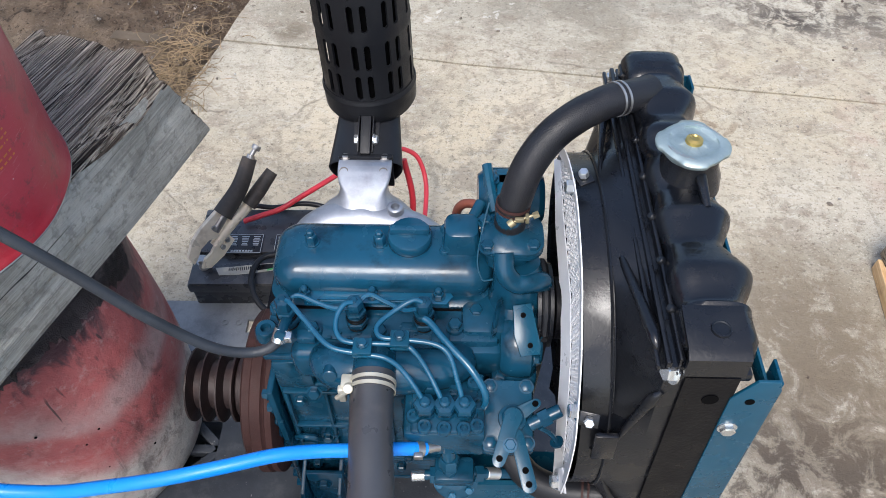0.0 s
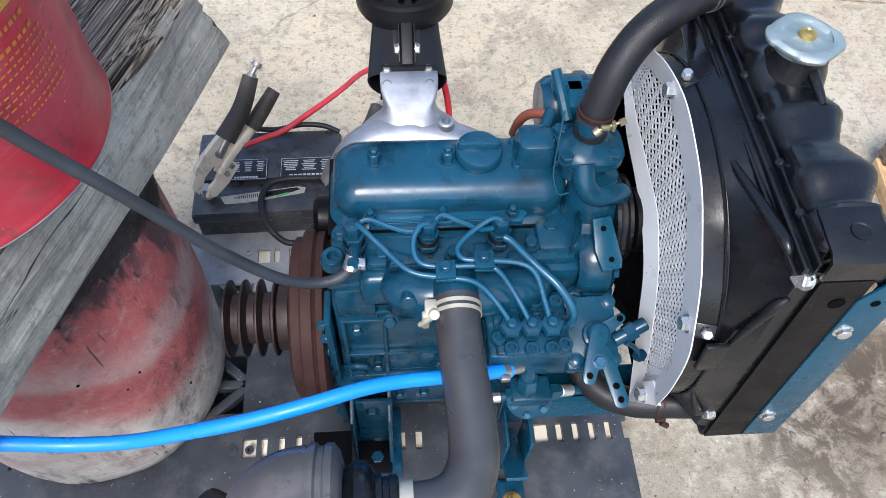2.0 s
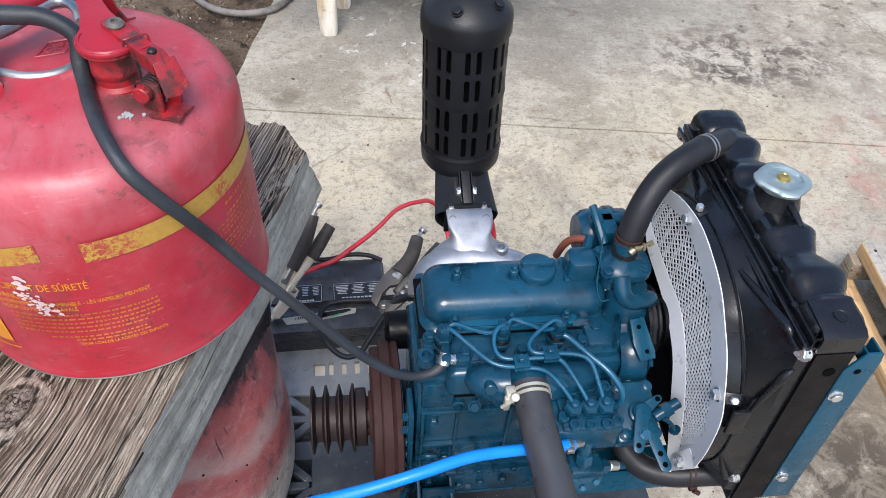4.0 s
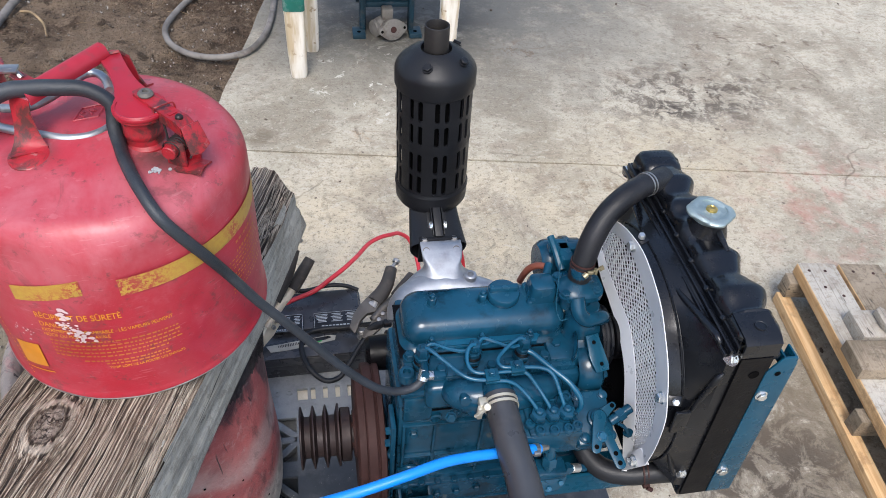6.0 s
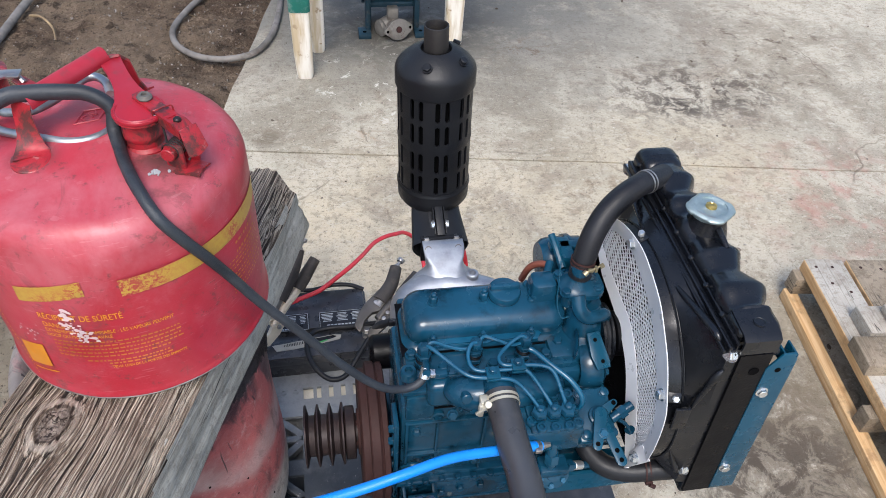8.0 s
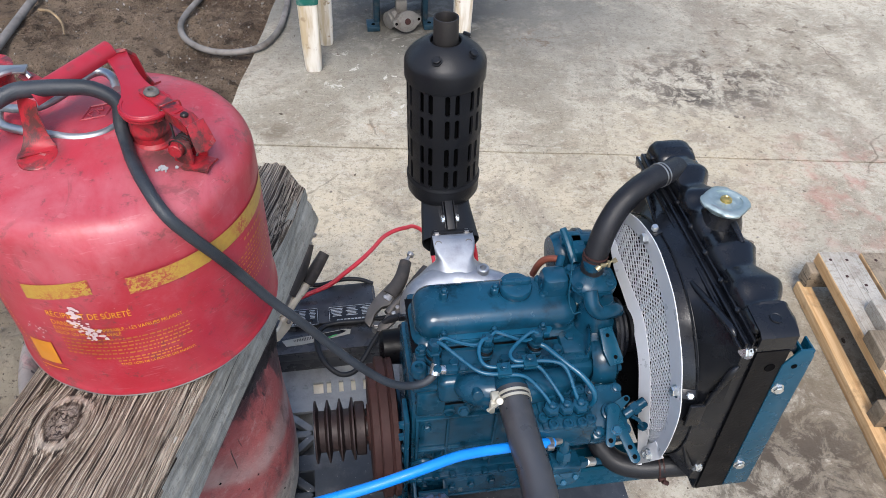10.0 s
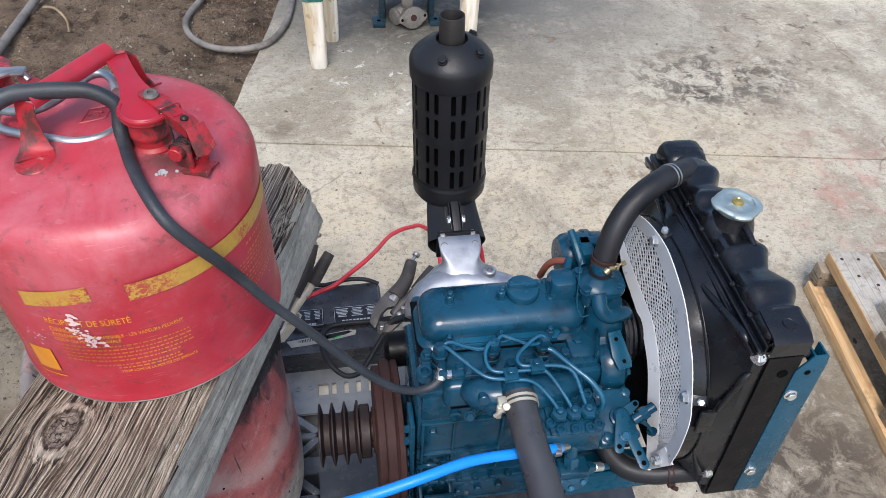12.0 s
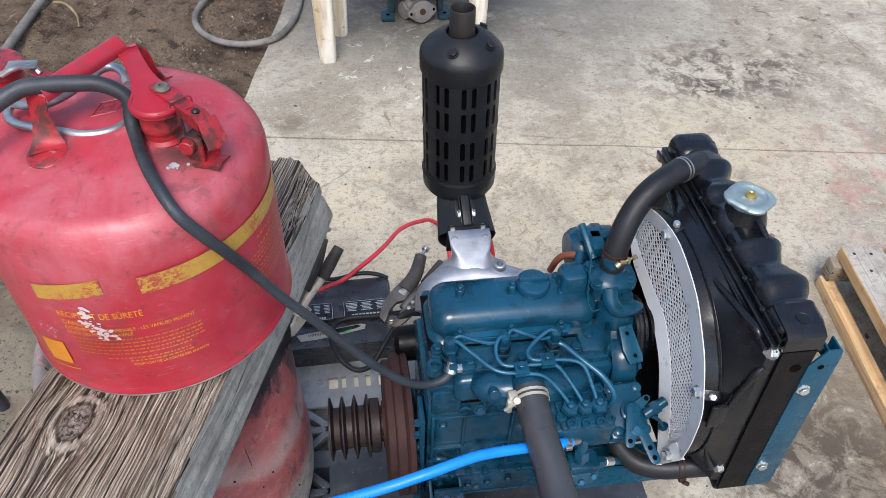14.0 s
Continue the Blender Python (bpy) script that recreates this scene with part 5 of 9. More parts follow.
    part("wire_clip", tube(bm_new(), clip, 0.0011, 8, 4), RED_GRIME, t, "bent red wire clip")
    bm = lathe(bm_new(), [(0.0042, 0), (0.004, 0.003), (0.0025, 0.0045), (0, 0.0045)], along(lb + Vector((-0.008, 0.008, 0.002)), (0.1, 0, 1)), 14)
    part("end_rivet", bm, RUST_DARK, t)
    bm = bm_new()
    for i in range(6):
        c = Vector((-0.4215 + 0.0018 * i, 0.5835 + 0.0030 * i, 1.021))
        lathe(bm, [(0.0085, -0.0010), (0.0098, 0), (0.0085, 0.0010)], along(c, (0.36, 0.93, 0)), 16)
    part("coil_spring", bm, RUST_DARK, t, "dark steel spring")
    bm = tube(bm_new(), [(-0.430, 0.606, 1.054), (-0.426, 0.598, 1.036), (-0.424, 0.590, 1.022)], 0.0013, 6, 5)
    tube(bm, [(-0.396, 0.586, 1.050), (-0.394, 0.578, 1.040), (-0.402, 0.570, 1.020)], 0.0013, 6, 5)
    part("spring_wire", bm, RUST_DARK, t)
    # filler lid with its catch at the far side
    bm = lathe(bm_new(), [(0.0, 0), (0.026, 0), (0.026, 0.020), (0.029, 0.022), (0.030, 0.030), (0.0, 0.032)], Matrix.Translation((-0.640, 0.735, 1.0)), 24)
    part("filler_lid", bm, RED_GRIME, t)
    bm = tube(bm_new(), [(-0.625, 0.710, 1.030), (-0.612, 0.712, 1.036), (-0.598, 0.722, 1.033), (-0.588, 0.716, 1.026)], 0.0035, 8, 5)
    box(bm, (-0.606, 0.722, 1.034), (0.030, 0.016, 0.003), Matrix.Identity(4), 0.001)
    part("filler_catch", bm, STEEL, t)
    bm = bm_new()
    prism(bm, [(-0.010, -0.008), (0.012, -0.012), (0.016, 0.010), (-0.008, 0.010)], 0.002, Matrix.Translation((-0.590, 0.716, 1.026)) @ Matrix.Rotation(radians(40), 4, "Y"), 0.0005)
    part("catch_plate", bm, RED_GRIME, t)


make_can()


# ================= the diesel engine =================
ENGINE = thing("diesel_engine", (-0.04, 0.66, 0.12), "dark blue three-cylinder diesel engine on the black pallet", "engine")
CRANK_Y, CRANK_Z = 0.666, 0.327


def rounded_stack(bm, cx, cy, layers, n=5):
    """Rounded boxes stacked along z: (z, width, depth, corner radius, shift in x, shift in y)."""
    return loft(bm, [[(x, y, z) for x, y in rounded(w, d, r, n, cx + sx, cy + sy)] for z, w, d, r, sx, sy in layers])


def make_block():
    bm = bm_new()
    box(bm, (-0.040, 0.672, 0.405), (0.272, 0.170, 0.205), bevel=0.008)
    part("cylinder_block", bm, BLUE, ENGINE)
    # casting frames, ledges, plugs and studs on the near side of the block
    bm = bm_new()
    for x in (-0.166, -0.1155, -0.036):
        box(bm, (x, 0.5845, 0.384), (0.0055, 0.009, 0.168), bevel=0.002)
    for z in (0.466, 0.372, 0.303):
        box(bm, (-0.101, 0.5845, z), (0.136, 0.009, 0.0055), bevel=0.002)
    part("cast_frame", bm, BLUE, ENGINE)
    part("cast_ledge", box(bm_new(), (-0.098, 0.583, 0.556), (0.156, 0.012, 0.010), bevel=0.003), BLUE, ENGINE)
    part("cast_pad", box(bm_new(), (-0.147, 0.582, 0.515), (0.046, 0.010, 0.062), bevel=0.005), BLUE, ENGINE)
    for x, z in ((-0.117, 0.482), (-0.155, 0.310)):
        bm = lathe(bm_new(), [(0.011, 0), (0.011, 0.007), (0.009, 0.0085), (0.0075, 0.0085), (0.0065, 0.004), (0, 0.004)], along((x, 0.588, z), (0, -1, 0)), 24)
        part("core_plug", bm, BLUE, ENGINE)
    for i in range(9):
        bm = lathe(bm_new(), [(0.0036, 0), (0.0034, 0.004), (0.0022, 0.005), (0.0018, 0.0035), (0, 0.0035)], along((-0.091 + 0.012 * (i % 3), 0.588, 0.509 - 0.0115 * (i // 3)), (0, -1, 0.1)), 12)
        part("cast_stud", bm, BLUE, ENGINE)
    part("oil_pipe", tube(bm_new(), [(-0.170, 0.582, 0.335), (-0.158, 0.577, 0.348), (-0.145, 0.577, 0.346), (-0.139, 0.580, 0.332)], 0.0045, 8, 5), BLUE, ENGINE)
    for x, z in ((-0.065, 0.250), (-0.028, 0.254), (-0.100, 0.246), (-0.150, 0.262), (-0.150, 0.440), (-0.045, 0.33), (-0.128, 0.33)):
        part("block_bolt", hexbolt(bm_new(), (x, 0.577 if z < 0.3 else 0.586, z), (0, -1, 0.15), 0.0058, 0.008), BLUE, ENGINE)
    bm = bm_new()
    box(bm, (-0.045, 0.672, 0.255), (0.262, 0.190, 0.10), bevel=0.012)
    box(bm, (-0.045, 0.672, 0.292), (0.275, 0.205, 0.012), bevel=0.003)
    part("crankcase", bm, BLUE, ENGINE)
    bm = rounded_stack(bm_new(), -0.035, 0.672, [(0.150, 0.20, 0.12, 0.03, 0, 0), (0.16, 0.225, 0.145, 0.03, 0, 0), (0.196, 0.235, 0.16, 0.025, 0, 0), (0.200, 0.258, 0.185, 0.015, 0, 0), (0.207, 0.258, 0.185, 0.015, 0, 0)])
    pan = part("oil_pan", bm, BLUE, ENGINE)
    for i in range(9):
        bm = bm_new()
        hexbolt(bm, (-0.150 + 0.027 * i, 0.586, 0.207), (0, 0, 1), 0.0045, 0.004)
        part("pan_bolt", bm, BLUE, pan)
    for i in range(6):
        bm = bm_new()
        hexbolt(bm, (-0.160 + 0.029 * i, 0.571, 0.298), (0, 0, 1), 0.005, 0.005)
        part("crankcase_bolt", bm, BLUE, ENGINE)
    # rear plate that carries the flywheel side
    bm = box(bm_new(), (-0.1835, 0.598, 0.306), (0.009, 0.048, 0.338), bevel=0.003)
    plate = part("rear_plate", bm, BLUE, ENGINE)
    for i in range(9):
        bm = bm_new()
        z = 0.458 - 0.036 * i
        hexbolt(bm, (-0.188, 0.583, z), (-1, 0, 0), 0.0058, 0.008)
        part("plate_bolt", bm, BLUE, plate)
    # cylinder head
    bm = bm_new()
    box(bm, (-0.036, 0.663, 0.548), (0.266, 0.162, 0.088), bevel=0.008)
    box(bm, (0.080, 0.632, 0.575), (0.055, 0.085, 0.05), bevel=0.010)
    box(bm, (0.066, 0.590, 0.552), (0.075, 0.035, 0.060), bevel=0.010)
    head = part("cylinder_head", bm, BLUE, ENGINE)
    for x, y in ((-0.158, 0.622), (0.070, 0.620), (-0.038, 0.590), (-0.114, 0.592), (0.046, 0.600)):
        bm = bm_new()
        lathe(bm, [(0.011, 0), (0.010, 0.006), (0, 0.006)], Matrix.Translation((x, y, 0.589)), 18)
        hexbolt(bm, (x, y, 0.595), (0, 0, 1), 0.0068, 0.009)
        part("head_bolt", bm, BLUE, head)
    bm = lathe(bm_new(), [(0.014, 0), (0.0125, 0.012), (0.0105, 0.014), (0.006, 0.014), (0.005, 0.006), (0, 0.006)], Matrix.Translation((-0.166, 0.590, 0.588)), 20)
    part("stud_boss", bm, BLUE, head)
    for x, y, z in ((-0.12, 0.583, 0.60), (0.03, 0.583, 0.598), (-0.005, 0.60, 0.592)):
        part("cast_pad", box(bm_new(), (x, y, z - 0.004), (0.022, 0.014, 0.012), bevel=0.003), BLUE, head)
    bm = bm_new()
    for i in range(8):
        box(bm, (-0.095 + 0.011 * i + 0.02 * (i > 3), 0.585 + 0.006 * (i % 2), 0.592), (0.005, 0.0035, 0.003), bevel=0.0008)
    tagged(part("cast_mark", bm, BLUE, head), kind="stuff")
    # black strips put in for the shade between block, head and cover
    part("head_gap_shade", box(bm_new(), (-0.036, 0.663, 0.5055), (0.2672, 0.1632, 0.0016)), BLACK_SHEET, ENGINE, "thin black strip for the shade under the head")
    part("cover_gap_shade", box(bm_new(), (-0.038, 0.676, 0.5915), (0.268, 0.106, 0.0014)), BLACK_SHEET, ENGINE, "thin black strip for the shade under the cover")
    # lifting eye at the front end
    bm = lathe(bm_new(), [(0.0195, -0.003), (0.0245, 0), (0.0195, 0.003), (0.0145, 0), (0.0195, -0.003)], along((0.094, 0.607, 0.605), (1, -0.25, 0)), 24)
    part("lifting_eye", bm, BLUE, head)
    part("eye_base", box(bm_new(), (0.094, 0.614, 0.585), (0.006, 0.03, 0.02), bevel=0.002), BLUE, head)


make_block()


def make_valve_cover():
    layers = [(0.590, 0.262, 0.098, 0.026, 0, 0), (0.596, 0.264, 0.100, 0.027, 0, 0), (0.599, 0.256, 0.090, 0.026, 0, 0), (0.604, 0.250, 0.084, 0.026, 0, 0), (0.612, 0.253, 0.087, 0.027, 0, 0)]
    for i in range(12):
        a = radians(90 * i / 11)
        inset = 0.030 * (1 - math.cos(a)) ** 1.15
        layers.append((0.619 + 0.028 * math.sin(a), 0.2545 - 2 * inset, 0.0885 - 2 * inset, max(0.006, 0.028 - 0.7 * inset), 0, 0.0015 * i / 11))
    bm = rounded_stack(bm_new(), -0.038, 0.676, layers, 8)
    cover = part("valve_cover", bm, BLUE, ENGINE, "smooth blue rocker cover", smooth=50)
    # scalloped front rail along the cover's foot
    bm = bm_new()
    prism(bm, [(-0.128, -0.004), (-0.118, -0.009), (-0.108, -0.004), (-0.066, -0.004), (-0.058, -0.009), (-0.040, -0.009), (-0.032, -0.004), (0.010, -0.004), (0.018, -0.009), (0.036, -0.009), (0.044, 0.002), (0.040, 0.008), (-0.132, 0.008)], 0.0035, Matrix.Translation((0, 0.6265, 0.6110)), 0.0008)
    box(bm, (-0.044, 0.6225, 0.605), (0.166, 0.0022, 0.009), Matrix.Identity(4), 0.0008)
    # lighter pipe blue paints the reflection on the rail's top face
    part("cover_rail", bm, PIPE_BLUE, cover)
    for x in (-0.125, -0.048, 0.027):
        bm = hexbolt(bm_new(), (x, 0.6280, 0.6145), (0, 0, 1), 0.0056, 0.007)
        lathe(bm, [(0.0042, 0.007), (0.0042, 0.012), (0.0025, 0.014), (0, 0.014)], Matrix.Translation((x, 0.6280, 0.6145)), 12)
        part("rail_nut", bm, BLUE, cover)
    for x in (-0.119, -0.041, 0.037):
        bm = bm_new()
        m = Matrix.Translation((x, 0.677, 0.6455))
        lathe(bm, [(0.0105, 0), (0.0105, 0.0015), (0.0085, 0.002), (0.0085, 0.0035), (0, 0.0035)], m, 20)
        lathe(bm, [(0.0072, 0.003), (0.0072, 0.0145), (0.006, 0.0165), (0.0048, 0.017), (0.0046, 0.022), (0.003, 0.0235), (0, 0.0238)], m, 6)
        part("cover_nut", bm, BLUE, cover)
    # oil filler cap with its grip bar
    bm = bm_new()
    m = Matrix.Translation((-0.007, 0.683, 0.645))
    lathe(bm, [(0.024, 0), (0.0255, 0.002), (0.0255, 0.012), (0.024, 0.0145), (0.020, 0.016), (0, 0.016)], m, 30)
    cap = part("oil_cap", bm, BLUE, cover)
    bm = box(bm_new(), (0, 0.001, 0.019), (0.046, 0.010, 0.012), m, 0.003)
    part("grip_bar", bm, BLUE, cap)
    # breather box and its brown hose
    bm = bm_new()
    rounded_stack(bm, 0.052, 0.682, [(0.644, 0.042, 0.040, 0.008, 0, 0), (0.668, 0.040, 0.038, 0.008, 0, 0), (0.676, 0.036, 0.034, 0.009, 0, 0), (0.679, 0.028, 0.026, 0.009, 0, 0)])
    for x, y in ((0.033, 0.667), (0.077, 0.672), (0.033, 0.70)):
        lathe(bm, [(0.006, 0.0), (0.006, 0.006), (0.0045, 0.008), (0, 0.008)], Matrix.Translation((x, y, 0.644)), 12)
    cyl(bm, (0.060, 0.694, 0.662), (0.074, 0.722, 0.670), 0.0066)
    part("breather", bm, BLUE, cover)
    bm = tube(bm_new(), [(0.072, 0.722, 0.664), (0.063, 0.730, 0.660), (0.053, 0.738, 0.649), (0.047, 0.744, 0.632), (0.045, 0.755, 0.60)], 0.0056, 12)
    part("breather_hose", bm, BROWN_HOSE, ENGINE, "reddish brown breather hose")


make_valve_cover()


def make_injection():
    pipes = (
        [(-0.142, 0.604, 0.636), (-0.134, 0.598, 0.640), (-0.114, 0.577, 0.636), (-0.086, 0.549, 0.632), (-0.053, 0.542, 0.630), (-0.026, 0.538, 0.628), (-0.008, 0.530, 0.616), (0.010, 0.512, 0.598), (0.015, 0.506, 0.585)],
        [(-0.066, 0.600, 0.640), (-0.074, 0.596, 0.642), (-0.081, 0.584, 0.638), (-0.081, 0.568, 0.633), (-0.072, 0.557, 0.631), (-0.050, 0.554, 0.631), (-0.013, 0.553, 0.631), (0.001, 0.548, 0.630), (0.016, 0.535, 0.614), (0.031, 0.513, 0.596), (0.036, 0.506, 0.585)],
        [(0.010, 0.602, 0.640), (0.000, 0.602, 0.643), (-0.021, 0.590, 0.638), (-0.037, 0.573, 0.636), (-0.033, 0.560, 0.635), (-0.013, 0.557, 0.635), (0.022, 0.554, 0.633), (0.040, 0.545, 0.626), (0.050, 0.524, 0.604), (0.057, 0.507, 0.585)],
    )
    for p in pipes:
        part("injection_pipe", tube(bm_new(), p, 0.0030, 10, 6), PIPE_BLUE, ENGINE)
    part("return_pipe", tube(bm_new(), [(0.012, 0.586, 0.632), (0.020, 0.580, 0.631), (0.039, 0.557, 0.627), (0.061, 0.535, 0.620), (0.076, 0.518, 0.606), (0.080, 0.512, 0.590), (0.078, 0.513, 0.572)], 0.0042, 10, 6), PIPE_BLUE, ENGINE)
    part("leak_pipe", tube(bm_new(), [(-0.142, 0.606, 0.628), (-0.128, 0.612, 0.634), (-0.105, 0.606, 0.628), (-0.085, 0.600, 0.627), (-0.068, 0.602, 0.628)], 0.0028, 8, 6), PIPE_BLUE, ENGINE)
    part("leak_pipe", tube(bm_new(), [(-0.062, 0.604, 0.630), (-0.050, 0.614, 0.635), (-0.030, 0.608, 0.630), (-0.010, 0.600, 0.627), (0.008, 0.602, 0.628)], 0.0028, 8, 6), PIPE_BLUE, ENGINE)
    for x in (-0.143, -0.065, 0.011):
        bm = bm_new()
        m = along((x, 0.604, 0.586), (0.0, -0.02, 1))
        lathe(bm, [(0.0145, 0), (0.0145, 0.004), (0.0105, 0.005), (0.0105, 0.012)], m, 20)
        lathe(bm, [(0.0125, 0.0105), (0.0135, 0.012), (0.0135, 0.018), (0.0122, 0.0195), (0.0098, 0.0195)], m, 6)
        for i in range(4):
            h = 0.0195 + 0.0022 * i
            lathe(bm, [(0.0092, h), (0.0102, h + 0.0011), (0.0092, h + 0.0022)], m, 20)
        lathe(bm, [(0.0108, 0.0282), (0.0122, 0.0295), (0.0122, 0.0345), (0.0110, 0.036), (0.0085, 0.036), (0.0080, 0.039)], m, 6)
        lathe(bm, [(0.0092, 0.039), (0.0102, 0.040), (0.0102, 0.050), (0.0090, 0.0525), (0.0048, 0.054), (0.0036, 0.0555), (0, 0.0555)], m, 6)
        inj = part("injector", bm, BLUE, ENGINE, smooth=30)
        # near-black rings for the dark coils between the injector's nuts
        dark_ring = bm_new()
        for h in (0.0052, 0.0205, 0.0245):
            lathe(dark_ring, [(0.0108, h), (0.0116, h + 0.0008), (0.0116, h + 0.0020), (0.0108, h + 0.0028)], m, 20)
        part("dark_ring", dark_ring, BLACK_SHEET, inj, "black rings for the dark coils")
    for c, w in (((-0.051, 0.548, 0.634), 0.020), ((-0.012, 0.557, 0.636), 0.020)):
        bm = box(bm_new(), c, (w, 0.020, 0.005), bevel=0.001)
        box(bm, (c[0], c[1], c[2] - 0.006), (w, 0.020, 0.004), bevel=0.001)
        b = part("pipe_bracket", bm, BLUE_SHEET, ENGINE)
        part("bracket_screw", hexbolt(bm_new(), (c[0], c[1] + 0.002, c[2] + 0.003), (0, 0, 1), 0.0048, 0.0045), BLUE, b)
    # intake manifold with its round-bellied runner and inlet neck
    bm = bm_new()
    box(bm, (-0.045, 0.578, 0.560), (0.19, 0.03, 0.055), bevel=0.012, seg=3)
    tube(bm, [(-0.108, 0.578, 0.572), (-0.092, 0.560, 0.578), (-0.06, 0.550, 0.580), (0.0, 0.552, 0.578), (0.045, 0.560, 0.575), (0.055, 0.58, 0.57)], [0.014, 0.024, 0.028, 0.026, 0.022, 0.016], 18, 6)
    tube(bm, [(-0.040, 0.560, 0.590), (-0.040, 0.540, 0.602), (-0.040, 0.520, 0.604)], [0.026, 0.0235, 0.0225], 20, 5)
    for x, z in ((-0.075, 0.562), (0.02, 0.565), (-0.088, 0.590)):
        cyl(bm, (x, 0.555, z), (x, 0.532, z + 0.006), 0.0085, bevel=0.001)
    part("intake_manifold", bm, BLUE, ENGINE)
    for x, z in ((-0.075, 0.568), (0.02, 0.571), (-0.108, 0.560), (0.046, 0.560)):
        bm = bm_new()
        hexbolt(bm, (x, 0.530, z + 0.006), (0, -1, 0.5), 0.006, 0.007)
        part("manifold_bolt", bm, BLUE, ENGINE)
    # injection pump
    bm = bm_new()
    box(bm, (0.036, 0.520, 0.540), (0.088, 0.076, 0.052), bevel=0.004)
    box(bm, (0.036, 0.514, 0.567), (0.072, 0.062, 0.008), bevel=0.003)
    box(bm, (0.036, 0.545, 0.505), (0.095, 0.090, 0.06), bevel=0.008)
    pump = part("injection_pump", bm, BLUE, ENGINE)
    for x in (0.0155, 0.0365, 0.0575):
        bm = bm_new()
        m = along((x, 0.508, 0.568), (0, -0.05, 1))
        lathe(bm, [(0.0125, 0), (0.0125, 0.006), (0.0115, 0.0075), (0.0115, 0.010)], m, 18)
        lathe(bm, [(0.0118, 0.0085), (0.0130, 0.010), (0.0130, 0.020), (0.0115, 0.0225), (0.0062, 0.0235)], m, 6)
        lathe(bm, [(0.0062, 0.0230), (0.0058, 0.028), (0.0036, 0.030), (0, 0.030)], m, 14)
        part("delivery_nut", bm, BLUE, pump)
    for x, y in ((0.004, 0.540), (0.026, 0.540), (0.047, 0.540), (0.068, 0.540), (0.015, 0.488), (0.036, 0.486), (0.057, 0.486), (0.071, 0.490), (0.003, 0.500), (0.073, 0.515)):
        bm = bm_new()
        lathe(bm, [(0.0080, 0), (0.0080, 0.0055), (0.0070, 0.0068), (0.0042, 0.0068), (0.0036, 0.003), (0, 0.003)], Matrix.Translation((x, y, 0.570)), 16)
        part("pump_screw", bm, BLUE, pump)
    # governor cover with the speed and stop levers
    bm = bm_new()
    gm = Matrix.Translation((0.106, 0.515, 0.545)) @ Matrix.Rotation(radians(18), 4, "X")
    box(bm, (0, 0, -0.012), (0.058, 0.080, 0.040), gm, 0.006)
    prism(bm, rounded(0.052, 0.076, 0.010), 0.006, gm @ Matrix.Translation((0, 0, 0.008)), 0.001)
    lathe(bm, [(0.016, 0.012), (0.015, 0.019), (0.012, 0.020), (0.012, 0.026), (0.010, 0.028), (0, 0.028)], gm @ Matrix.Translation((0.004, -0.004, 0)), 24)
    gov = part("governor_cover", bm, BLUE, ENGINE)
    for x, y in ((-0.020, 0.031), (0.020, 0.031), (-0.020, -0.030), (0.020, -0.03)):
        bm = bm_new()
        hexbolt(bm, gm @ Vector((x, y, 0.014)), gm.to_3x3() @ Vector((0, 0, 1)), 0.0058, 0.005)
        part("cover_bolt", bm, BLUE, gov)

    def lever(a, b, r0, r1, z, holes):
        bm = bm_new()
        a, b = Vector(a), Vector(b)
        d = b - a
        ang = math.atan2(d.y, d.x)
        out = []
        for i in range(9):
            t = ang + math.pi / 2 + math.pi * i / 8
            out.append((a.x + r0 * math.cos(t), a.y + r0 * math.sin(t)))
        for i in range(9):
            t = ang - math.pi / 2 + math.pi * i / 8
            out.append((b.x + r1 * math.cos(t), b.y + r1 * math.sin(t)))
        prism(bm, out, 0.003, gm @ Matrix.Translation((0, 0, z)), 0.0005)
        ob = part("lever", bm, BLUE_SHEET, gov, "flat blue control lever with holes")
        hb = bm_new()
        for f in holes:
            p = a + d * f
            lathe(hb, [(0.0035, 0), (0.0035, 0.0005), (0, 0.0005)], gm @ Matrix.Translation((p.x, p.y, z + 0.0031)), 14)
        part("lever_hole", hb, HOLE_BLACK, ob)
        return ob

    lever((0.004, -0.004), (-0.012, -0.050), 0.0095, 0.0070, 0.0265, (0.95,))
    lever((0.008, -0.024), (0.020, -0.074), 0.0075, 0.0080, 0.0225, (0.70, 0.98))
    lever((0.004, -0.004), (0.030, 0.012), 0.009, 0.005, 0.020, (0.95,))
    bm = bm_new()
    hexbolt(bm, gm @ Vector((0.0, -0.034, 0.030)), gm.to_3x3() @ Vector((0, 0, 1)), 0.0055, 0.006)
    part("lever_bolt", bm, PIPE_BLUE, gov)
    bm = bm_new()
    cyl(bm, (0.128, 0.500, 0.556), (0.162, 0.512, 0.570), 0.0075, bevel=0.001)
    cyl(bm, (0.140, 0.504, 0.561), (0.150, 0.508, 0.565), 0.010, seg=6)
    tube(bm, [(0.140, 0.498, 0.555), (0.152, 0.496, 0.545), (0.160, 0.492, 0.533)], 0.003, 8)
    hexbolt(bm, (0.160, 0.492, 0.534), (0.3, -0.2, -0.6), 0.0055, 0.006)
    part("stop_screw", bm, BLUE, gov)
    # feed pump below, with its fittings
    bm = bm_new()
    fm = along((0.050, 0.492, 0.440), (0, -0.75, 0.66))
    lathe(bm, [(0.022, -0.012), (0.0265, -0.004), (0.0275, 0.003), (0.0275, 0.0075), (0.0262, 0.0085), (0.0275, 0.0095), (0.0275, 0.014), (0.0235, 0.0165), (0.0130, 0.0175), (0.0115, 0.021), (0, 0.021)], fm, 30)
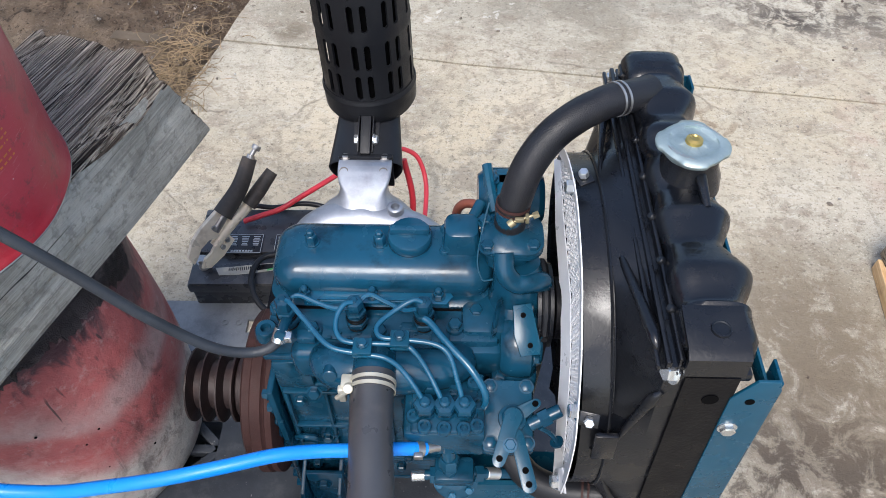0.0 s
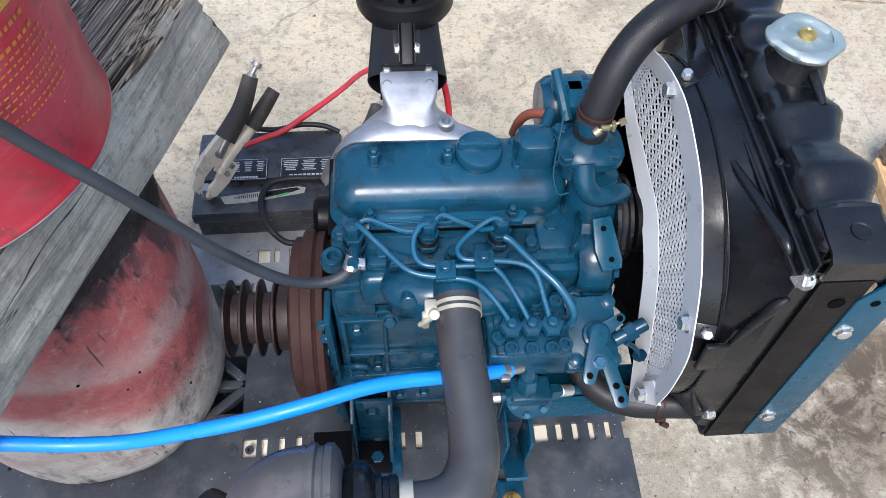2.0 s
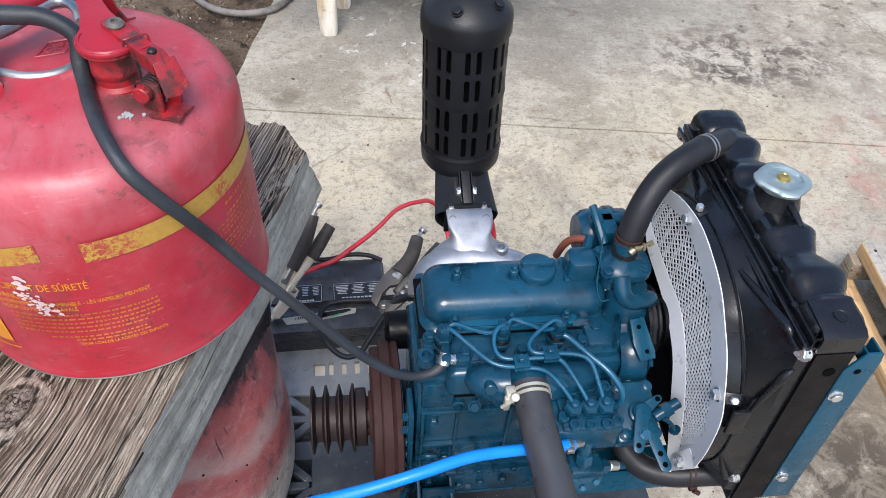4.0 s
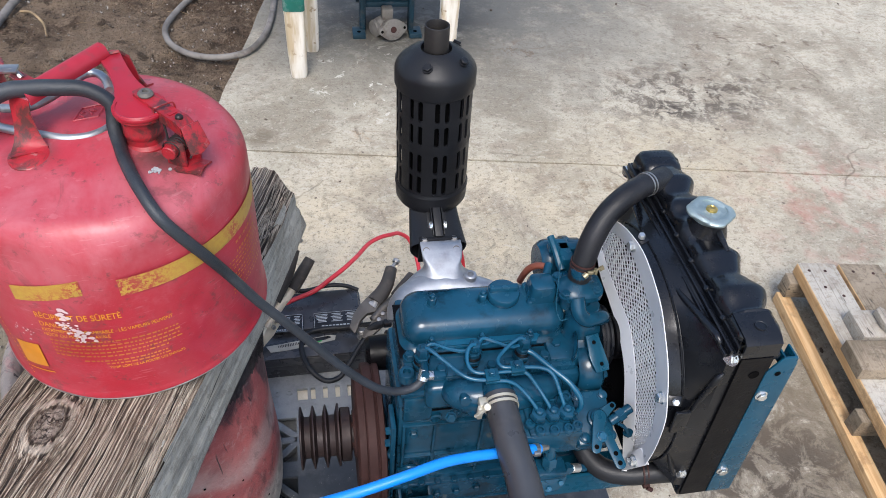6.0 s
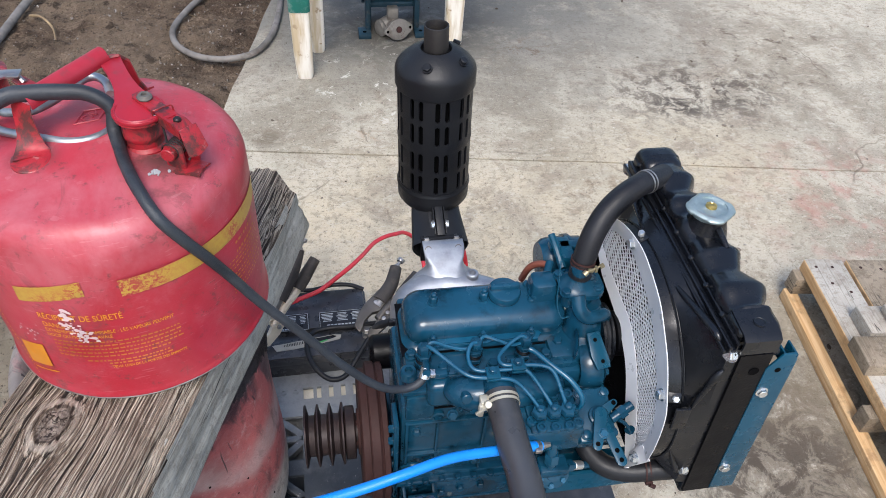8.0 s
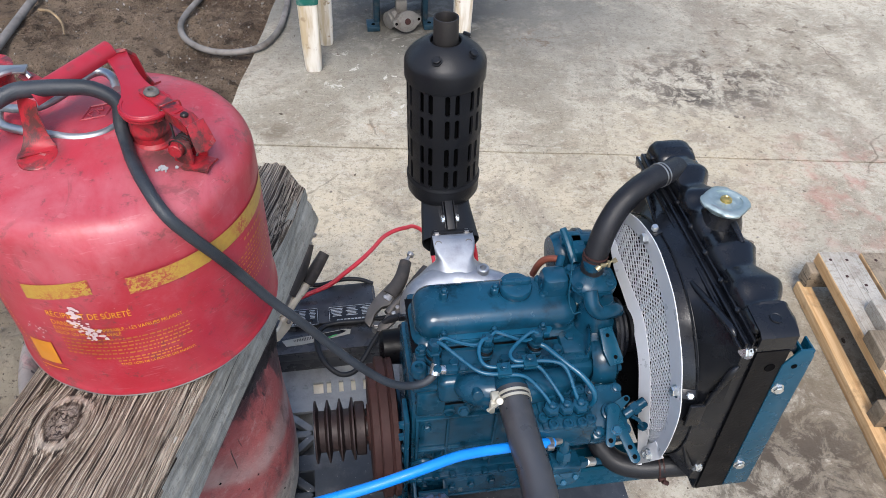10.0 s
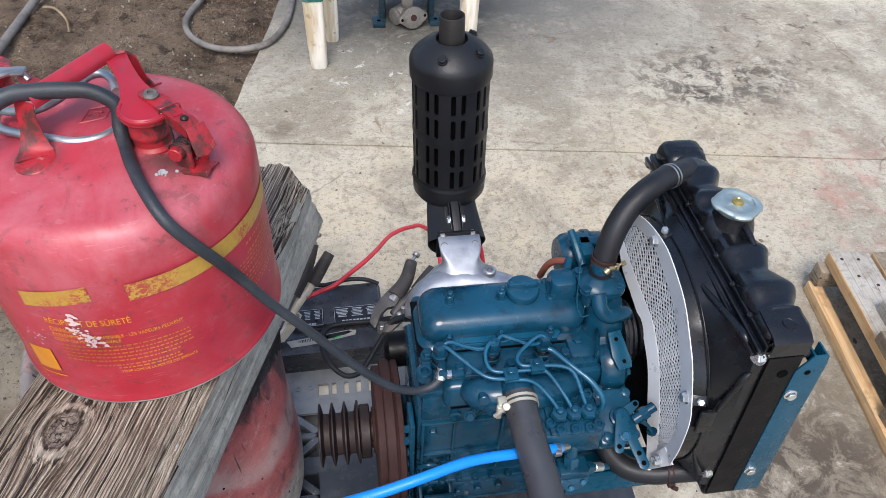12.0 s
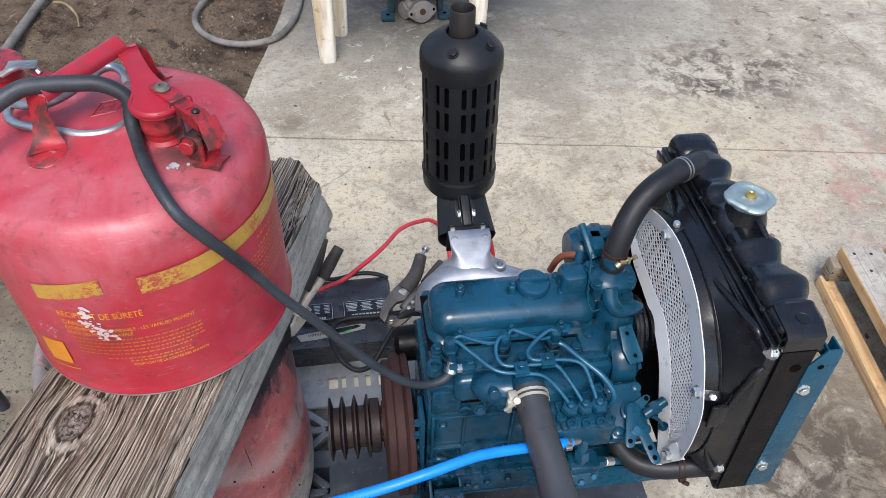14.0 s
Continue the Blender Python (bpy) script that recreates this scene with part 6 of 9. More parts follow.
    box(bm, (0.047, 0.545, 0.455), (0.05, 0.05, 0.035), bevel=0.006)
    cyl(bm, (0.043, 0.480, 0.470), (0.040, 0.492, 0.532), 0.0085, bevel=0.001)
    lathe(bm, [(0.0120, 0), (0.0120, 0.016), (0.0105, 0.018), (0, 0.018)], along((0.0425, 0.482, 0.484), (-0.04, 0.18, 1)), 6)
    lathe(bm, [(0.0110, 0), (0.0110, 0.010), (0, 0.012)], along((0.0405, 0.490, 0.520), (-0.04, 0.18, 1)), 6)
    box(bm, (0.048, 0.484, 0.464), (0.046, 0.030, 0.020), bevel=0.004)
    cyl(bm, (0.004, 0.479, 0.463), (0.040, 0.481, 0.463), 0.006)
    cyl(bm, (0.020, 0.480, 0.463), (0.030, 0.480, 0.463), 0.0105, seg=6)
    cyl(bm, (0.060, 0.482, 0.463), (0.136, 0.500, 0.424), 0.0066)
    cyl(bm, (0.070, 0.4844, 0.458), (0.080, 0.4868, 0.453), 0.0105, seg=6)
    feed = part("feed_pump", bm, BLUE, ENGINE)
    for i in range(6):
        bm = bm_new()
        a = radians(20 + 60 * i)
        q = fm @ Vector((0.0205 * math.cos(a), 0.0205 * math.sin(a), 0.0150))
        hexbolt(bm, q, fm.to_3x3() @ Vector((0, 0, 1)), 0.0042, 0.005)
        part("pump_bolt", bm, PIPE_BLUE, feed)
    bm = cyl(bm_new(), (-0.002, 0.4785, 0.463), (0.014, 0.4795, 0.463), 0.0068, bevel=0.001)
    part("fitting", bm, ZINC, feed, "bright plated fitting")
    bm = cyl(bm_new(), (0.086, 0.4882, 0.4497), (0.102, 0.4920, 0.4415), 0.0074, bevel=0.001)
    part("fitting", bm, ZINC, feed, "bright plated fitting")
    # nipple for the rubber fuel hose
    bm = cyl(bm_new(), (-0.141, 0.598, 0.612), (-0.143, 0.566, 0.622), 0.0062)
    part("return_nipple", bm, BLUE, ENGINE)
    # dipstick and small wire loop
    part("dipstick", tube(bm_new(), [(-0.012, 0.575, 0.43), (-0.014, 0.566, 0.46), (-0.014, 0.56, 0.49)], 0.0035, 8), PIPE_BLUE, ENGINE)


make_injection()


def make_water_side():
    # water pump, thermostat housing and elbow at the fan end
    bm = bm_new()
    tube(bm, [(0.115, 0.640, 0.50), (0.116, 0.640, 0.56), (0.118, 0.645, 0.61), (0.115, 0.655, 0.645)], [0.042, 0.040, 0.032, 0.026], 22, 6)
    lathe(bm, [(0.045, -0.02), (0.048, -0.012), (0.048, 0.012), (0.030, 0.022), (0, 0.022)], along((0.122, 0.645, 0.575), (1, 0, 0)), 30)
    lathe(bm, [(0.034, -0.030), (0.040, -0.022), (0.0415, -0.010), (0.0415, 0.004), (0.036, 0.010), (0.026, 0.012), (0.024, 0.018), (0, 0.018)], along((0.128, 0.600, 0.562), (1, 0, 0)), 32)
    box(bm, (0.122, 0.585, 0.505), (0.040, 0.060, 0.10), bevel=0.012, seg=3)
    pump = part("water_pump", bm, BLUE, ENGINE)
    for a in (15, 80, 150, 215, 290):
        y, z = 0.600 + 0.035 * math.cos(radians(a)), 0.562 + 0.035 * math.sin(radians(a))
        part("pump_bolt", hexbolt(bm_new(), (0.134, y, z), (1, 0, 0), 0.0058, 0.007), BLUE, pump)
    bm = bm_new()
    rounded_stack(bm, 0.104, 0.672, [(0.640, 0.050, 0.046, 0.014, 0, 0), (0.662, 0.052, 0.048, 0.014, 0, 0), (0.664, 0.070, 0.060, 0.020, 0.004, 0), (0.6675, 0.070, 0.060, 0.020, 0.004, 0), (0.668, 0.066, 0.056, 0.020, 0.004, 0), (0.669, 0.070, 0.060, 0.020, 0.004, 0), (0.674, 0.070, 0.060, 0.020, 0.004, 0), (0.676, 0.058, 0.052, 0.022, 0.002, 0), (0.682, 0.046, 0.044, 0.021, 0, 0), (0.688, 0.037, 0.037, 0.018, 0, 0), (0.694, 0.033, 0.033, 0.016, 0, 0), (0.715, 0.032, 0.032, 0.0155, 0, 0)])
    th = part("thermostat_housing", bm, BLUE, ENGINE)
    for x, y in ((0.078, 0.690), (0.130, 0.654), (0.080, 0.652)):
        bm = bm_new()
        hexbolt(bm, (x, y, 0.673), (0, 0, 1), 0.0065, 0.008)
        part("housing_bolt", bm, BLUE, th)
    part("bypass_pipe", tube(bm_new(), [(0.098, 0.648, 0.672), (0.100, 0.634, 0.655), (0.112, 0.628, 0.642), (0.130, 0.630, 0.640), (0.143, 0.636, 0.634), (0.145, 0.642, 0.615), (0.143, 0.646, 0.598)], 0.0118, 16), BLUE, ENGINE, "bent blue bypass pipe")
    bm = ring_clamp(bm_new(), (0.1445, 0.643, 0.607), (0, 0.2, -1), 0.0122, 0.004)
    part("bypass_clip", bm, PIPE_BLUE, ENGINE)
    # slotted support bracket
    bm = bm_new()
    m = Matrix.Translation((0.121, 0.603, 0.616)) @ Matrix.Rotation(radians(10), 4, "Z") @ Matrix.Rotation(radians(33), 4, "X")
    prism(bm, [(-0.009, -0.045), (0.013, -0.045), (0.015, -0.036), (0.011, 0.012), (-0.010, 0.012), (-0.013, -0.022)], 0.004, m, 0.0006)
    br = part("support_bracket", bm, BLUE_SHEET, ENGINE)
    for x, y in ((0.0, 0.0), (0.003, -0.034)):
        bm = bm_new()
        lathe(bm, [(0.0031, 0), (0.0031, 0.0006), (0, 0.0006)], m @ Matrix.Translation((x, y, 0.0041)), 14)
        part("bracket_hole", bm, HOLE_BLACK, br)
    part("pump_bolt", hexbolt(bm_new(), (0.138, 0.606, 0.590), (0.8, -0.6, 0), 0.0075, 0.010), BLUE, ENGINE)
    part("pump_bolt", hexbolt(bm_new(), (0.128, 0.585, 0.530), (0.8, -0.6, 0), 0.0075, 0.012), BLUE, ENGINE)
    part("blanking_plug", cyl(bm_new(), (0.095, 0.570, 0.535), (0.120, 0.560, 0.535), 0.011, bevel=0.001), BLUE, ENGINE)
    # gearcase at the fan end
    bm = bm_new()
    box(bm, (0.112, 0.640, 0.400), (0.045, 0.185, 0.26), bevel=0.012, seg=3)
    box(bm, (0.108, 0.560, 0.500), (0.040, 0.05, 0.09), bevel=0.008)
    case = part("gear_case", bm, BLUE, ENGINE)
    for x, y, z in ((0.118, 0.534, 0.535), (0.098, 0.534, 0.472), (0.122, 0.534, 0.470), (0.100, 0.547, 0.420), (0.124, 0.547, 0.380), (0.100, 0.547, 0.345), (0.124, 0.547, 0.310)):
        part("case_bolt", hexbolt(bm_new(), (x, y, z), (0, -1, 0), 0.0058, 0.008), BLUE, case)
    # alternator behind
    bm = bm_new()
    am = along((0.084, 0.767, 0.630), (1, 0.02, 0))
    lathe(bm, [(0, -0.012), (0.030, -0.012), (0.036, -0.004), (0.038, 0.004), (0.038, 0.030), (0.041, 0.031), (0.041, 0.040), (0.037, 0.041), (0.036, 0.060), (0.028, 0.068), (0, 0.070)], am, 30)
    alt = part("alternator", bm, BLUE, ENGINE)
    bm = bm_new()
    box(bm, (0.108, 0.746, 0.682), (0.062, 0.016, 0.008), bevel=0.002)
    box(bm, (0.102, 0.739, 0.668), (0.022, 0.05, 0.036), Matrix.Identity(4), 0.004)
    tube(bm, [(0.080, 0.754, 0.700), (0.084, 0.732, 0.690), (0.090, 0.707, 0.672)], 0.006, 8)
    tube(bm, [(0.082, 0.70, 0.695), (0.074, 0.672, 0.675), (0.070, 0.652, 0.650), (0.076, 0.640, 0.632), (0.088, 0.640, 0.632)], 0.0012, 6)
    part("alternator_bracket", bm, BLUE_SHEET, alt)
    for x in (0.086, 0.130):
        part("alternator_bolt", hexbolt(bm_new(), (x, 0.742, 0.687), (0, 0, 1), 0.006, 0.007), BLUE, alt)
    # fan belt pulley, hub and fan
    bm = bm_new()
    part("belt_pulley", lathe(bm_new(), [(0, -0.004), (0.050, -0.004), (0.050, 0.0), (0.042, 0.005), (0.050, 0.010), (0.050, 0.014), (0, 0.014)], along((0.142, 0.640, 0.585), (1, 0, 0)), 36), BLACK_PAINT, ENGINE)
    lathe(bm, [(0, 0), (0.055, 0), (0.055, 0.004), (0.047, 0.009), (0.055, 0.014), (0.055, 0.018), (0, 0.018)], along((0.137, CRANK_Y, CRANK_Z + 0.02), (1, 0, 0)), 36)
    part("belt_pulley", bm, BLACK_PAINT, ENGINE)
    bm = tube(bm_new(), [(0.147, 0.593, 0.585), (0.147, 0.614, 0.345), (0.147, 0.640, 0.298), (0.147, 0.690, 0.300), (0.147, 0.717, 0.345), (0.147, 0.687, 0.585), (0.147, 0.665, 0.622), (0.147, 0.617, 0.624), (0.147, 0.594, 0.590)], 0.005, 8, 5)
    part("fan_belt", bm, RUBBER, ENGINE)
    bm = lathe(bm_new(), [(0, 0), (0.036, 0), (0.036, 0.02), (0.02, 0.03), (0, 0.03)], along((0.158, 0.625, 0.60), (1, 0, 0)), 24)
    fan = part("fan_hub", bm, BLACK_SHEET, ENGINE)
    for i in range(6):
        bm = bm_new()
        m = Matrix.Translation((0.182, 0.625, 0.60)) @ Matrix.Rotation(radians(60 * i + 15), 4, "X") @ Matrix.Rotation(radians(62), 4, "Y")
        prism(bm, [(-0.018, 0.0), (0.018, 0.0), (0.024, 0.125), (-0.024, 0.125)], 0.003, m @ Matrix.Translation((0, 0.030, -0.0015)), 0.0008)
        part("fan_blade", bm, BLACK_SHEET, fan)


make_water_side()


def make_exhaust():
    # cast aluminium manifold: long runner, saddle-shaped neck, square flange with two stud bosses
    bm = bm_new()
    tube(bm, [(-0.158, 0.738, 0.536), (-0.148, 0.760, 0.550), (-0.122, 0.778, 0.558), (-0.075, 0.785, 0.560), (-0.02, 0.776, 0.557), (0.014, 0.762, 0.550), (0.030, 0.745, 0.540)], [0.020, 0.026, 0.029, 0.030, 0.027, 0.024, 0.018], 26, 6)
    rings = []
    for z, y, w, d, rr in ((0.545, 0.786, 0.150, 0.050, 0.024), (0.562, 0.790, 0.134, 0.056, 0.027), (0.572, 0.794, 0.112, 0.056, 0.027), (0.580, 0.798, 0.086, 0.054, 0.026), (0.588, 0.803, 0.070, 0.050, 0.024), (0.5935, 0.811, 0.0635, 0.046, 0.020), (0.599, 0.8205, 0.0625, 0.042, 0.014), (0.603, 0.827, 0.066, 0.040, 0.009), (0.6066, 0.834, 0.0705, 0.034, 0.007), (0.6108, 0.8395, 0.0715, 0.026, 0.006), (0.6135, 0.843, 0.0700, 0.016, 0.005)):
        rings.append([(x, yy, z) for x, yy in rounded(w, d, rr, 7, -0.0755, y)])
    loft(bm, rings)
    lathe(bm, [(0.0115, -0.02), (0.0105, 0.010), (0.0095, 0.0125), (0.0055, 0.0125), (0.0048, 0.002), (0, 0.002)], Matrix.Translation((-0.033, 0.783, 0.582)), 22)
    for s in (-1, 1):
        # stud bosses that run down the flange's corners
        tube(bm, [(-0.0765 + s * 0.0260, 0.830, 0.6045), (-0.0765 + s * 0.0258, 0.820, 0.596), (-0.0765 + s * 0.0250, 0.811, 0.584)], [0.0072, 0.0066, 0.0035], 14, 5)
    man = part("exhaust_manifold", jitter(bm, 0.0008, 45), ALU, ENGINE, "bare cast aluminium exhaust manifold", smooth=70)
    for s in (-1, 1):
        x = -0.0765 + s * 0.0260
        part("flange_bolt", hexbolt(bm_new(), (x, 0.8540, 0.6115), (0, 0.3, 1), 0.0055, 0.004), STEEL, man)
        sm = along((x, 0.8290, 0.6100), (0, -0.50, 0.87))
        part("flange_stud", lathe(bm_new(), [(0.0062, -0.004), (0.0062, 0.0012), (0.0048, 0.0018), (0.0040, -0.001), (0, -0.001)], sm, 18), OLD_CAST, man)
    part("flange_gasket", box(bm_new(), (-0.0755, 0.8490, 0.6080), (0.070, 0.004, 0.012), bevel=0.0008), RUBBER, man)


make_exhaust()


def make_flywheel():
    m = along((-0.238, CRANK_Y, CRANK_Z), (1, 0, 0))
    bm = lathe(bm_new(), [(0, -0.004), (0.040, -0.004), (0.042, 0), (0.108, 0.0), (0.112, 0.003), (0.112, 0.014), (0.121, 0.015), (0.123, 0.017), (0.123, 0.030), (0.120, 0.032), (0.119, 0.034), (0.122, 0.036), (0.122, 0.044), (0.117, 0.046), (0, 0.046)], m, 80)
    fly = part("flywheel", bm, RUST, ENGINE, "rust-brown bare flywheel")
    for i in range(5):
        bm = bm_new()
        a = radians(72 * i + 20)
        hexbolt(bm, (-0.241, CRANK_Y + 0.027 * math.cos(a), CRANK_Z + 0.027 * math.sin(a)), (-1, 0, 0), 0.006, 0.006, False)
        part("flywheel_bolt", bm, RUST, fly)
    # shaft collar and three-groove belt pulley
    sm = along((-0.334, CRANK_Y, CRANK_Z), (1, 0, 0))
    bm = lathe(bm_new(), [(0, 0.06), (0.022, 0.06), (0.022, 0.068), (0.045, 0.070), (0.047, 0.072), (0.047, 0.086), (0.045, 0.088), (0.030, 0.089), (0.030, 0.102), (0, 0.102)], sm, 40)
    part("shaft_hub", bm, RUST_DARK, ENGINE, "dark rusty shaft collar")
    prof = [(0, 0.0), (0.045, 0.0), (0.0525, 0.0)]
    z = 0.0
    for i in range(3):
        prof += [(0.0545, z + 0.0008), (0.0545, z + 0.0032), (0.036, z + 0.0080), (0.036, z + 0.0175), (0.0545, z + 0.0223)]
        z += 0.0215
    prof += [(0.0545, z + 0.0035), (0.0525, z + 0.0045), (0.036, z + 0.0045), (0, z + 0.0045)]
    part("belt_pulley", lathe(bm_new(), prof, sm, 64), RUST_DARK, ENGINE, "dark worn three-groove belt pulley")


make_flywheel()


def make_feet():
    # left mount: folded channel under the flywheel end
    bm = bm_new()
    for x in (-0.165, -0.112):
        prism(bm, [(0.0, 0.0), (0.075, 0.0), (0.055, 0.13), (0.0, 0.15)], 0.006, Matrix.Translation((x, 0.585, 0.126)) @ Matrix.Rotation(radians(-90), 4, "Z") @ Matrix.Rotation(radians(90), 4, "X"), 0.0008)
    box(bm, (-0.137, 0.555, 0.20), (0.052, 0.006, 0.155), Matrix.Identity(4), 0.001)
    box(bm, (-0.137, 0.545, 0.1235), (0.075, 0.11, 0.007), Matrix.Identity(4), 0.001)
    part("mount_bracket", bm, BLUE, ENGINE)
    part("mount_bolt", hexbolt(bm_new(), (-0.137, 0.520, 0.127), (0, 0, 1), 0.009, 0.009), BLUE, ENGINE)
    part("mount_bolt", hexbolt(bm_new(), (-0.140, 0.552, 0.245), (0, -1, 0), 0.008, 0.008), BLUE, ENGINE)
    # right mount: long strap down to the deck with a bolt through a rusty washer
    bm = bm_new()
    box(bm, (0.060, 0.545, 0.30), (0.036, 0.010, 0.20), Matrix.Identity(4), 0.002)
    m = Matrix.Translation((0.061, 0.500, 0.180)) @ Matrix.Rotation(radians(52), 4, "X")
    box(bm, (0, 0, 0), (0.032, 0.006, 0.125), m, 0.001)
    box(bm, (0.062, 0.440, 0.1345), (0.034, 0.06, 0.006), Matrix.Identity(4), 0.001)
    for s in (-1, 1):
        box(bm, (0.061 + s * 0.0165, 0.505, 0.225), (0.004, 0.05, 0.11), Matrix.Rotation(0, 4, "X"), 0.001)
    box(bm, (0.062, 0.440, 0.1255), (0.04, 0.07, 0.012), Matrix.Identity(4), 0.001)
    part("mount_strap", bm, BLUE, ENGINE)
    bm = lathe(bm_new(), [(0.0165, 0), (0.015, 0.002), (0, 0.002)], Matrix.Translation((0.062, 0.440, 0.1376)), 22)
    part("rust_washer", bm, CORK, ENGINE, "rusty washer")
    bm = hexbolt(bm_new(), (0.062, 0.440, 0.1396), (0, 0, 1), 0.0095, 0.009)
    lathe(bm, [(0.005, 0.008), (0.005, 0.028), (0.004, 0.030), (0, 0.030)], Matrix.Translation((0.062, 0.440, 0.1396)), 14)
    part("mount_stud", bm, BRASS, ENGINE, "yellow plated stud and nut")
    bm = bm_new()
    box(bm, (-0.02, 0.735, 0.1735), (0.26, 0.05, 0.105), Matrix.Identity(4), 0.003)
    part("sump_support", bm, BLUE_SHEET, ENGINE)
    # angle rail that carries the radiator
    bm = prism(bm_new(), [(0.482, 0.430), (0.482, 0.380), (0.545, 0.380), (0.545, 0.386), (0.488, 0.386), (0.488, 0.430)], 0.24, Matrix.Translation((0.050, 0, 0)) @ Matrix.Rotation(radians(90), 4, "Z") @ Matrix.Rotation(radians(90), 4, "X"), 0.001)
    part("side_rail", bm, BLUE_SHEET, ENGINE)
    # far mount
    bm = bm_new()
    box(bm, (0.06, 0.79, 0.19), (0.05, 0.06, 0.14), Matrix.Identity(4), 0.003)
    part("mount_bracket", bm, BLUE, ENGINE)


make_feet()


# ================= radiator =================
RADIATOR = thing("radiator", (0.27, 0.65, 0.45), "glossy black radiator with blue side plate and plated cap", "radiator")


def lean(bm):
    """The radiator's slight lean."""
    for v in bm.verts:
        dz = v.co.z - 0.6
        v.co.x -= 0.042 * dz
        v.co.y += 0.045 * dz
    return bm


RY0, RY1 = 0.435, 0.838


def make_radiator():
    yc, yl = (RY0 + RY1) / 2, RY1 - RY0
    # finned core
    bm = bm_new()
    box(bm, (0.262, yc, 0.605), (0.030, yl - 0.03, 0.30))
    for i in range(48):
        y = RY0 + 0.02 + (yl - 0.04) * i / 47
        box(bm, (0.262, y, 0.605), (0.036, 0.0018, 0.29))
    tagged(part("core", lean(bm), BLACK_SHEET, RADIATOR, "black finned core"), kind="stuff")
    # end channels
    for y, s in ((RY0, 1), (RY1, -1)):
        bm = prism(bm_new(), [(0.240, y + s * 0.018), (0.240, y), (0.285, y), (0.285, y + s * 0.018), (0.282, y + s * 0.018), (0.282, y + s * 0.003), (0.243, y + s * 0.003), (0.243, y + s * 0.018)], 0.325, Matrix.Translation((0, 0, 0.4425)))
        part("side_channel", lean(bm), BLACK_SHEET, RADIATOR)
    for x, z, r, o in ((0.267, 0.735, 0.0072, 0.0002), (0.300, 0.735, 0.0042, 0.0018)):
        bm = lathe(bm_new(), [(r, 0), (r, 0.0006), (0, 0.0006)], along((x, RY0 - o, z), (0, -1, 0)), 16)
        part("channel_hole", lean(bm), HOLE_BLACK, RADIATOR)
    # blue support plate folded round the outer edge
    bm = bm_new()
    m = Matrix.Identity(4)
    prism(bm, [(0.283, 0.445), (0.322, 0.445), (0.322, 0.752), (0.318, 0.765), (0.300, 0.765), (0.283, 0.738)], 0.003, Matrix.Translation((0, RY0 + 0.0015, 0)) @ Matrix.Rotation(radians(90), 4, "X"), 0.0006)
    box(bm, (0.3205, RY0 + 0.012, 0.602), (0.003, 0.024, 0.318), m, 0.0008)
    part("support_plate", lean(bm), BLUE_SHEET, RADIATOR, "blue steel radiator support plate")
    bm = bm_new()
    box(bm, (0.3205, RY1 - 0.012, 0.602), (0.003, 0.024, 0.318), m, 0.0008)
    box(bm, (0.304, RY1 + 0.003, 0.602), (0.036, 0.003, 0.31), m, 0.0008)
    box(bm, (0.3205, yc, 0.452), (0.003, yl, 0.02), m, 0.0008)
    box(bm, (0.3120, yc, 0.742), (0.003, yl, 0.02), m, 0.0008)
    part("support_frame", lean(bm), BLUE_SHEET, RADIATOR)
    for z in (0.690, 0.504):
        bm = hexbolt(bm_new(), (0.292, RY0 - 0.0015, z), (0, -1, 0), 0.0062, 0.006)
        part("plate_bolt", lean(bm), ZINC, RADIATOR, "zinc plated bolt")
    # lower tank
    bm = bm_new()
    box(bm, (0.262, yc, 0.448), (0.050, yl - 0.006, 0.034), m, 0.006)
    part("lower_tank", lean(bm), BLACK_PAINT, RADIATOR)
    # upper tank: a ribbed, rounded moulding
    bm = bm_new()
    n, prof_n = 90, 22
    rings = []
    for i in range(n + 1):
        f = i / n
        y = RY0 + 0.038 + (yl - 0.060) * f
        g = f + 0.018 * math.sin(9 * f + 1)
        wave = math.cos(2 * math.pi * (g * 5.9 + 0.10))
        wave = math.copysign(abs(wave) ** 0.7, wave) + 0.35 * math.sin(2 * math.pi * f * 2.3) + 0.22 * math.cos(2 * math.pi * (g * 17.7 + 0.3)) * (0.4 + 0.6 * math.sin(5 * f) ** 2)
        k = 0.0032 * (wave - 0.1) * (1 if 0.04 < f < 0.97 else 0.0)
        ends = min(1.0, min(f, 1 - f) / 0.03)
        ring = []
        for j in range(prof_n + 1):
            a = math.pi * j / prof_n
            ex = 0.0325 + k * (2.1 if a > math.pi / 2 else 0.55)
            x = 0.266 - ex * math.copysign(abs(math.cos(a)) ** 0.6, math.cos(a)) + 0.003
            z = 0.768 + (0.036 + k) * (math.sin(a) ** 0.62) * (0.75 + 0.25 * ends)
            ring.append((x, y, z))
        rings.append(ring)
    loft(bm, rings)
    part("upper_tank", lean(bm), TANK_BLACK, RADIATOR, "black ribbed upper tank", smooth=70)
    bm = bm_new()
    box(bm, (0.264, yc, 0.765), (0.062, yl - 0.004, 0.010), m, 0.002)
    # crimped tabs along the tank seam
    for i in range(26):
        box(bm, (0.2335, RY0 + 0.03 + (yl - 0.06) * i / 25, 0.768), (0.004, 0.009, 0.010), m, 0.001)
    part("tank_seam", lean(bm), BLACK_PAINT, RADIATOR)
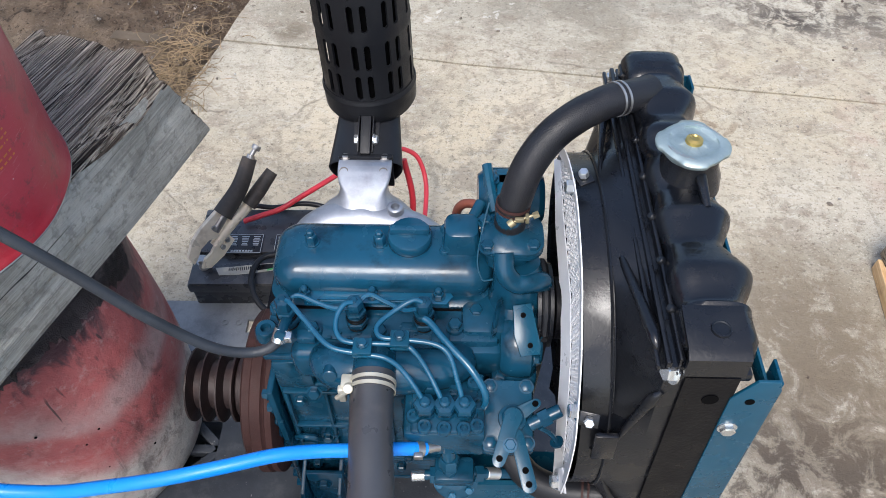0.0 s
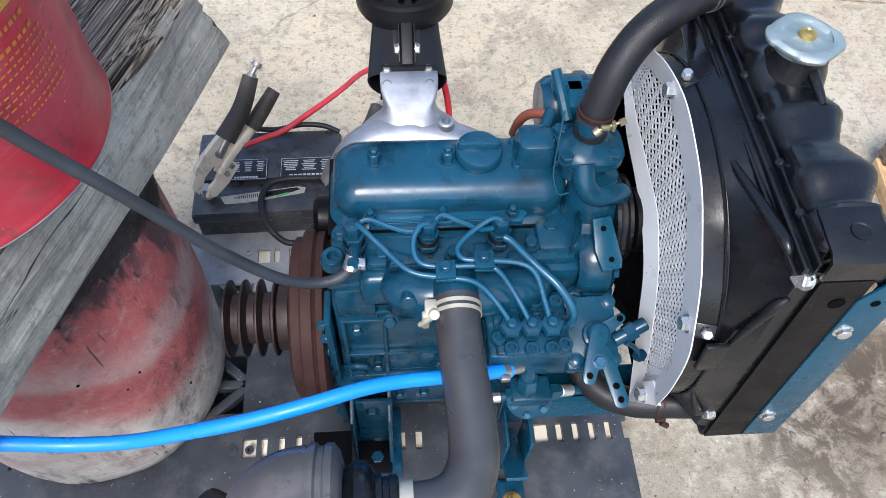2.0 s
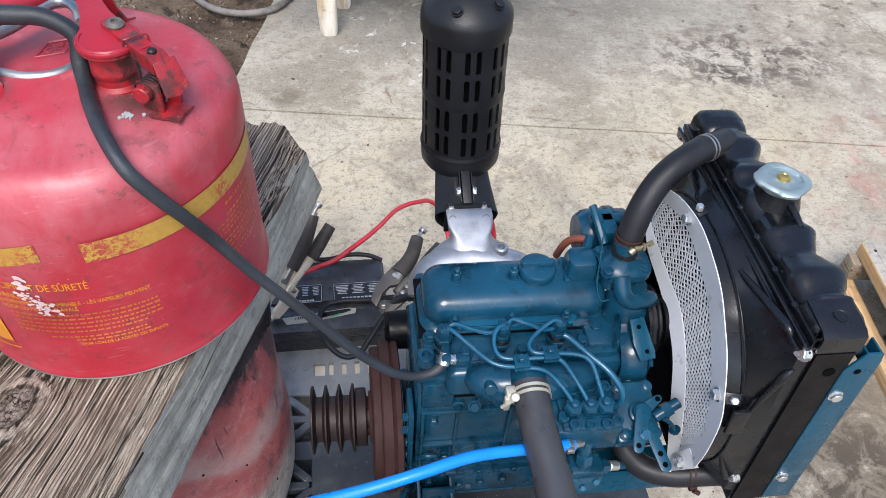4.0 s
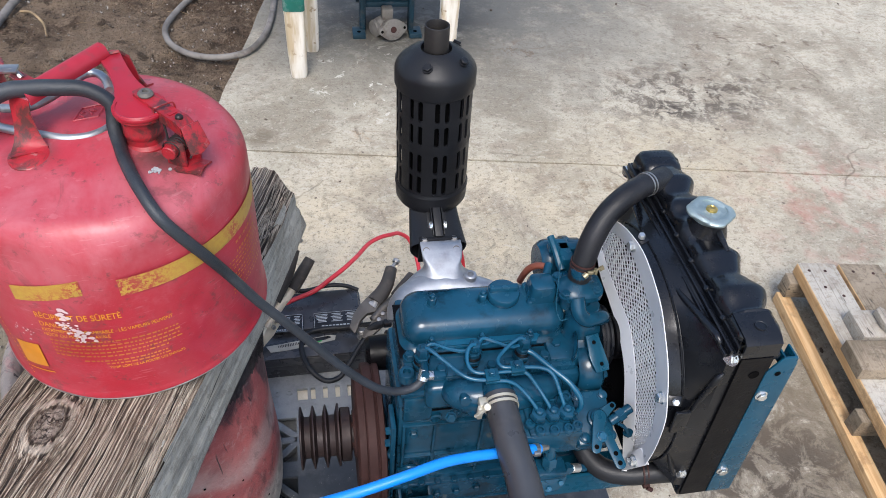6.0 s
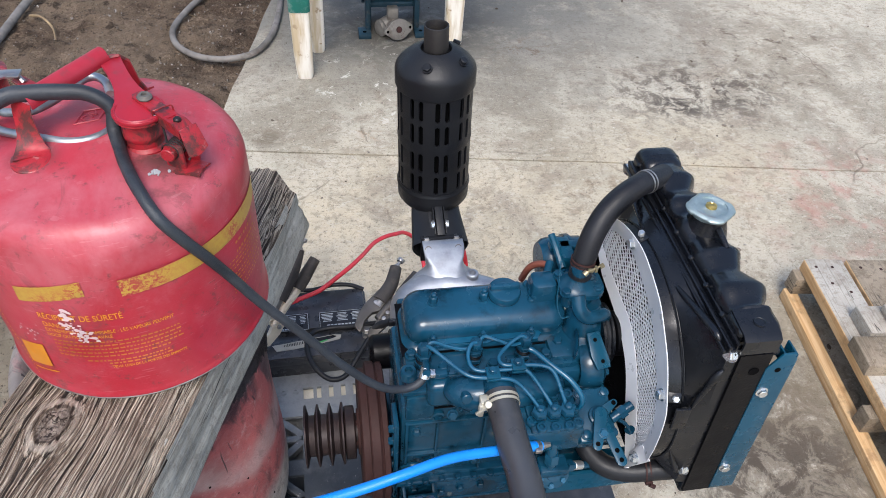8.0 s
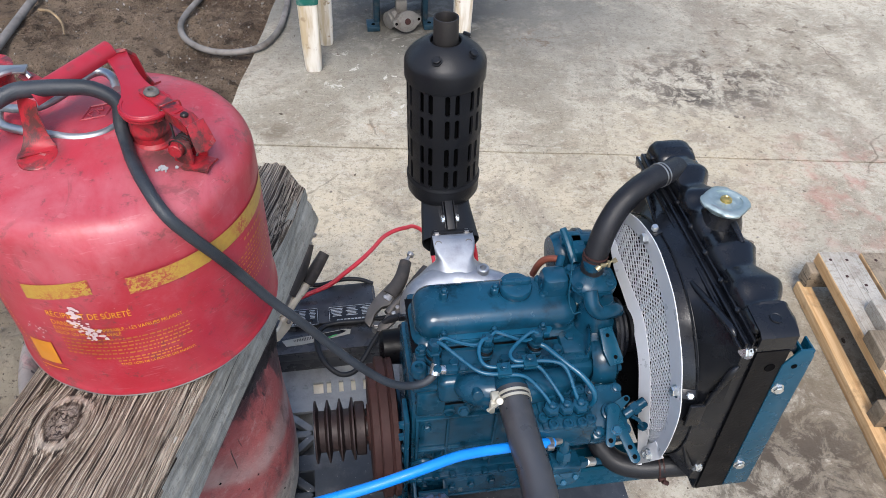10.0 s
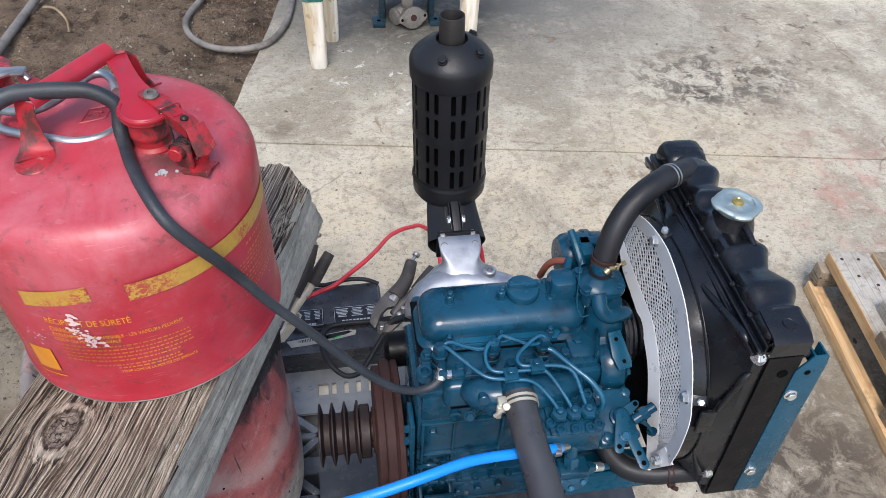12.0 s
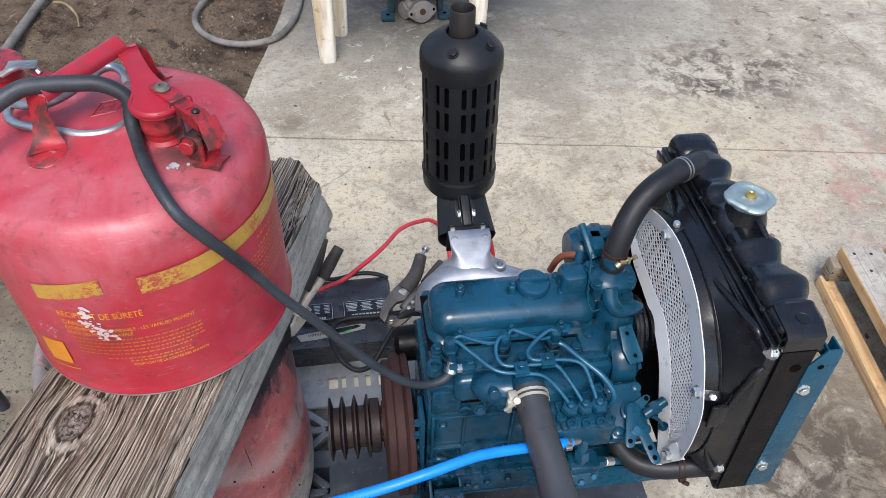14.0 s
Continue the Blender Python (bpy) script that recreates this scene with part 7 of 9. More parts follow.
    # moulded tank ends; the near one carries a flat folded mount
    for y, s in ((RY0, 1), (RY1, -1)):
        bm = bm_new()
        if s > 0:
            loft(bm, [[(0.237, RY0 - 0.0012, 0.772), (0.287, RY0 - 0.0012, 0.772), (0.287, RY0 + 0.0018, 0.772), (0.237, RY0 + 0.0018, 0.772)], [(0.237, RY0 - 0.0012, 0.795), (0.287, RY0 - 0.0012, 0.795), (0.287, RY0 + 0.0018, 0.793), (0.237, RY0 + 0.0018, 0.793)], [(0.237, RY0 + 0.006, 0.8005), (0.287, RY0 + 0.006, 0.8005), (0.287, RY0 + 0.006, 0.7975), (0.237, RY0 + 0.006, 0.7975)], [(0.238, RY0 + 0.046, 0.8030), (0.288, RY0 + 0.046, 0.8030), (0.288, RY0 + 0.046, 0.8000), (0.238, RY0 + 0.046, 0.8000)]])
            part("mounting_strap", lean(bm), BLACK_PAINT, RADIATOR, "flat black mounting strap")
            bm = bm_new()
        rounded_stack(bm, 0.268, y + s * 0.032, [(0.768, 0.066, 0.056, 0.008, 0, 0), (0.788, 0.064, 0.054, 0.010, 0, 0), (0.797, 0.058, 0.048, 0.012, 0, 0), (0.8015, 0.044, 0.036, 0.010, 0, 0), (0.8025, 0.03, 0.024, 0.008, 0, 0)] if s < 0 else [(0.768, 0.064, 0.046, 0.008, 0, 0.004), (0.788, 0.062, 0.044, 0.010, 0, 0.004), (0.796, 0.054, 0.038, 0.010, 0, 0.004), (0.799, 0.04, 0.028, 0.008, 0, 0.004)])
        part("tank_end", lean(bm), TANK_BLACK, RADIATOR, smooth=60)
    bm = lathe(bm_new(), [(0.0084, 0), (0.0080, 0.0012), (0.0070, 0.0014), (0.0062, 0.0004), (0, 0.0004)], Matrix.Translation((0.266, RY0 + 0.024, 0.8019)), 24)
    part("mounting_hole", lean(bm), BLACK_PAINT, RADIATOR)
    # filler neck, drain stub and cap
    cx, cy = 0.266, 0.652
    bm = bm_new()
    lathe(bm, [(0.034, -0.028), (0.030, -0.012), (0.026, -0.002), (0.024, 0.012), (0, 0.012)], Matrix.Translation((cx, cy, 0.812)), 30)
    tube(bm, [(cx + 0.004, cy - 0.022, 0.812), (cx + 0.005, cy - 0.040, 0.808), (cx + 0.006, cy - 0.055, 0.804)], [0.0055, 0.0045, 0.0038], 12, 4)
    part("filler_neck", bm, BLACK_PAINT, RADIATOR)
    bm = bm_new()
    m = Matrix.Translation((cx - 0.003, cy, 0.8235)) @ Matrix.Rotation(radians(-3), 4, "X")

    def lobes(a, h):
        return 0.0020 * math.copysign(abs(math.cos(4 * a + 0.6)) ** 0.4, math.cos(4 * a + 0.6)) if 0.0015 < h < 0.0100 else 0.0

    lathe(bm, [(0.0, -0.002), (0.026, -0.002), (0.0285, 0.002), (0.0318, 0.0035), (0.0325, 0.0048), (0.0325, 0.0072), (0.0312, 0.0088), (0.0268, 0.0104), (0.0240, 0.0108), (0.0225, 0.0104), (0.0210, 0.0086), (0.0190, 0.0080), (0.0120, 0.0082), (0.0100, 0.0094), (0, 0.0096)], m, 96, wobble=lobes)
    cap = part("radiator_cap", bm, CAP_ZINC, RADIATOR, "bright plated radiator cap")
    bm = lathe(bm_new(), [(0.0082, 0.0090), (0.0078, 0.0125), (0.0045, 0.0140), (0.0035, 0.013), (0, 0.013)], m, 24)
    part("cap_rivet", bm, BRASS, cap, "brass rivet")
    bm = bm_new()
    rng = random.Random(8)
    for a0, a1, r in ((200, 262, 0.0262), (20, 75, 0.0262), (205, 250, 0.0242)):
        a = a0
        while a < a1:
            w = rng.uniform(3, 7)
            p = m @ Vector((r * math.cos(radians(a)), r * math.sin(radians(a)), 0.0107))
            box(bm, (0, 0, 0), (0.0011, 0.0028, 0.0003), Matrix.Translation(p) @ Matrix.Rotation(radians(a), 4, "Z"))
            a += w + 3
    tagged(part("stamped_mark", bm, STEEL, cap), kind="stuff")
    # fan shroud: round throat flaring to the core, with stiff corner folds
    bm = bm_new()
    fc, n = Vector((0.0, 0.622, 0.592)), 72
    rect = (RY0 + 0.004, RY1 - 0.02, 0.462, 0.776)

    def ray_rect(a):
        c, s = math.cos(a), math.sin(a)
        ts = []
        if abs(c) > 1e-6:
            ts.append(((rect[1] if c > 0 else rect[0]) - fc.y) / c)
        if abs(s) > 1e-6:
            ts.append(((rect[3] if s > 0 else rect[2]) - fc.z) / s)
        return min(ts)

    angles = [2 * math.pi * i / n for i in range(n)] + [math.atan2(z - fc.z, y - fc.y) % (2 * math.pi) for y in rect[:2] for z in rect[2:]]
    angles = sorted(angles)
    rings = [[], [], [], [], [], []]
    for a in angles:
        R = ray_rect(a)
        rc = min(0.181, R - 0.002)
        for k, (x, r) in enumerate(((0.172, rc - 0.003), (0.168, rc), (0.194, rc), (0.197, rc + 0.03 * (R - rc)), (0.226, R - 0.06 * (R - rc)), (0.241, R))):
            rings[k].append((x, fc.y + r * math.cos(a), fc.z + r * math.sin(a)))
    loft(bm, rings, False)
    shroud = part("fan_shroud", lean(bm), BLACK_PAINT, RADIATOR, "black fan shroud", smooth=25)
    # bead round the throat's root
    bm = bm_new()
    ring = []
    for i in range(61):
        a = radians(20 + 215 * i / 60)
        rr = min(0.1825, ray_rect(a) - 0.001)
        ring.append((0.1945, fc.y + rr * math.cos(a), fc.z + rr * math.sin(a)))
    tube(bm, ring, 0.0016, 6, 1)
    part("shroud_bead", lean(bm), BLACK_PAINT, shroud)
    # pressed creases from the throat out to the corners
    for pa, pb in (((0.195, 0.655, 0.766), (0.222, 0.795, 0.760)), ((0.196, 0.447, 0.560), (0.226, 0.444, 0.488)), ((0.196, 0.443, 0.620), (0.228, 0.441, 0.735))):
        pa, pb = Vector(pa), Vector(pb)
        bm = tube(bm_new(), [pa, pa.lerp(pb, 0.5) - Vector((0.003, 0, 0)), pa.lerp(pb, 0.88) - Vector((0.003, 0, 0)), pb], [0.0012, 0.0038, 0.0058, 0.002], 10, 6)
        part("shroud_fold", lean(bm), BLACK_PAINT, shroud)
    # the long raised fold beside the throat, with its sharp crest
    bm = tube(bm_new(), [(0.1900, 0.650, 0.752), (0.1945, 0.612, 0.758), (0.2000, 0.560, 0.765), (0.206, 0.515, 0.772), (0.2105, 0.476, 0.777), (0.213, 0.464, 0.770)], [0.0012, 0.0030, 0.0040, 0.0052, 0.0058, 0.002], 10, 6)
    part("shroud_fold", bm, BLACK_PAINT, shroud)
    # flanges that run along the tank's foot
    for x, z, w, h in ((0.2265, 0.7745, 0.005, 0.010), (0.2185, 0.7715, 0.004, 0.006), (0.2355, 0.7790, 0.004, 0.012)):
        bm = box(bm_new(), (x, (RY0 + RY1) / 2 - 0.004, z), (w, RY1 - RY0 - 0.02, h), bevel=0.0014)
        part("tank_flange", lean(bm), BLACK_PAINT, RADIATOR)
    for i in range(7):
        bm = lathe(bm_new(), [(0.0042, -0.004), (0.0042, 0.003), (0.003, 0.0045), (0, 0.005)], along((0.2355, RY0 + 0.055 + 0.052 * i, 0.784), (-0.7, 0, 0.7)), 12)
        part("flange_rivet", lean(bm), BLACK_PAINT, RADIATOR)
    bm = box(bm_new(), (0.190, 0.438, 0.640), (0.022, 0.006, 0.045), bevel=0.002)
    part("shroud_pad", lean(bm), BLACK_PAINT, shroud)
    for p, d in (((0.2255, 0.452, 0.762), (-1, -0.2, 0.2)), ((0.236, 0.440, 0.496), (-1, -0.4, 0.1)), ((0.222, 0.83, 0.762), (-1, 0, 0.2))):
        bm = hexbolt(bm_new(), p, d, 0.0078, 0.008)
        part("shroud_bolt", bm, ZINC, shroud, "zinc plated bolt")


make_radiator()

# ---- expanded metal guard over the fan ----
GUARD = thing("fan_guard", (0.165, 0.46, 0.53), "galvanised fan guard with expanded metal mesh, beside the radiator shroud", "fan guard")


def curve(x, pts):
    """A rounded line of (y, z) points in the plane x, read by the share of its length."""
    line = smooth_path([(x, y, z) for y, z in pts], 8)
    run = [0.0]
    for p, q in zip(line, line[1:]):
        run.append(run[-1] + (q - p).length)

    def at(s):
        d = s * run[-1]
        for i in range(len(line) - 1):
            if d <= run[i + 1] or i == len(line) - 2:
                return line[i].lerp(line[i + 1], (d - run[i]) / max(run[i + 1] - run[i], 1e-9))

    return at


# the guard's inner edge, the mesh's two borders, and the outer edge, each from the top end down
G_INNER = curve(0.162, [(0.785, 0.680), (0.738, 0.660), (0.712, 0.646), (0.665, 0.639), (0.617, 0.630), (0.580, 0.612), (0.556, 0.592), (0.530, 0.553), (0.497, 0.503), (0.469, 0.459)])
G_MESH_IN = curve(0.168, [(0.782, 0.688), (0.724, 0.669), (0.651, 0.661), (0.600, 0.656), (0.565, 0.636), (0.539, 0.612), (0.512, 0.576), (0.487, 0.534), (0.473, 0.502)])
G_MESH_OUT = curve(0.163, [(0.762, 0.708), (0.722, 0.735), (0.685, 0.751), (0.648, 0.758), (0.605, 0.751), (0.557, 0.735), (0.517, 0.705), (0.478, 0.661), (0.460, 0.628), (0.453, 0.596), (0.454, 0.551)])
G_OUTER = curve(0.156, [(0.772, 0.716), (0.736, 0.750), (0.701, 0.773), (0.661, 0.789), (0.615, 0.797), (0.573, 0.791), (0.532, 0.777), (0.497, 0.752), (0.470, 0.728), (0.444, 0.691), (0.429, 0.660), (0.423, 0.605), (0.425, 0.557)])


def make_guard():
    n = 80

    def band(name, a, b, label=""):
        """A strip of sheet between two lines."""
        t = Vector((0.0012, 0, 0))
        rows = [[a(i / n), b(i / n), b(i / n) + t, a(i / n) + t] for i in range(n + 1)]
        return part(name, loft(bm_new(), rows), WHITE_STEEL, GUARD, label, smooth=30)

    band("outer_band", G_MESH_OUT, G_OUTER)
    band("inner_band", G_INNER, G_MESH_IN)
    # lip folded back along the inner edge
    band("inner_lip", lambda s: G_INNER(s) + Vector((0.007, 0.0, -0.002)), G_INNER)
    # foot plate below the mesh
    foot = [(0.469, 0.459), (0.442, 0.519), (0.425, 0.557), (0.454, 0.5535), (0.473, 0.5045)]
    part("end_tab", prism(bm_new(), foot, 0.0018, Matrix.Translation((0.1605, 0, 0)) @ Matrix.Rotation(radians(90), 4, "Z") @ Matrix.Rotation(radians(90), 4, "X"), 0.0003), WHITE_STEEL, GUARD)
    # the mesh: strands that meet and part again
    na, nf = 88, 16

    def node(i, j):
        s = i / na
        p = G_MESH_IN(s).lerp(G_MESH_OUT(s), j / nf)
        p.x += 0.0018 + 0.0007 * (1 if (i // 2 + j) % 2 else -1)
        return p

    bm = bm_new()
    face = Vector((-1.0, 0.0, 0.0))
    for i in range(na):
        for j in range(nf):
            a, b = (node(i, j), node(i + 1, j + 1)) if (i + j) % 2 == 0 else (node(i, j + 1), node(i + 1, j))
            u = (b - a).normalized()
            w = u.cross(face).normalized() * 0.00076
            h = u.cross(w).normalized() * 0.0007
            quad = [[bm.verts.new(p + q) for q in (w - h, w + h, -w + h, -w - h)] for p in (a - u * 0.0003, b + u * 0.0003)]
            for k in range(4):
                bm.faces.new((quad[0][k], quad[0][(k + 1) % 4], quad[1][(k + 1) % 4], quad[1][k]))
    part("mesh", bm, WHITE_STEEL, GUARD, "diamond expanded metal mesh")
    # bolts through the outer band, each with a nut behind the lip
    for s in (0.285, 0.745):
        p = G_OUTER(s).lerp(G_MESH_OUT(s), 0.45)
        part("guard_bolt", hexbolt(bm_new(), p, (-1, -0.05, 0.1), 0.0062, 0.008), ZINC, GUARD)
        out = (G_OUTER(s) - G_MESH_OUT(s)).normalized()
        part("guard_nut", hexbolt(bm_new(), G_OUTER(s) + Vector((0.011, 0, 0)), out, 0.0044, 0.008, False), ZINC, GUARD)
        bracket = box(bm_new(), (0, 0, 0), (0.018, 0.014, 0.003), along(G_OUTER(s) - out * 0.002 + Vector((0.011, 0, 0)), out), 0.0008)
        part("guard_bracket", bracket, BLACK_PAINT, GUARD)
    part("guard_bolt", hexbolt(bm_new(), (0.160, 0.4535, 0.518), (-1, -0.1, 0.1), 0.0064, 0.008), ZINC, GUARD)


make_guard()


# ================= muffler =================
SHIELD = ((-0.077, 0.852, 0.596), (-0.077, 0.895, 0.606), (-0.0765, 0.938, 0.612), (-0.076, 0.962, 0.645))


def make_muffler():
    t = thing("muffler", (-0.076, 0.958, 0.640), "satin black slotted exhaust muffler standing on the manifold", "muffler")
    a, b = Vector((-0.076, 0.964, 0.640)), Vector((-0.0845, 0.972, 0.950))
    m = along(a, b - a)
    # outer slotted jacket, built as a wall with rounded slots cut out
    bm = bm_new()
    R, z0, z1 = 0.062, 0.018, 0.222
    cols = 9
    rows = ((0.027, 0.064), (0.072, 0.109), (0.127, 0.164), (0.172, 0.209))
    angs, zs = [], sorted({z0, z1, 0.1175, *[v for r in rows for v in (r[0], r[0] + 0.0009, r[0] + 0.0021, r[0] + 0.004, r[1] - 0.004, r[1] - 0.0021, r[1] - 0.0009, r[1])]})
    # slots in pairs round the jacket
    for i in range(cols):
        c = 360 * i / cols + 6
        for off in (-7.4, 7.4):
            angs += [c + off + k for k in (-3.6, -3.2, -2.5, -1.4, 1.4, 2.5, 3.2, 3.6)]
    angs = sorted(v % 360 for v in angs)
    fine = []
    for p, q in zip(angs, angs[1:] + [angs[0] + 360]):
        fine.append(p)
        if q - p > 8:
            fine.append((p + q) / 2)
    angs = fine
    def is_open(am, zm):
        for i in range(cols):
            for off in (-7.4, 7.4):
                d = (am - (360 * i / cols + 6 + off) + 180) % 360 - 180
                if abs(d) < 3.6:
                    for r0, r1 in rows:
                        if r0 < zm < r1:
                            end = max(0.0, r0 + 0.004 - zm, zm - r1 + 0.004)
                            return (d / 3.6) ** 2 + (end / 0.004) ** 2 < 1.0
        return False
    n = len(angs)
    outer = [[bm.verts.new(m @ Vector(((R + (0.0012 if abs(z - 0.1175) < 0.001 else 0)) * math.cos(radians(x)), (R + (0.0012 if abs(z - 0.1175) < 0.001 else 0)) * math.sin(radians(x)), z))) for x in angs] for z in zs]
    inner = [[bm.verts.new(m @ Vector(((R - 0.0035) * math.cos(radians(x)), (R - 0.0035) * math.sin(radians(x)), z))) for x in angs] for z in zs]
    state = {}
    for j in range(len(zs) - 1):
        for i in range(n):
            nxt = angs[(i + 1) % n] + (360 if i == n - 1 else 0)
            state[i, j] = not is_open((angs[i] + nxt) / 2, (zs[j] + zs[j + 1]) / 2)
    for (i, j), ok in state.items():
        if not ok:
            continue
        k = (i + 1) % n
        bm.faces.new((outer[j][i], outer[j][k], outer[j + 1][k], outer[j + 1][i]))
        bm.faces.new((inner[j][k], inner[j][i], inner[j + 1][i], inner[j + 1][k]))
        if not state[(i - 1) % n, j]:
            bm.faces.new((outer[j][i], outer[j + 1][i], inner[j + 1][i], inner[j][i]))
        if not state[k, j]:
            bm.faces.new((outer[j][k], inner[j][k], inner[j + 1][k], outer[j + 1][k]))
        for jj, e in ((j - 1, j), (j + 1, j + 1)):
            if 0 <= jj < len(zs) - 1 and not state[i, jj]:
                bm.faces.new((outer[e][i], outer[e][k], inner[e][k], inner[e][i]))
    part("slotted_jacket", bm, SATIN_BLACK, t, "slotted black heat jacket", smooth=30)
    # core coloured near-black, so that the slots look deep in shade
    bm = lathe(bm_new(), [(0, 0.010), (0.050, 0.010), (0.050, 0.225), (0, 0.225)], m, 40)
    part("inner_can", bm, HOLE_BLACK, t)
    bm = lathe(bm_new(), [(0, -0.018), (0.050, -0.018), (0.0595, -0.0155), (0.0632, -0.009), (0.0637, 0.004), (0.0635, 0.016), (0.0648, 0.017), (0.0648, 0.019), (0.0635, 0.021), (0.0630, 0.025), (0.0622, 0.025)], m, 64)
    part("lower_cap", bm, SATIN_BLACK, t)
    bm = lathe(bm_new(), [(0.0622, 0.212), (0.0645, 0.212), (0.0655, 0.215), (0.0655, 0.238), (0.064, 0.244), (0.058, 0.252), (0.044, 0.264), (0.032, 0.271), (0.0265, 0.273), (0.0245, 0.272), (0.0245, 0.262), (0, 0.262)], m, 64)
    part("upper_cap", bm, SATIN_BLACK, t)
    for ang in (172, 18, 95):
        p = m @ Vector((0.048 * math.cos(radians(ang)), 0.048 * math.sin(radians(ang)), 0.2605))
        part("cap_bolt", hexbolt(bm_new(), p, m.to_3x3() @ Vector((0.5 * math.cos(radians(ang)), 0.5 * math.sin(radians(ang)), 1)), 0.0062, 0.006), SATIN_BLACK, t)
    bm = lathe(bm_new(), [(0.0195, 0.24), (0.0195, 0.309), (0.0190, 0.310), (0.0175, 0.310), (0.0170, 0.309), (0.0170, 0.24)], m, 36)
    part("outlet_pipe", bm, simple("scorched steel pipe", (0.022, 0.020, 0.019), 0.5, metal=0.5, vary=0.5, grain=120, depth=0.0003, dirt=(0.10, 0.08, 0.06), amount=0.4), t)
    # inlet pipe inside an open, flared heat shield with a clamp strap
    bm = bm_new()
    ends = [Vector(p) for p in SHIELD]
    walls = ([], [])
    for i in range(15):
        s = i / 14
        c = ends[0] * (1 - s) ** 3 + ends[1] * 3 * s * (1 - s) ** 2 + ends[2] * 3 * s * s * (1 - s) + ends[3] * s ** 3
        d = ((ends[1] - ends[0]) * (1 - s) ** 2 + (ends[2] - ends[1]) * 2 * s * (1 - s) + (ends[3] - ends[2]) * s * s).normalized()
        up = Vector((1, 0, 0)).cross(d)
        r = 0.0500 - 0.0115 * s
        for wall, q in zip(walls, (r, r - 0.0022)):
            # flattened on top, full below
            wall.append([c + Vector((1, 0, 0)) * q * math.cos(a) + up * q * math.sin(a) * (0.37 + 0.12 * s if a < math.pi else 0.92) for a in (2 * math.pi * k / 48 for k in range(48))])
    loft(bm, walls[0] + walls[1][::-1] + walls[0][:1], False)
    bmesh.ops.remove_doubles(bm, verts=bm.verts, dist=0.00001)
    part("heat_shield", bm, SATIN_BLACK, t, "open black heat shield round the inlet pipe")
    # square bar up the front, clamped between the shield's turned-up edges
    tilt = Matrix.Translation((-0.0765, 0.882, 0.6275)) @ Matrix.Rotation(radians(27), 4, "X")
    part("support_bar", box(bm_new(), (0, 0, 0), (0.0138, 0.058, 0.012), tilt, 0.0012), SATIN_BLACK, t)
    for s in (-1, 1):
        lip = bm_new()
        box(lip, (s * 0.0096, 0.0, -0.0015), (0.0016, 0.052, 0.013), tilt, 0.0004)
        box(lip, (s * 0.0135, 0.0, -0.0072), (0.0075, 0.052, 0.0016), tilt, 0.0004)
        part("shield_flange", lip, SATIN_BLACK, t)
        bolt = bm_new()
        hexbolt(bolt, (-0.0765 + s * 0.0108, 0.8755, 0.6245), (s, -0.1, 0.1), 0.0056, 0.0055)
        part("shield_bolt", bolt, ZINC, t, "zinc plated bolt")
    part("inlet_flange", box(bm_new(), (-0.0755, 0.8535, 0.589), (0.072, 0.007, 0.054), bevel=0.001), SATIN_BLACK, t)
    part("inlet_pipe", tube(bm_new(), [(-0.077, 0.856, 0.588), (-0.077, 0.885, 0.594), (-0.076, 0.930, 0.625)], 0.016, 16), SATIN_BLACK, t)


make_muffler()


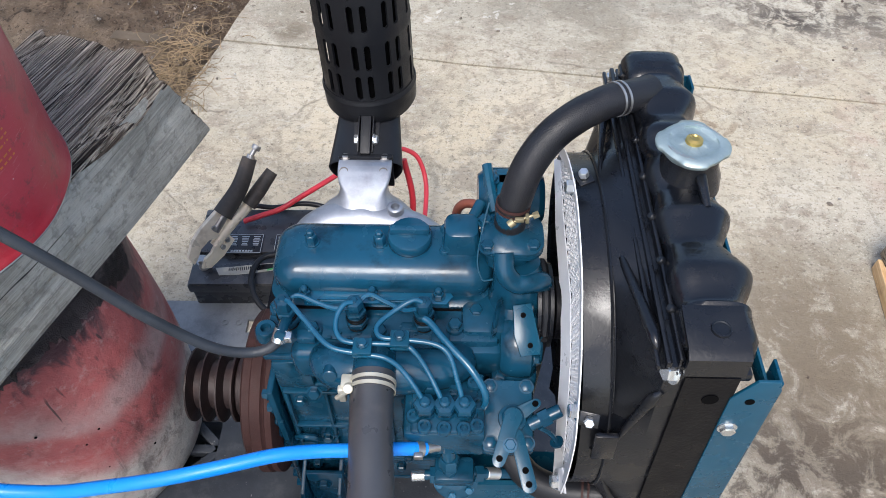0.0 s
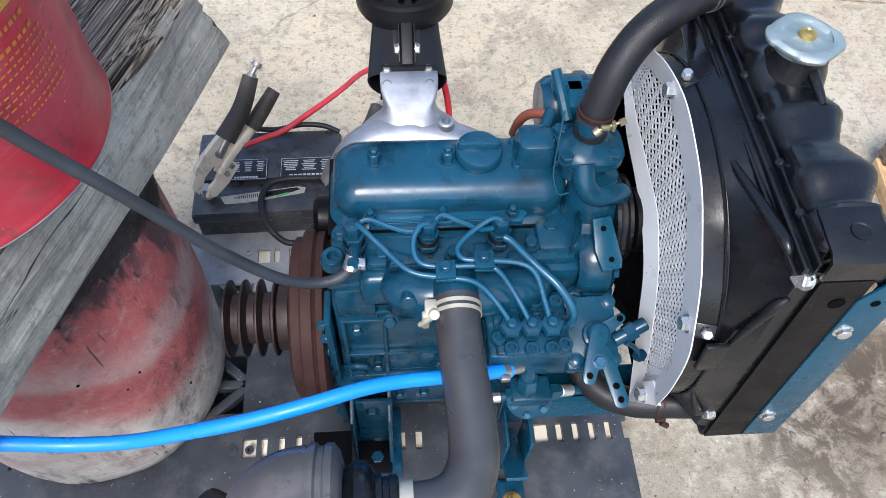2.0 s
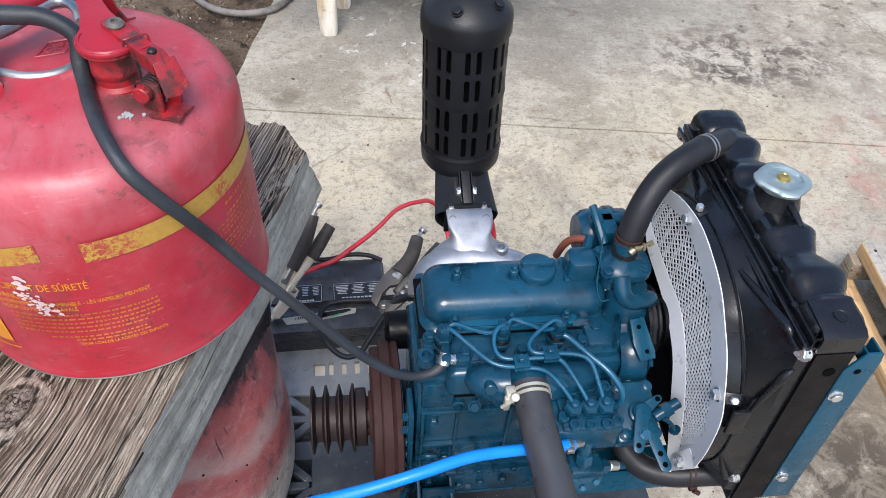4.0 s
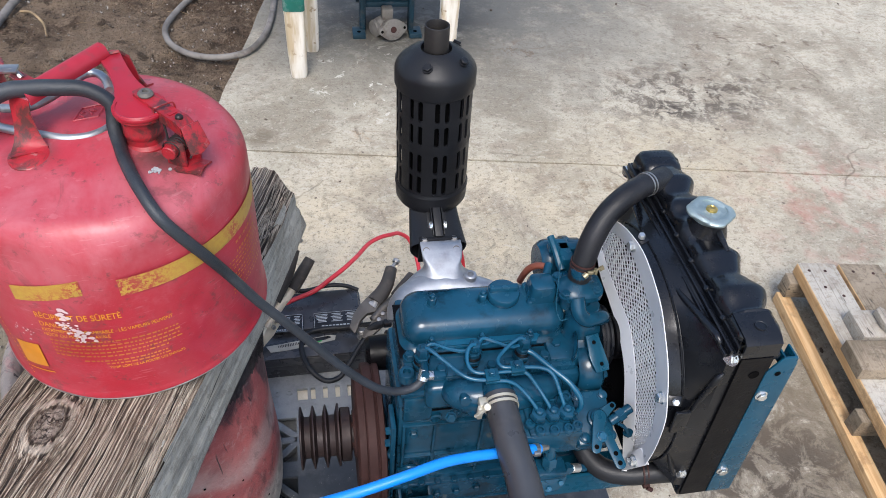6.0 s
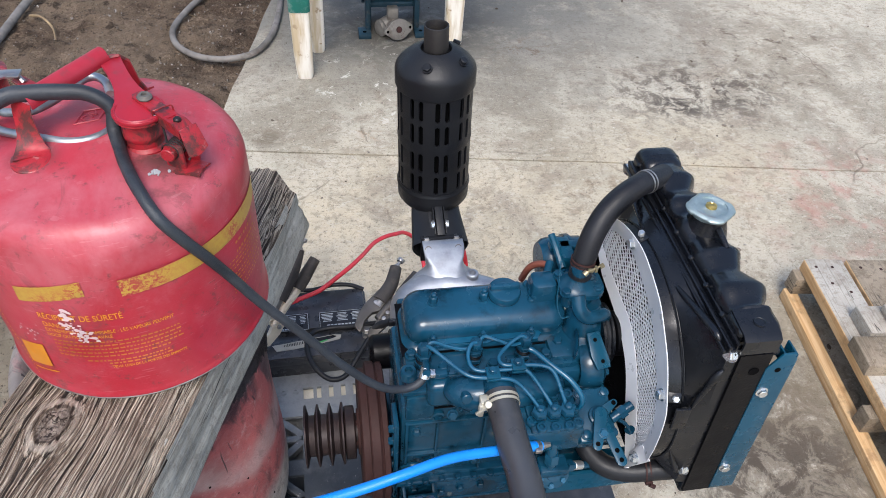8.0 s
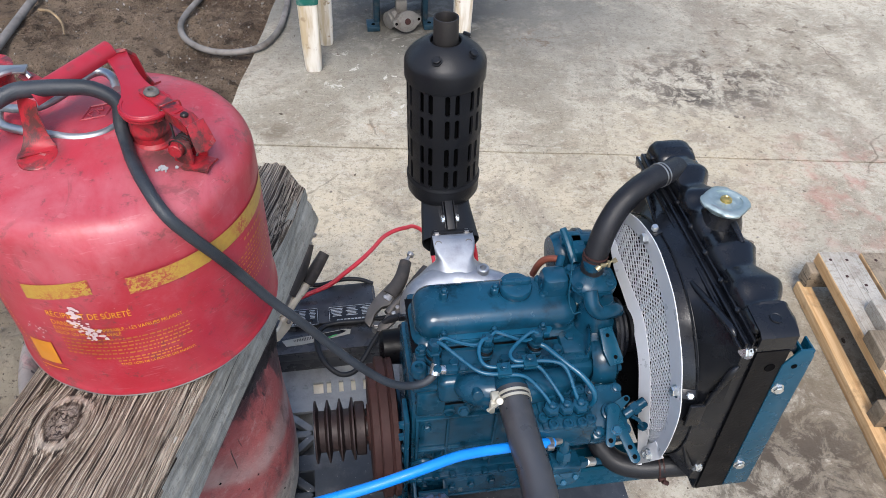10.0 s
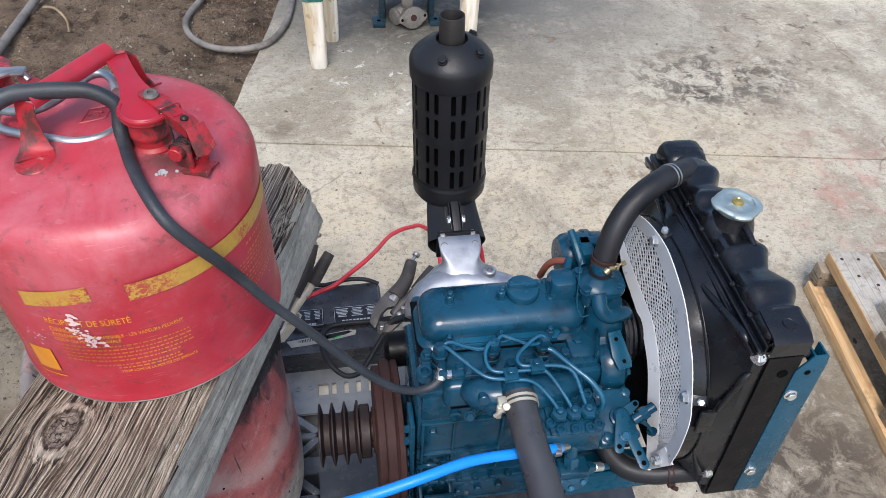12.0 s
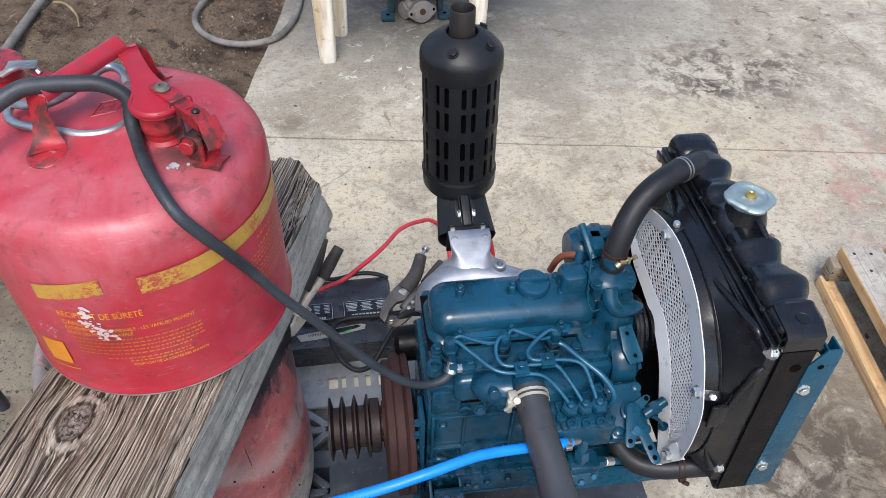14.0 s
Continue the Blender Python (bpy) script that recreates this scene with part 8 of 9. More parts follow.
# ================= air cleaner and intake hose =================
def make_air_cleaner():
    t = thing("air_cleaner", (-0.195, 0.335, 0.52), "scuffed round black plastic air cleaner beside the engine", "air cleaner")
    m = along((-0.152, 0.330, 0.583), (-1, -0.02, 0.0))
    bm = lathe(bm_new(), [(0, 0.0), (0.045, 0.0), (0.057, 0.003), (0.0635, 0.008), (0.0640, 0.014), (0.0615, 0.016), (0.0615, 0.021), (0.0645, 0.023), (0.0645, 0.028), (0.0630, 0.030)] + [(0.063 * math.cos(radians(a)), 0.034 + 0.074 * math.sin(radians(a))) for a in range(0, 90, 5)] + [(0, 0.108)], m, 64)
    part("housing", bm, AIR_PLASTIC, t, smooth=40)
    bm = lathe(bm_new(), [(0.030, -0.048), (0.0325, -0.046), (0.0325, -0.040), (0.031, -0.039), (0.031, -0.034), (0.034, -0.033), (0.034, -0.028), (0.042, -0.024), (0.0465, -0.018), (0.0470, -0.010), (0.044, -0.006), (0.040, 0.0), (0, 0.0)], m, 40)
    part("outlet_neck", bm, BLACK_PAINT, t, "glossy black outlet neck")
    bm = tube(bm_new(), [(-0.240, 0.335, 0.535), (-0.268, 0.348, 0.520), (-0.292, 0.362, 0.510)], 0.020, 16)
    part("dust_valve", bm, RUBBER, t)
    bm = bm_new()
    box(bm, (-0.19, 0.338, 0.41), (0.05, 0.004, 0.22), Matrix.Identity(4), 0.001)
    box(bm, (-0.19, 0.42, 0.30), (0.05, 0.17, 0.004), Matrix.Identity(4), 0.001)
    box(bm, (-0.19, 0.50, 0.215), (0.05, 0.004, 0.17), Matrix.Identity(4), 0.001)
    box(bm, (-0.16, 0.52, 0.1275), (0.09, 0.05, 0.012), Matrix.Identity(4), 0.001)
    part("bracket", bm, BLACK_SHEET, t)
    h = thing("intake_hose", (-0.04, 0.45, 0.58), "matt black rubber intake elbow hose between manifold and air cleaner", "hose")
    path = [(-0.040, 0.532, 0.604), (-0.040, 0.500, 0.600), (-0.037, 0.450, 0.594), (-0.034, 0.405, 0.590), (-0.036, 0.368, 0.588), (-0.050, 0.342, 0.587), (-0.075, 0.331, 0.586), (-0.108, 0.330, 0.585)]
    bm = tube(bm_new(), path, [0.0235, 0.0228, 0.0228, 0.0232, 0.0240, 0.0250, 0.0255, 0.0262], 28, 8)
    part("elbow", bm, INTAKE_RUBBER, h)
    bm = ring_clamp(bm_new(), (-0.040, 0.522, 0.603), (0, -1, -0.1), 0.0238, 0.004)
    ring_clamp(bm, (-0.040, 0.5145, 0.602), (0, -1, -0.1), 0.0238, 0.004)
    box(bm, (-0.066, 0.520, 0.606), (0.014, 0.016, 0.014), Matrix.Identity(4), 0.002)
    box(bm, (-0.072, 0.512, 0.598), (0.008, 0.008, 0.026), Matrix.Identity(4), 0.002)
    clamp = part("hose_clamp", bm, PLATED, h, "cream plated hose clamp")
    bm = cyl(bm_new(), (-0.064, 0.512, 0.612), (-0.064, 0.507, 0.617), 0.0055, bevel=0.001)
    cyl(bm, (-0.078, 0.510, 0.592), (-0.064, 0.508, 0.612), 0.0028)
    part("clamp_screw", bm, PLATED, clamp)
    bm = ring_clamp(bm_new(), (-0.098, 0.330, 0.585), (1, 0, 0), 0.0264, 0.012)
    box(bm, (-0.098, 0.3035, 0.592), (0.014, 0.012, 0.014), Matrix.Identity(4), 0.002)
    part("hose_clamp", bm, PLATED, h, "cream plated hose clamp")


make_air_cleaner()


# ================= hoses and cables =================
def make_hoses():
    h = thing("upper_radiator_hose", (0.15, 0.73, 0.70), "thick black rubber radiator hose arching over to the thermostat", "hose")
    bm = tube(bm_new(), [(0.250, 0.772, 0.795), (0.226, 0.757, 0.800), (0.198, 0.742, 0.804), (0.166, 0.724, 0.799), (0.139, 0.708, 0.784), (0.119, 0.692, 0.758), (0.109, 0.680, 0.727), (0.105, 0.674, 0.704), (0.104, 0.672, 0.688)], 0.0176, 28)
    part("hose_body", bm, RUBBER_DUST, h)
    bm = ring_clamp(bm_new(), (0.214, 0.751, 0.802), (0.03, 0.017, -0.003), 0.0177, 0.0025)
    ring_clamp(bm, (0.208, 0.748, 0.803), (0.03, 0.017, -0.003), 0.0177, 0.0025)
    part("wire_clip", bm, STEEL, h)
    bm = ring_clamp(bm_new(), (0.1055, 0.6755, 0.712), (0.1, 0.15, 1), 0.0177, 0.003)
    ring_clamp(bm, (0.1060, 0.6765, 0.719), (0.1, 0.15, 1), 0.0177, 0.003)
    part("wire_clip", bm, RUST, h, "rusty wire hose clip")
    bm = box(bm_new(), (0.112, 0.656, 0.716), (0.010, 0.005, 0.006), bevel=0.0015)
    box(bm, (0.120, 0.657, 0.717), (0.004, 0.008, 0.009), bevel=0.001)
    cyl(bm, (0.104, 0.654, 0.714), (0.130, 0.660, 0.721), 0.0017, seg=10)
    cyl(bm, (0.126, 0.6585, 0.7195), (0.132, 0.660, 0.7215), 0.0040, seg=6)
    cyl(bm, (0.101, 0.652, 0.712), (0.106, 0.654, 0.716), 0.0044, seg=12)
    part("clip_screw", bm, simple("yellow passivated screw", (0.36, 0.31, 0.19), 0.36, metal=0.7, vary=0.3, dirt=(0.12, 0.09, 0.05), amount=0.5), h, "yellow passivated clip screw")
    h = thing("lower_radiator_hose", (0.18, 0.48, 0.44), "black rubber lower radiator hose", "hose")
    bm = tube(bm_new(), [(0.112, 0.545, 0.470), (0.118, 0.515, 0.448), (0.140, 0.490, 0.436), (0.175, 0.474, 0.438), (0.215, 0.468, 0.445), (0.250, 0.465, 0.448)], 0.0175, 24)
    part("hose_body", bm, RUBBER, h)
    bm = bm_new()
    for x in (0.200, 0.207):
        ring_clamp(bm, (x, 0.4705, 0.4435), (1, -0.15, 0.15), 0.0178, 0.0025)
    box(bm, (0.204, 0.454, 0.432), (0.012, 0.008, 0.008), Matrix.Identity(4), 0.002)
    cyl(bm, (0.204, 0.450, 0.432), (0.212, 0.447, 0.428), 0.004, seg=6)
    part("wire_clip", bm, RUST, h, "rusty wire hose clip")
    # bright blue fuel hose
    h = thing("fuel_hose", (-0.2, 0.43, 0.55), "bright blue fuel hose drooping past the drum", "hose")
    bm = tube(bm_new(), [(0.016, 0.478, 0.540), (-0.009, 0.471, 0.554), (-0.038, 0.465, 0.564), (-0.067, 0.461, 0.570), (-0.100, 0.456, 0.577), (-0.136, 0.446, 0.588), (-0.190, 0.430, 0.592), (-0.245, 0.421, 0.584), (-0.305, 0.419, 0.566), (-0.363, 0.420, 0.546), (-0.420, 0.420, 0.546), (-0.475, 0.419, 0.562), (-0.54, 0.418, 0.575), (-0.62, 0.42, 0.56), (-0.70, 0.43, 0.46), (-0.74, 0.44, 0.28), (-0.76, 0.45, 0.13)], 0.0074, 18)
    part("hose_body", bm, BLUE_HOSE, h)
    bm = ring_clamp(bm_new(), (0.009, 0.476, 0.543), (1, 0.28, -0.5), 0.0078, 0.008)
    cyl(bm, (0.014, 0.478, 0.541), (0.030, 0.484, 0.534), 0.006)
    box(bm, (0.009, 0.466, 0.548), (0.010, 0.006, 0.008), Matrix.Identity(4), 0.001)
    part("hose_clamp", bm, STEEL, h, "worm drive clamp")
    # black return hose to the can
    h = thing("return_hose", (-0.3, 0.55, 0.75), "black rubber hose from the engine up to the fuel can", "hose")
    bm = tube(bm_new(), [(-0.142, 0.577, 0.621), (-0.147, 0.568, 0.611), (-0.160, 0.561, 0.603), (-0.180, 0.556, 0.604), (-0.203, 0.551, 0.617), (-0.227, 0.548, 0.641), (-0.263, 0.545, 0.690), (-0.296, 0.545, 0.740), (-0.326, 0.544, 0.787), (-0.354, 0.541, 0.832), (-0.380, 0.534, 0.886), (-0.397, 0.521, 0.930), (-0.413, 0.511, 0.966), (-0.431, 0.512, 0.996), (-0.450, 0.540, 1.012), (-0.466, 0.577, 1.014), (-0.474, 0.601, 1.016), (-0.480, 0.620, 1.026), (-0.480, 0.630, 1.047), (-0.500, 0.634, 1.061), (-0.526, 0.634, 1.064), (-0.552, 0.632, 1.065), (-0.575, 0.625, 1.065), (-0.61, 0.605, 1.05), (-0.66, 0.575, 1.02), (-0.71, 0.56, 0.94), (-0.735, 0.565, 0.80), (-0.74, 0.575, 0.62)], [0.0058] * 9 + [0.0059, 0.0060, 0.0061, 0.0062, 0.0063, 0.0064] + [0.0066, 0.0068, 0.0070, 0.0074, 0.0078, 0.0082] + [0.0084] * 7, 18)
    part("hose_body", bm, BRAIDED_RUBBER, h)
    bm = ring_clamp(bm_new(), (-0.1445, 0.5725, 0.6155), (-0.3, -0.6, -0.7), 0.0068, 0.016)
    box(bm, (-0.1345, 0.568, 0.618), (0.008, 0.010, 0.009), Matrix.Identity(4), 0.001)
    part("hose_clamp", bm, ZINC, h, "bright worm drive clamp")
    # red battery cable behind
    h = thing("battery_cable", (-0.2, 1.27, 0.1), "red insulated battery cable looping behind the muffler", "cable")
    bm = tube(bm_new(), [(-0.37, 1.09, 0.206), (-0.335, 1.10, 0.213), (-0.297, 1.11, 0.222), (-0.262, 1.135, 0.229), (-0.224, 1.17, 0.230), (-0.190, 1.225, 0.212), (-0.157, 1.29, 0.187), (-0.125, 1.32, 0.178), (-0.094, 1.34, 0.167), (-0.069, 1.36, 0.150), (-0.040, 1.365, 0.118), (-0.022, 1.33, 0.075), (-0.022, 1.24, 0.055), (-0.03, 1.10, 0.09), (-0.035, 0.96, 0.21), (-0.04, 0.86, 0.34), (-0.045, 0.80, 0.40)], 0.0054, 14)
    part("cable_body", bm, RED_CABLE, h)
    # pinkish wire down the far side of the manifold
    h = thing("starter_wire", (0.0, 0.9, 0.4), "pale red wire hanging behind the manifold", "wire")
    bm = tube(bm_new(), [(-0.030, 0.905, 0.56), (-0.018, 0.885, 0.50), (-0.020, 0.85, 0.42), (-0.01, 0.79, 0.38)], 0.0045, 10)
    part("wire_body", bm, RED_CABLE, h)


make_hoses()


# ================= battery and locking pliers =================
def make_battery():
    t = thing("battery", (-0.325, 1.04, 0.0), "black car battery with printed labels, standing behind the pallet", "battery")
    m = Matrix.Translation((-0.325, 1.042, 0.0)) @ Matrix.Rotation(radians(1), 4, "Z")
    bm = bm_new()
    box(bm, (0, 0, 0.080), (0.258, 0.176, 0.160), m, 0.006)
    box(bm, (0, 0, 0.172), (0.266, 0.186, 0.024), m, 0.005)
    part("case", bm, BATTERY_BLACK, t)
    bm = bm_new()
    box(bm, (0.0, 0.035, 0.189), (0.256, 0.112, 0.014), m, 0.005)
    box(bm, (0.0, -0.062, 0.186), (0.256, 0.060, 0.006), m, 0.002)
    lid = part("lid", bm, BATTERY_BLACK, t)
    rng = random.Random(21)
    for cx, cy, w, d in ((-0.036, -0.001, 0.072, 0.050), (0.074, -0.001, 0.106, 0.048)):
        bm = bm_new()
        prism(bm, rounded(w, d, 0.005), 0.0022, m @ Matrix.Translation((cx, cy, 0.1955)), 0.0005)
        plate = part("label", bm, LABEL_BLACK, lid, "black label with white print")
        bm = bm_new()
        z = 0.1979
        for s in (-1, 1):
            box(bm, (cx, cy + s * (d / 2 - 0.0022), z), (w - 0.006, 0.0009, 0.0003), m)
            box(bm, (cx + s * (w / 2 - 0.0026), cy, z), (0.0009, d - 0.005, 0.0003), m)
        for c in range(3):
            for r in range(7):
                if r == 6:
                    continue
                ww = w / 3 - 0.008
                box(bm, (cx - w / 2 + 0.006 + c * (w / 3 - 0.002) + ww * 0.5, cy + d / 2 - 0.008 - r * 0.0042, z), (ww * rng.uniform(0.6, 1.0), 0.0018, 0.0003), m)
        for i in range(8):
            box(bm, (cx - w * 0.3 + i * w * 0.075, cy - d / 2 + 0.0065, z), (w * 0.055, 0.0042, 0.0003), m)
        part("label_print", bm, PRINT, plate)
    bm = bm_new()
    pm = m @ Matrix.Translation((-0.005, -0.055, 0.1892)) @ Matrix.Rotation(radians(6), 4, "Z")
    prism(bm, [(-0.070, -0.010), (-0.04, -0.012), (0.0, -0.011), (0.070, -0.006), (0.074, 0.006), (0.06, 0.010), (0.0, 0.009), (-0.045, 0.008), (-0.078, 0.008)], 0.0006, pm)
    strip = part("sticker", bm, simple("torn pale sticker", (0.38, 0.365, 0.32), 0.6, vary=0.2, dirt=(0.2, 0.17, 0.12), amount=0.6, depth=0.0), lid, "torn paper sticker")
    bm = bm_new()
    for i in range(20):
        box(bm, (-0.052 + i * 0.0036, 0.0015, 0.0008), (0.0018, 0.009 * rng.uniform(0.5, 1), 0.0003), pm)
    prism(bm, [(0.0, -0.006), (0.05, -0.001), (0.064, 0.003), (0.058, 0.008), (0.0, 0.007)], 0.0003, pm @ Matrix.Translation((0, 0, 0.00065)))
    part("sticker_print", bm, LABEL_BLACK, strip)
    bm = prism(bm_new(), [(0.020, -0.009), (0.042, -0.004), (0.042, -0.001), (0.020, -0.005)], 0.0004, pm @ Matrix.Translation((0, 0, 0.0012)))
    part("green_patch", bm, GREEN_INK, strip)
    for x in (-0.105, 0.130 - 0.005):
        bm = bm_new()
        mm = m @ Matrix.Translation((x, -0.050, 0.186))
        lathe(bm, [(0.013, 0), (0.011, 0.004), (0.0095, 0.018), (0.0085, 0.020), (0, 0.020)], mm, 20)
        hexbolt(bm, mm @ Vector((0, 0, 0.020)), (0, 0, 1), 0.0085, 0.008)
        part("terminal", bm, STEEL, t, "lead terminal post")
    # carry strap folded along the back edge
    bm = tube(bm_new(), [m @ Vector(p) for p in ((-0.09, 0.090, 0.194), (-0.04, 0.093, 0.203), (0.01, 0.092, 0.199), (0.06, 0.094, 0.208), (0.10, 0.092, 0.205), (0.130, 0.085, 0.194))], 0.005, 10)
    part("carry_strap", bm, RUBBER, t)
    # black lead on the lid
    h = thing("jumper_lead", (-0.30, 1.0, 0.19), "thin black lead looped over the battery lid", "cable")
    bm = tube(bm_new(), [(-0.175, 1.000, 0.222), (-0.205, 1.006, 0.212), (-0.243, 1.011, 0.204), (-0.285, 1.012, 0.203), (-0.317, 1.003, 0.202), (-0.331, 0.975, 0.202), (-0.328, 0.940, 0.203), (-0.313, 0.908, 0.194), (-0.285, 0.888, 0.182), (-0.255, 0.893, 0.182), (-0.232, 0.918, 0.194), (-0.208, 0.950, 0.208), (-0.185, 0.978, 0.220)], 0.0056, 12)
    part("lead_body", bm, RUBBER, h)
    bm = bm_new()
    tube(bm, [(-0.190, 0.982, 0.220), (-0.170, 0.985, 0.232), (-0.150, 0.980, 0.245)], [0.006, 0.009, 0.008], 12, 5)
    box(bm, (-0.145, 0.975, 0.250), (0.018, 0.014, 0.016), Matrix.Rotation(0, 4, "Z"), 0.003)
    part("lug", bm, RUBBER_DUST, h)
    # starter motor end beside the battery
    bm = bm_new()
    lathe(bm, [(0, 0), (0.034, 0), (0.037, 0.003), (0.037, 0.10), (0, 0.10)], along((-0.170, 0.800, 0.385), (1, 0, 0)), 30)
    lathe(bm, [(0, -0.045), (0.026, -0.045), (0.032, -0.038), (0.034, 0.02), (0, 0.02)], along((-0.165, 0.780, 0.405), (1, 0.0, 0)), 24)
    part("starter_motor", bm, BLACK_SHEET, ENGINE, "black starter motor")

make_battery()


def locking_pliers(jaw, tip_a, tip_b, name_label, steel):
    """Pliers clamped on a terminal: two grips, jaws, rivets and the adjusting screw."""
    jaw, tip_a, tip_b = Vector(jaw), Vector(tip_a), Vector(tip_b)
    t = thing("locking_pliers", jaw, name_label, "pliers", "battery pliers")
    ax = ((tip_a + tip_b) / 2 - jaw).normalized()
    side = (tip_a - tip_b) - ax * (tip_a - tip_b).dot(ax)
    side.normalize()
    up = ax.cross(side)
    m = Matrix(((side.x, ax.x, up.x, jaw.x), (side.y, ax.y, up.y, jaw.y), (side.z, ax.z, up.z, jaw.z), (0, 0, 0, 1)))
    inv = m.inverted()
    la, lb = inv @ tip_a, inv @ tip_b
    L = la.y

    def at(p):
        return m @ Vector(p)

    bm = bm_new()
    prism(bm, [(0.008, -0.018), (0.026, -0.012), (0.036, 0.018), (0.036, 0.045), (0.028, 0.090), (-0.002, 0.090), (-0.002, 0.046), (0.012, 0.036), (0.016, 0.014), (0.010, 0.0)], 0.013, m @ Matrix.Translation((0, 0, -0.005)), 0.0014)
    part("upper_jaw", bm, steel, t)
    bm = bm_new()
    prism(bm, [(-0.010, -0.018), (-0.024, -0.010), (-0.033, 0.022), (-0.034, 0.058), (-0.014, 0.062), (-0.005, 0.040), (-0.010, 0.014), (-0.004, 0.0)], 0.010, m @ Matrix.Translation((0, 0, -0.004)), 0.0014)
    part("lower_jaw", bm, steel, t)
    bm = bm_new()
    tube(bm, [at((0.010, 0.055, 0)), at((0.012, L * 0.6, 0)), at((la.x, la.y, la.z))], [0.0115, 0.0105, 0.008], 12, 5)
    part("handle", bm, STEEL, t)
    bm = bm_new()
    s = at((0.012, L * 0.42, 0))
    tube(bm, [s, at((0.012, L * 0.7, 0)), at((la.x, la.y * 0.97, la.z))], [0.0185, 0.0160, 0.0135], 16, 5)
    part("grip_sleeve", bm, GRIP, t, "dirty dark grip sleeve")
    bm = bm_new()
    cyl(bm, tip_a, tip_a + ax * 0.012, 0.0042, seg=12)
    lathe(bm, [(0.0078, 0), (0.0085, 0.002), (0.0085, 0.008), (0.0075, 0.009), (0, 0.009)], along(tip_a + ax * 0.012, ax), 16)
    part("adjusting_screw", bm, STEEL, t)
    bm = bm_new()
    tube(bm, [at((-0.008, 0.030, 0)), at((-0.012, L * 0.40, 0)), at((lb.x * 0.8, lb.y * 0.6, lb.z * 0.7)), at((lb.x, lb.y, lb.z))], [0.010, 0.0115, 0.0105, 0.008], 10, 5)
    part("release_handle", bm, steel, t)
    bm = bm_new()
    tube(bm, [at((lb.x * 0.85, lb.y * 0.62, lb.z * 0.75)), at((lb.x * 0.93, lb.y * 0.8, lb.z * 0.9)), at((lb.x, lb.y, lb.z))], [0.0145, 0.0142, 0.0120], 12, 5)
    part("grip_sleeve", bm, GRIP, t, "dirty dark grip sleeve")
    for x, y in ((0.016, 0.060), (-0.020, 0.036), (-0.020, 0.052)):
        bm = bm_new()
        lathe(bm, [(0.0050, -0.004), (0.0050, 0.0012), (0.0042, 0.0026), (0, 0.0032)], m @ Matrix.Translation((x, y, 0.0082)), 16)
        part("rivet", bm, STEEL, t)


locking_pliers((-0.424, 0.985, 0.222), (-0.332, 1.125, 0.352), (-0.302, 1.127, 0.309), "worn locking pliers gripping the battery post, upright handles", PLIER_JAW)
locking_pliers((-0.198, 0.985, 0.222), (-0.118, 1.122, 0.272), (-0.075, 1.095, 0.268), "worn dark locking pliers on the other battery post, beside the manifold", simple("dark oily tool steel", (0.11, 0.10, 0.09), 0.42, metal=0.5, vary=0.35, dirt=(0.05, 0.04, 0.03), amount=0.5))


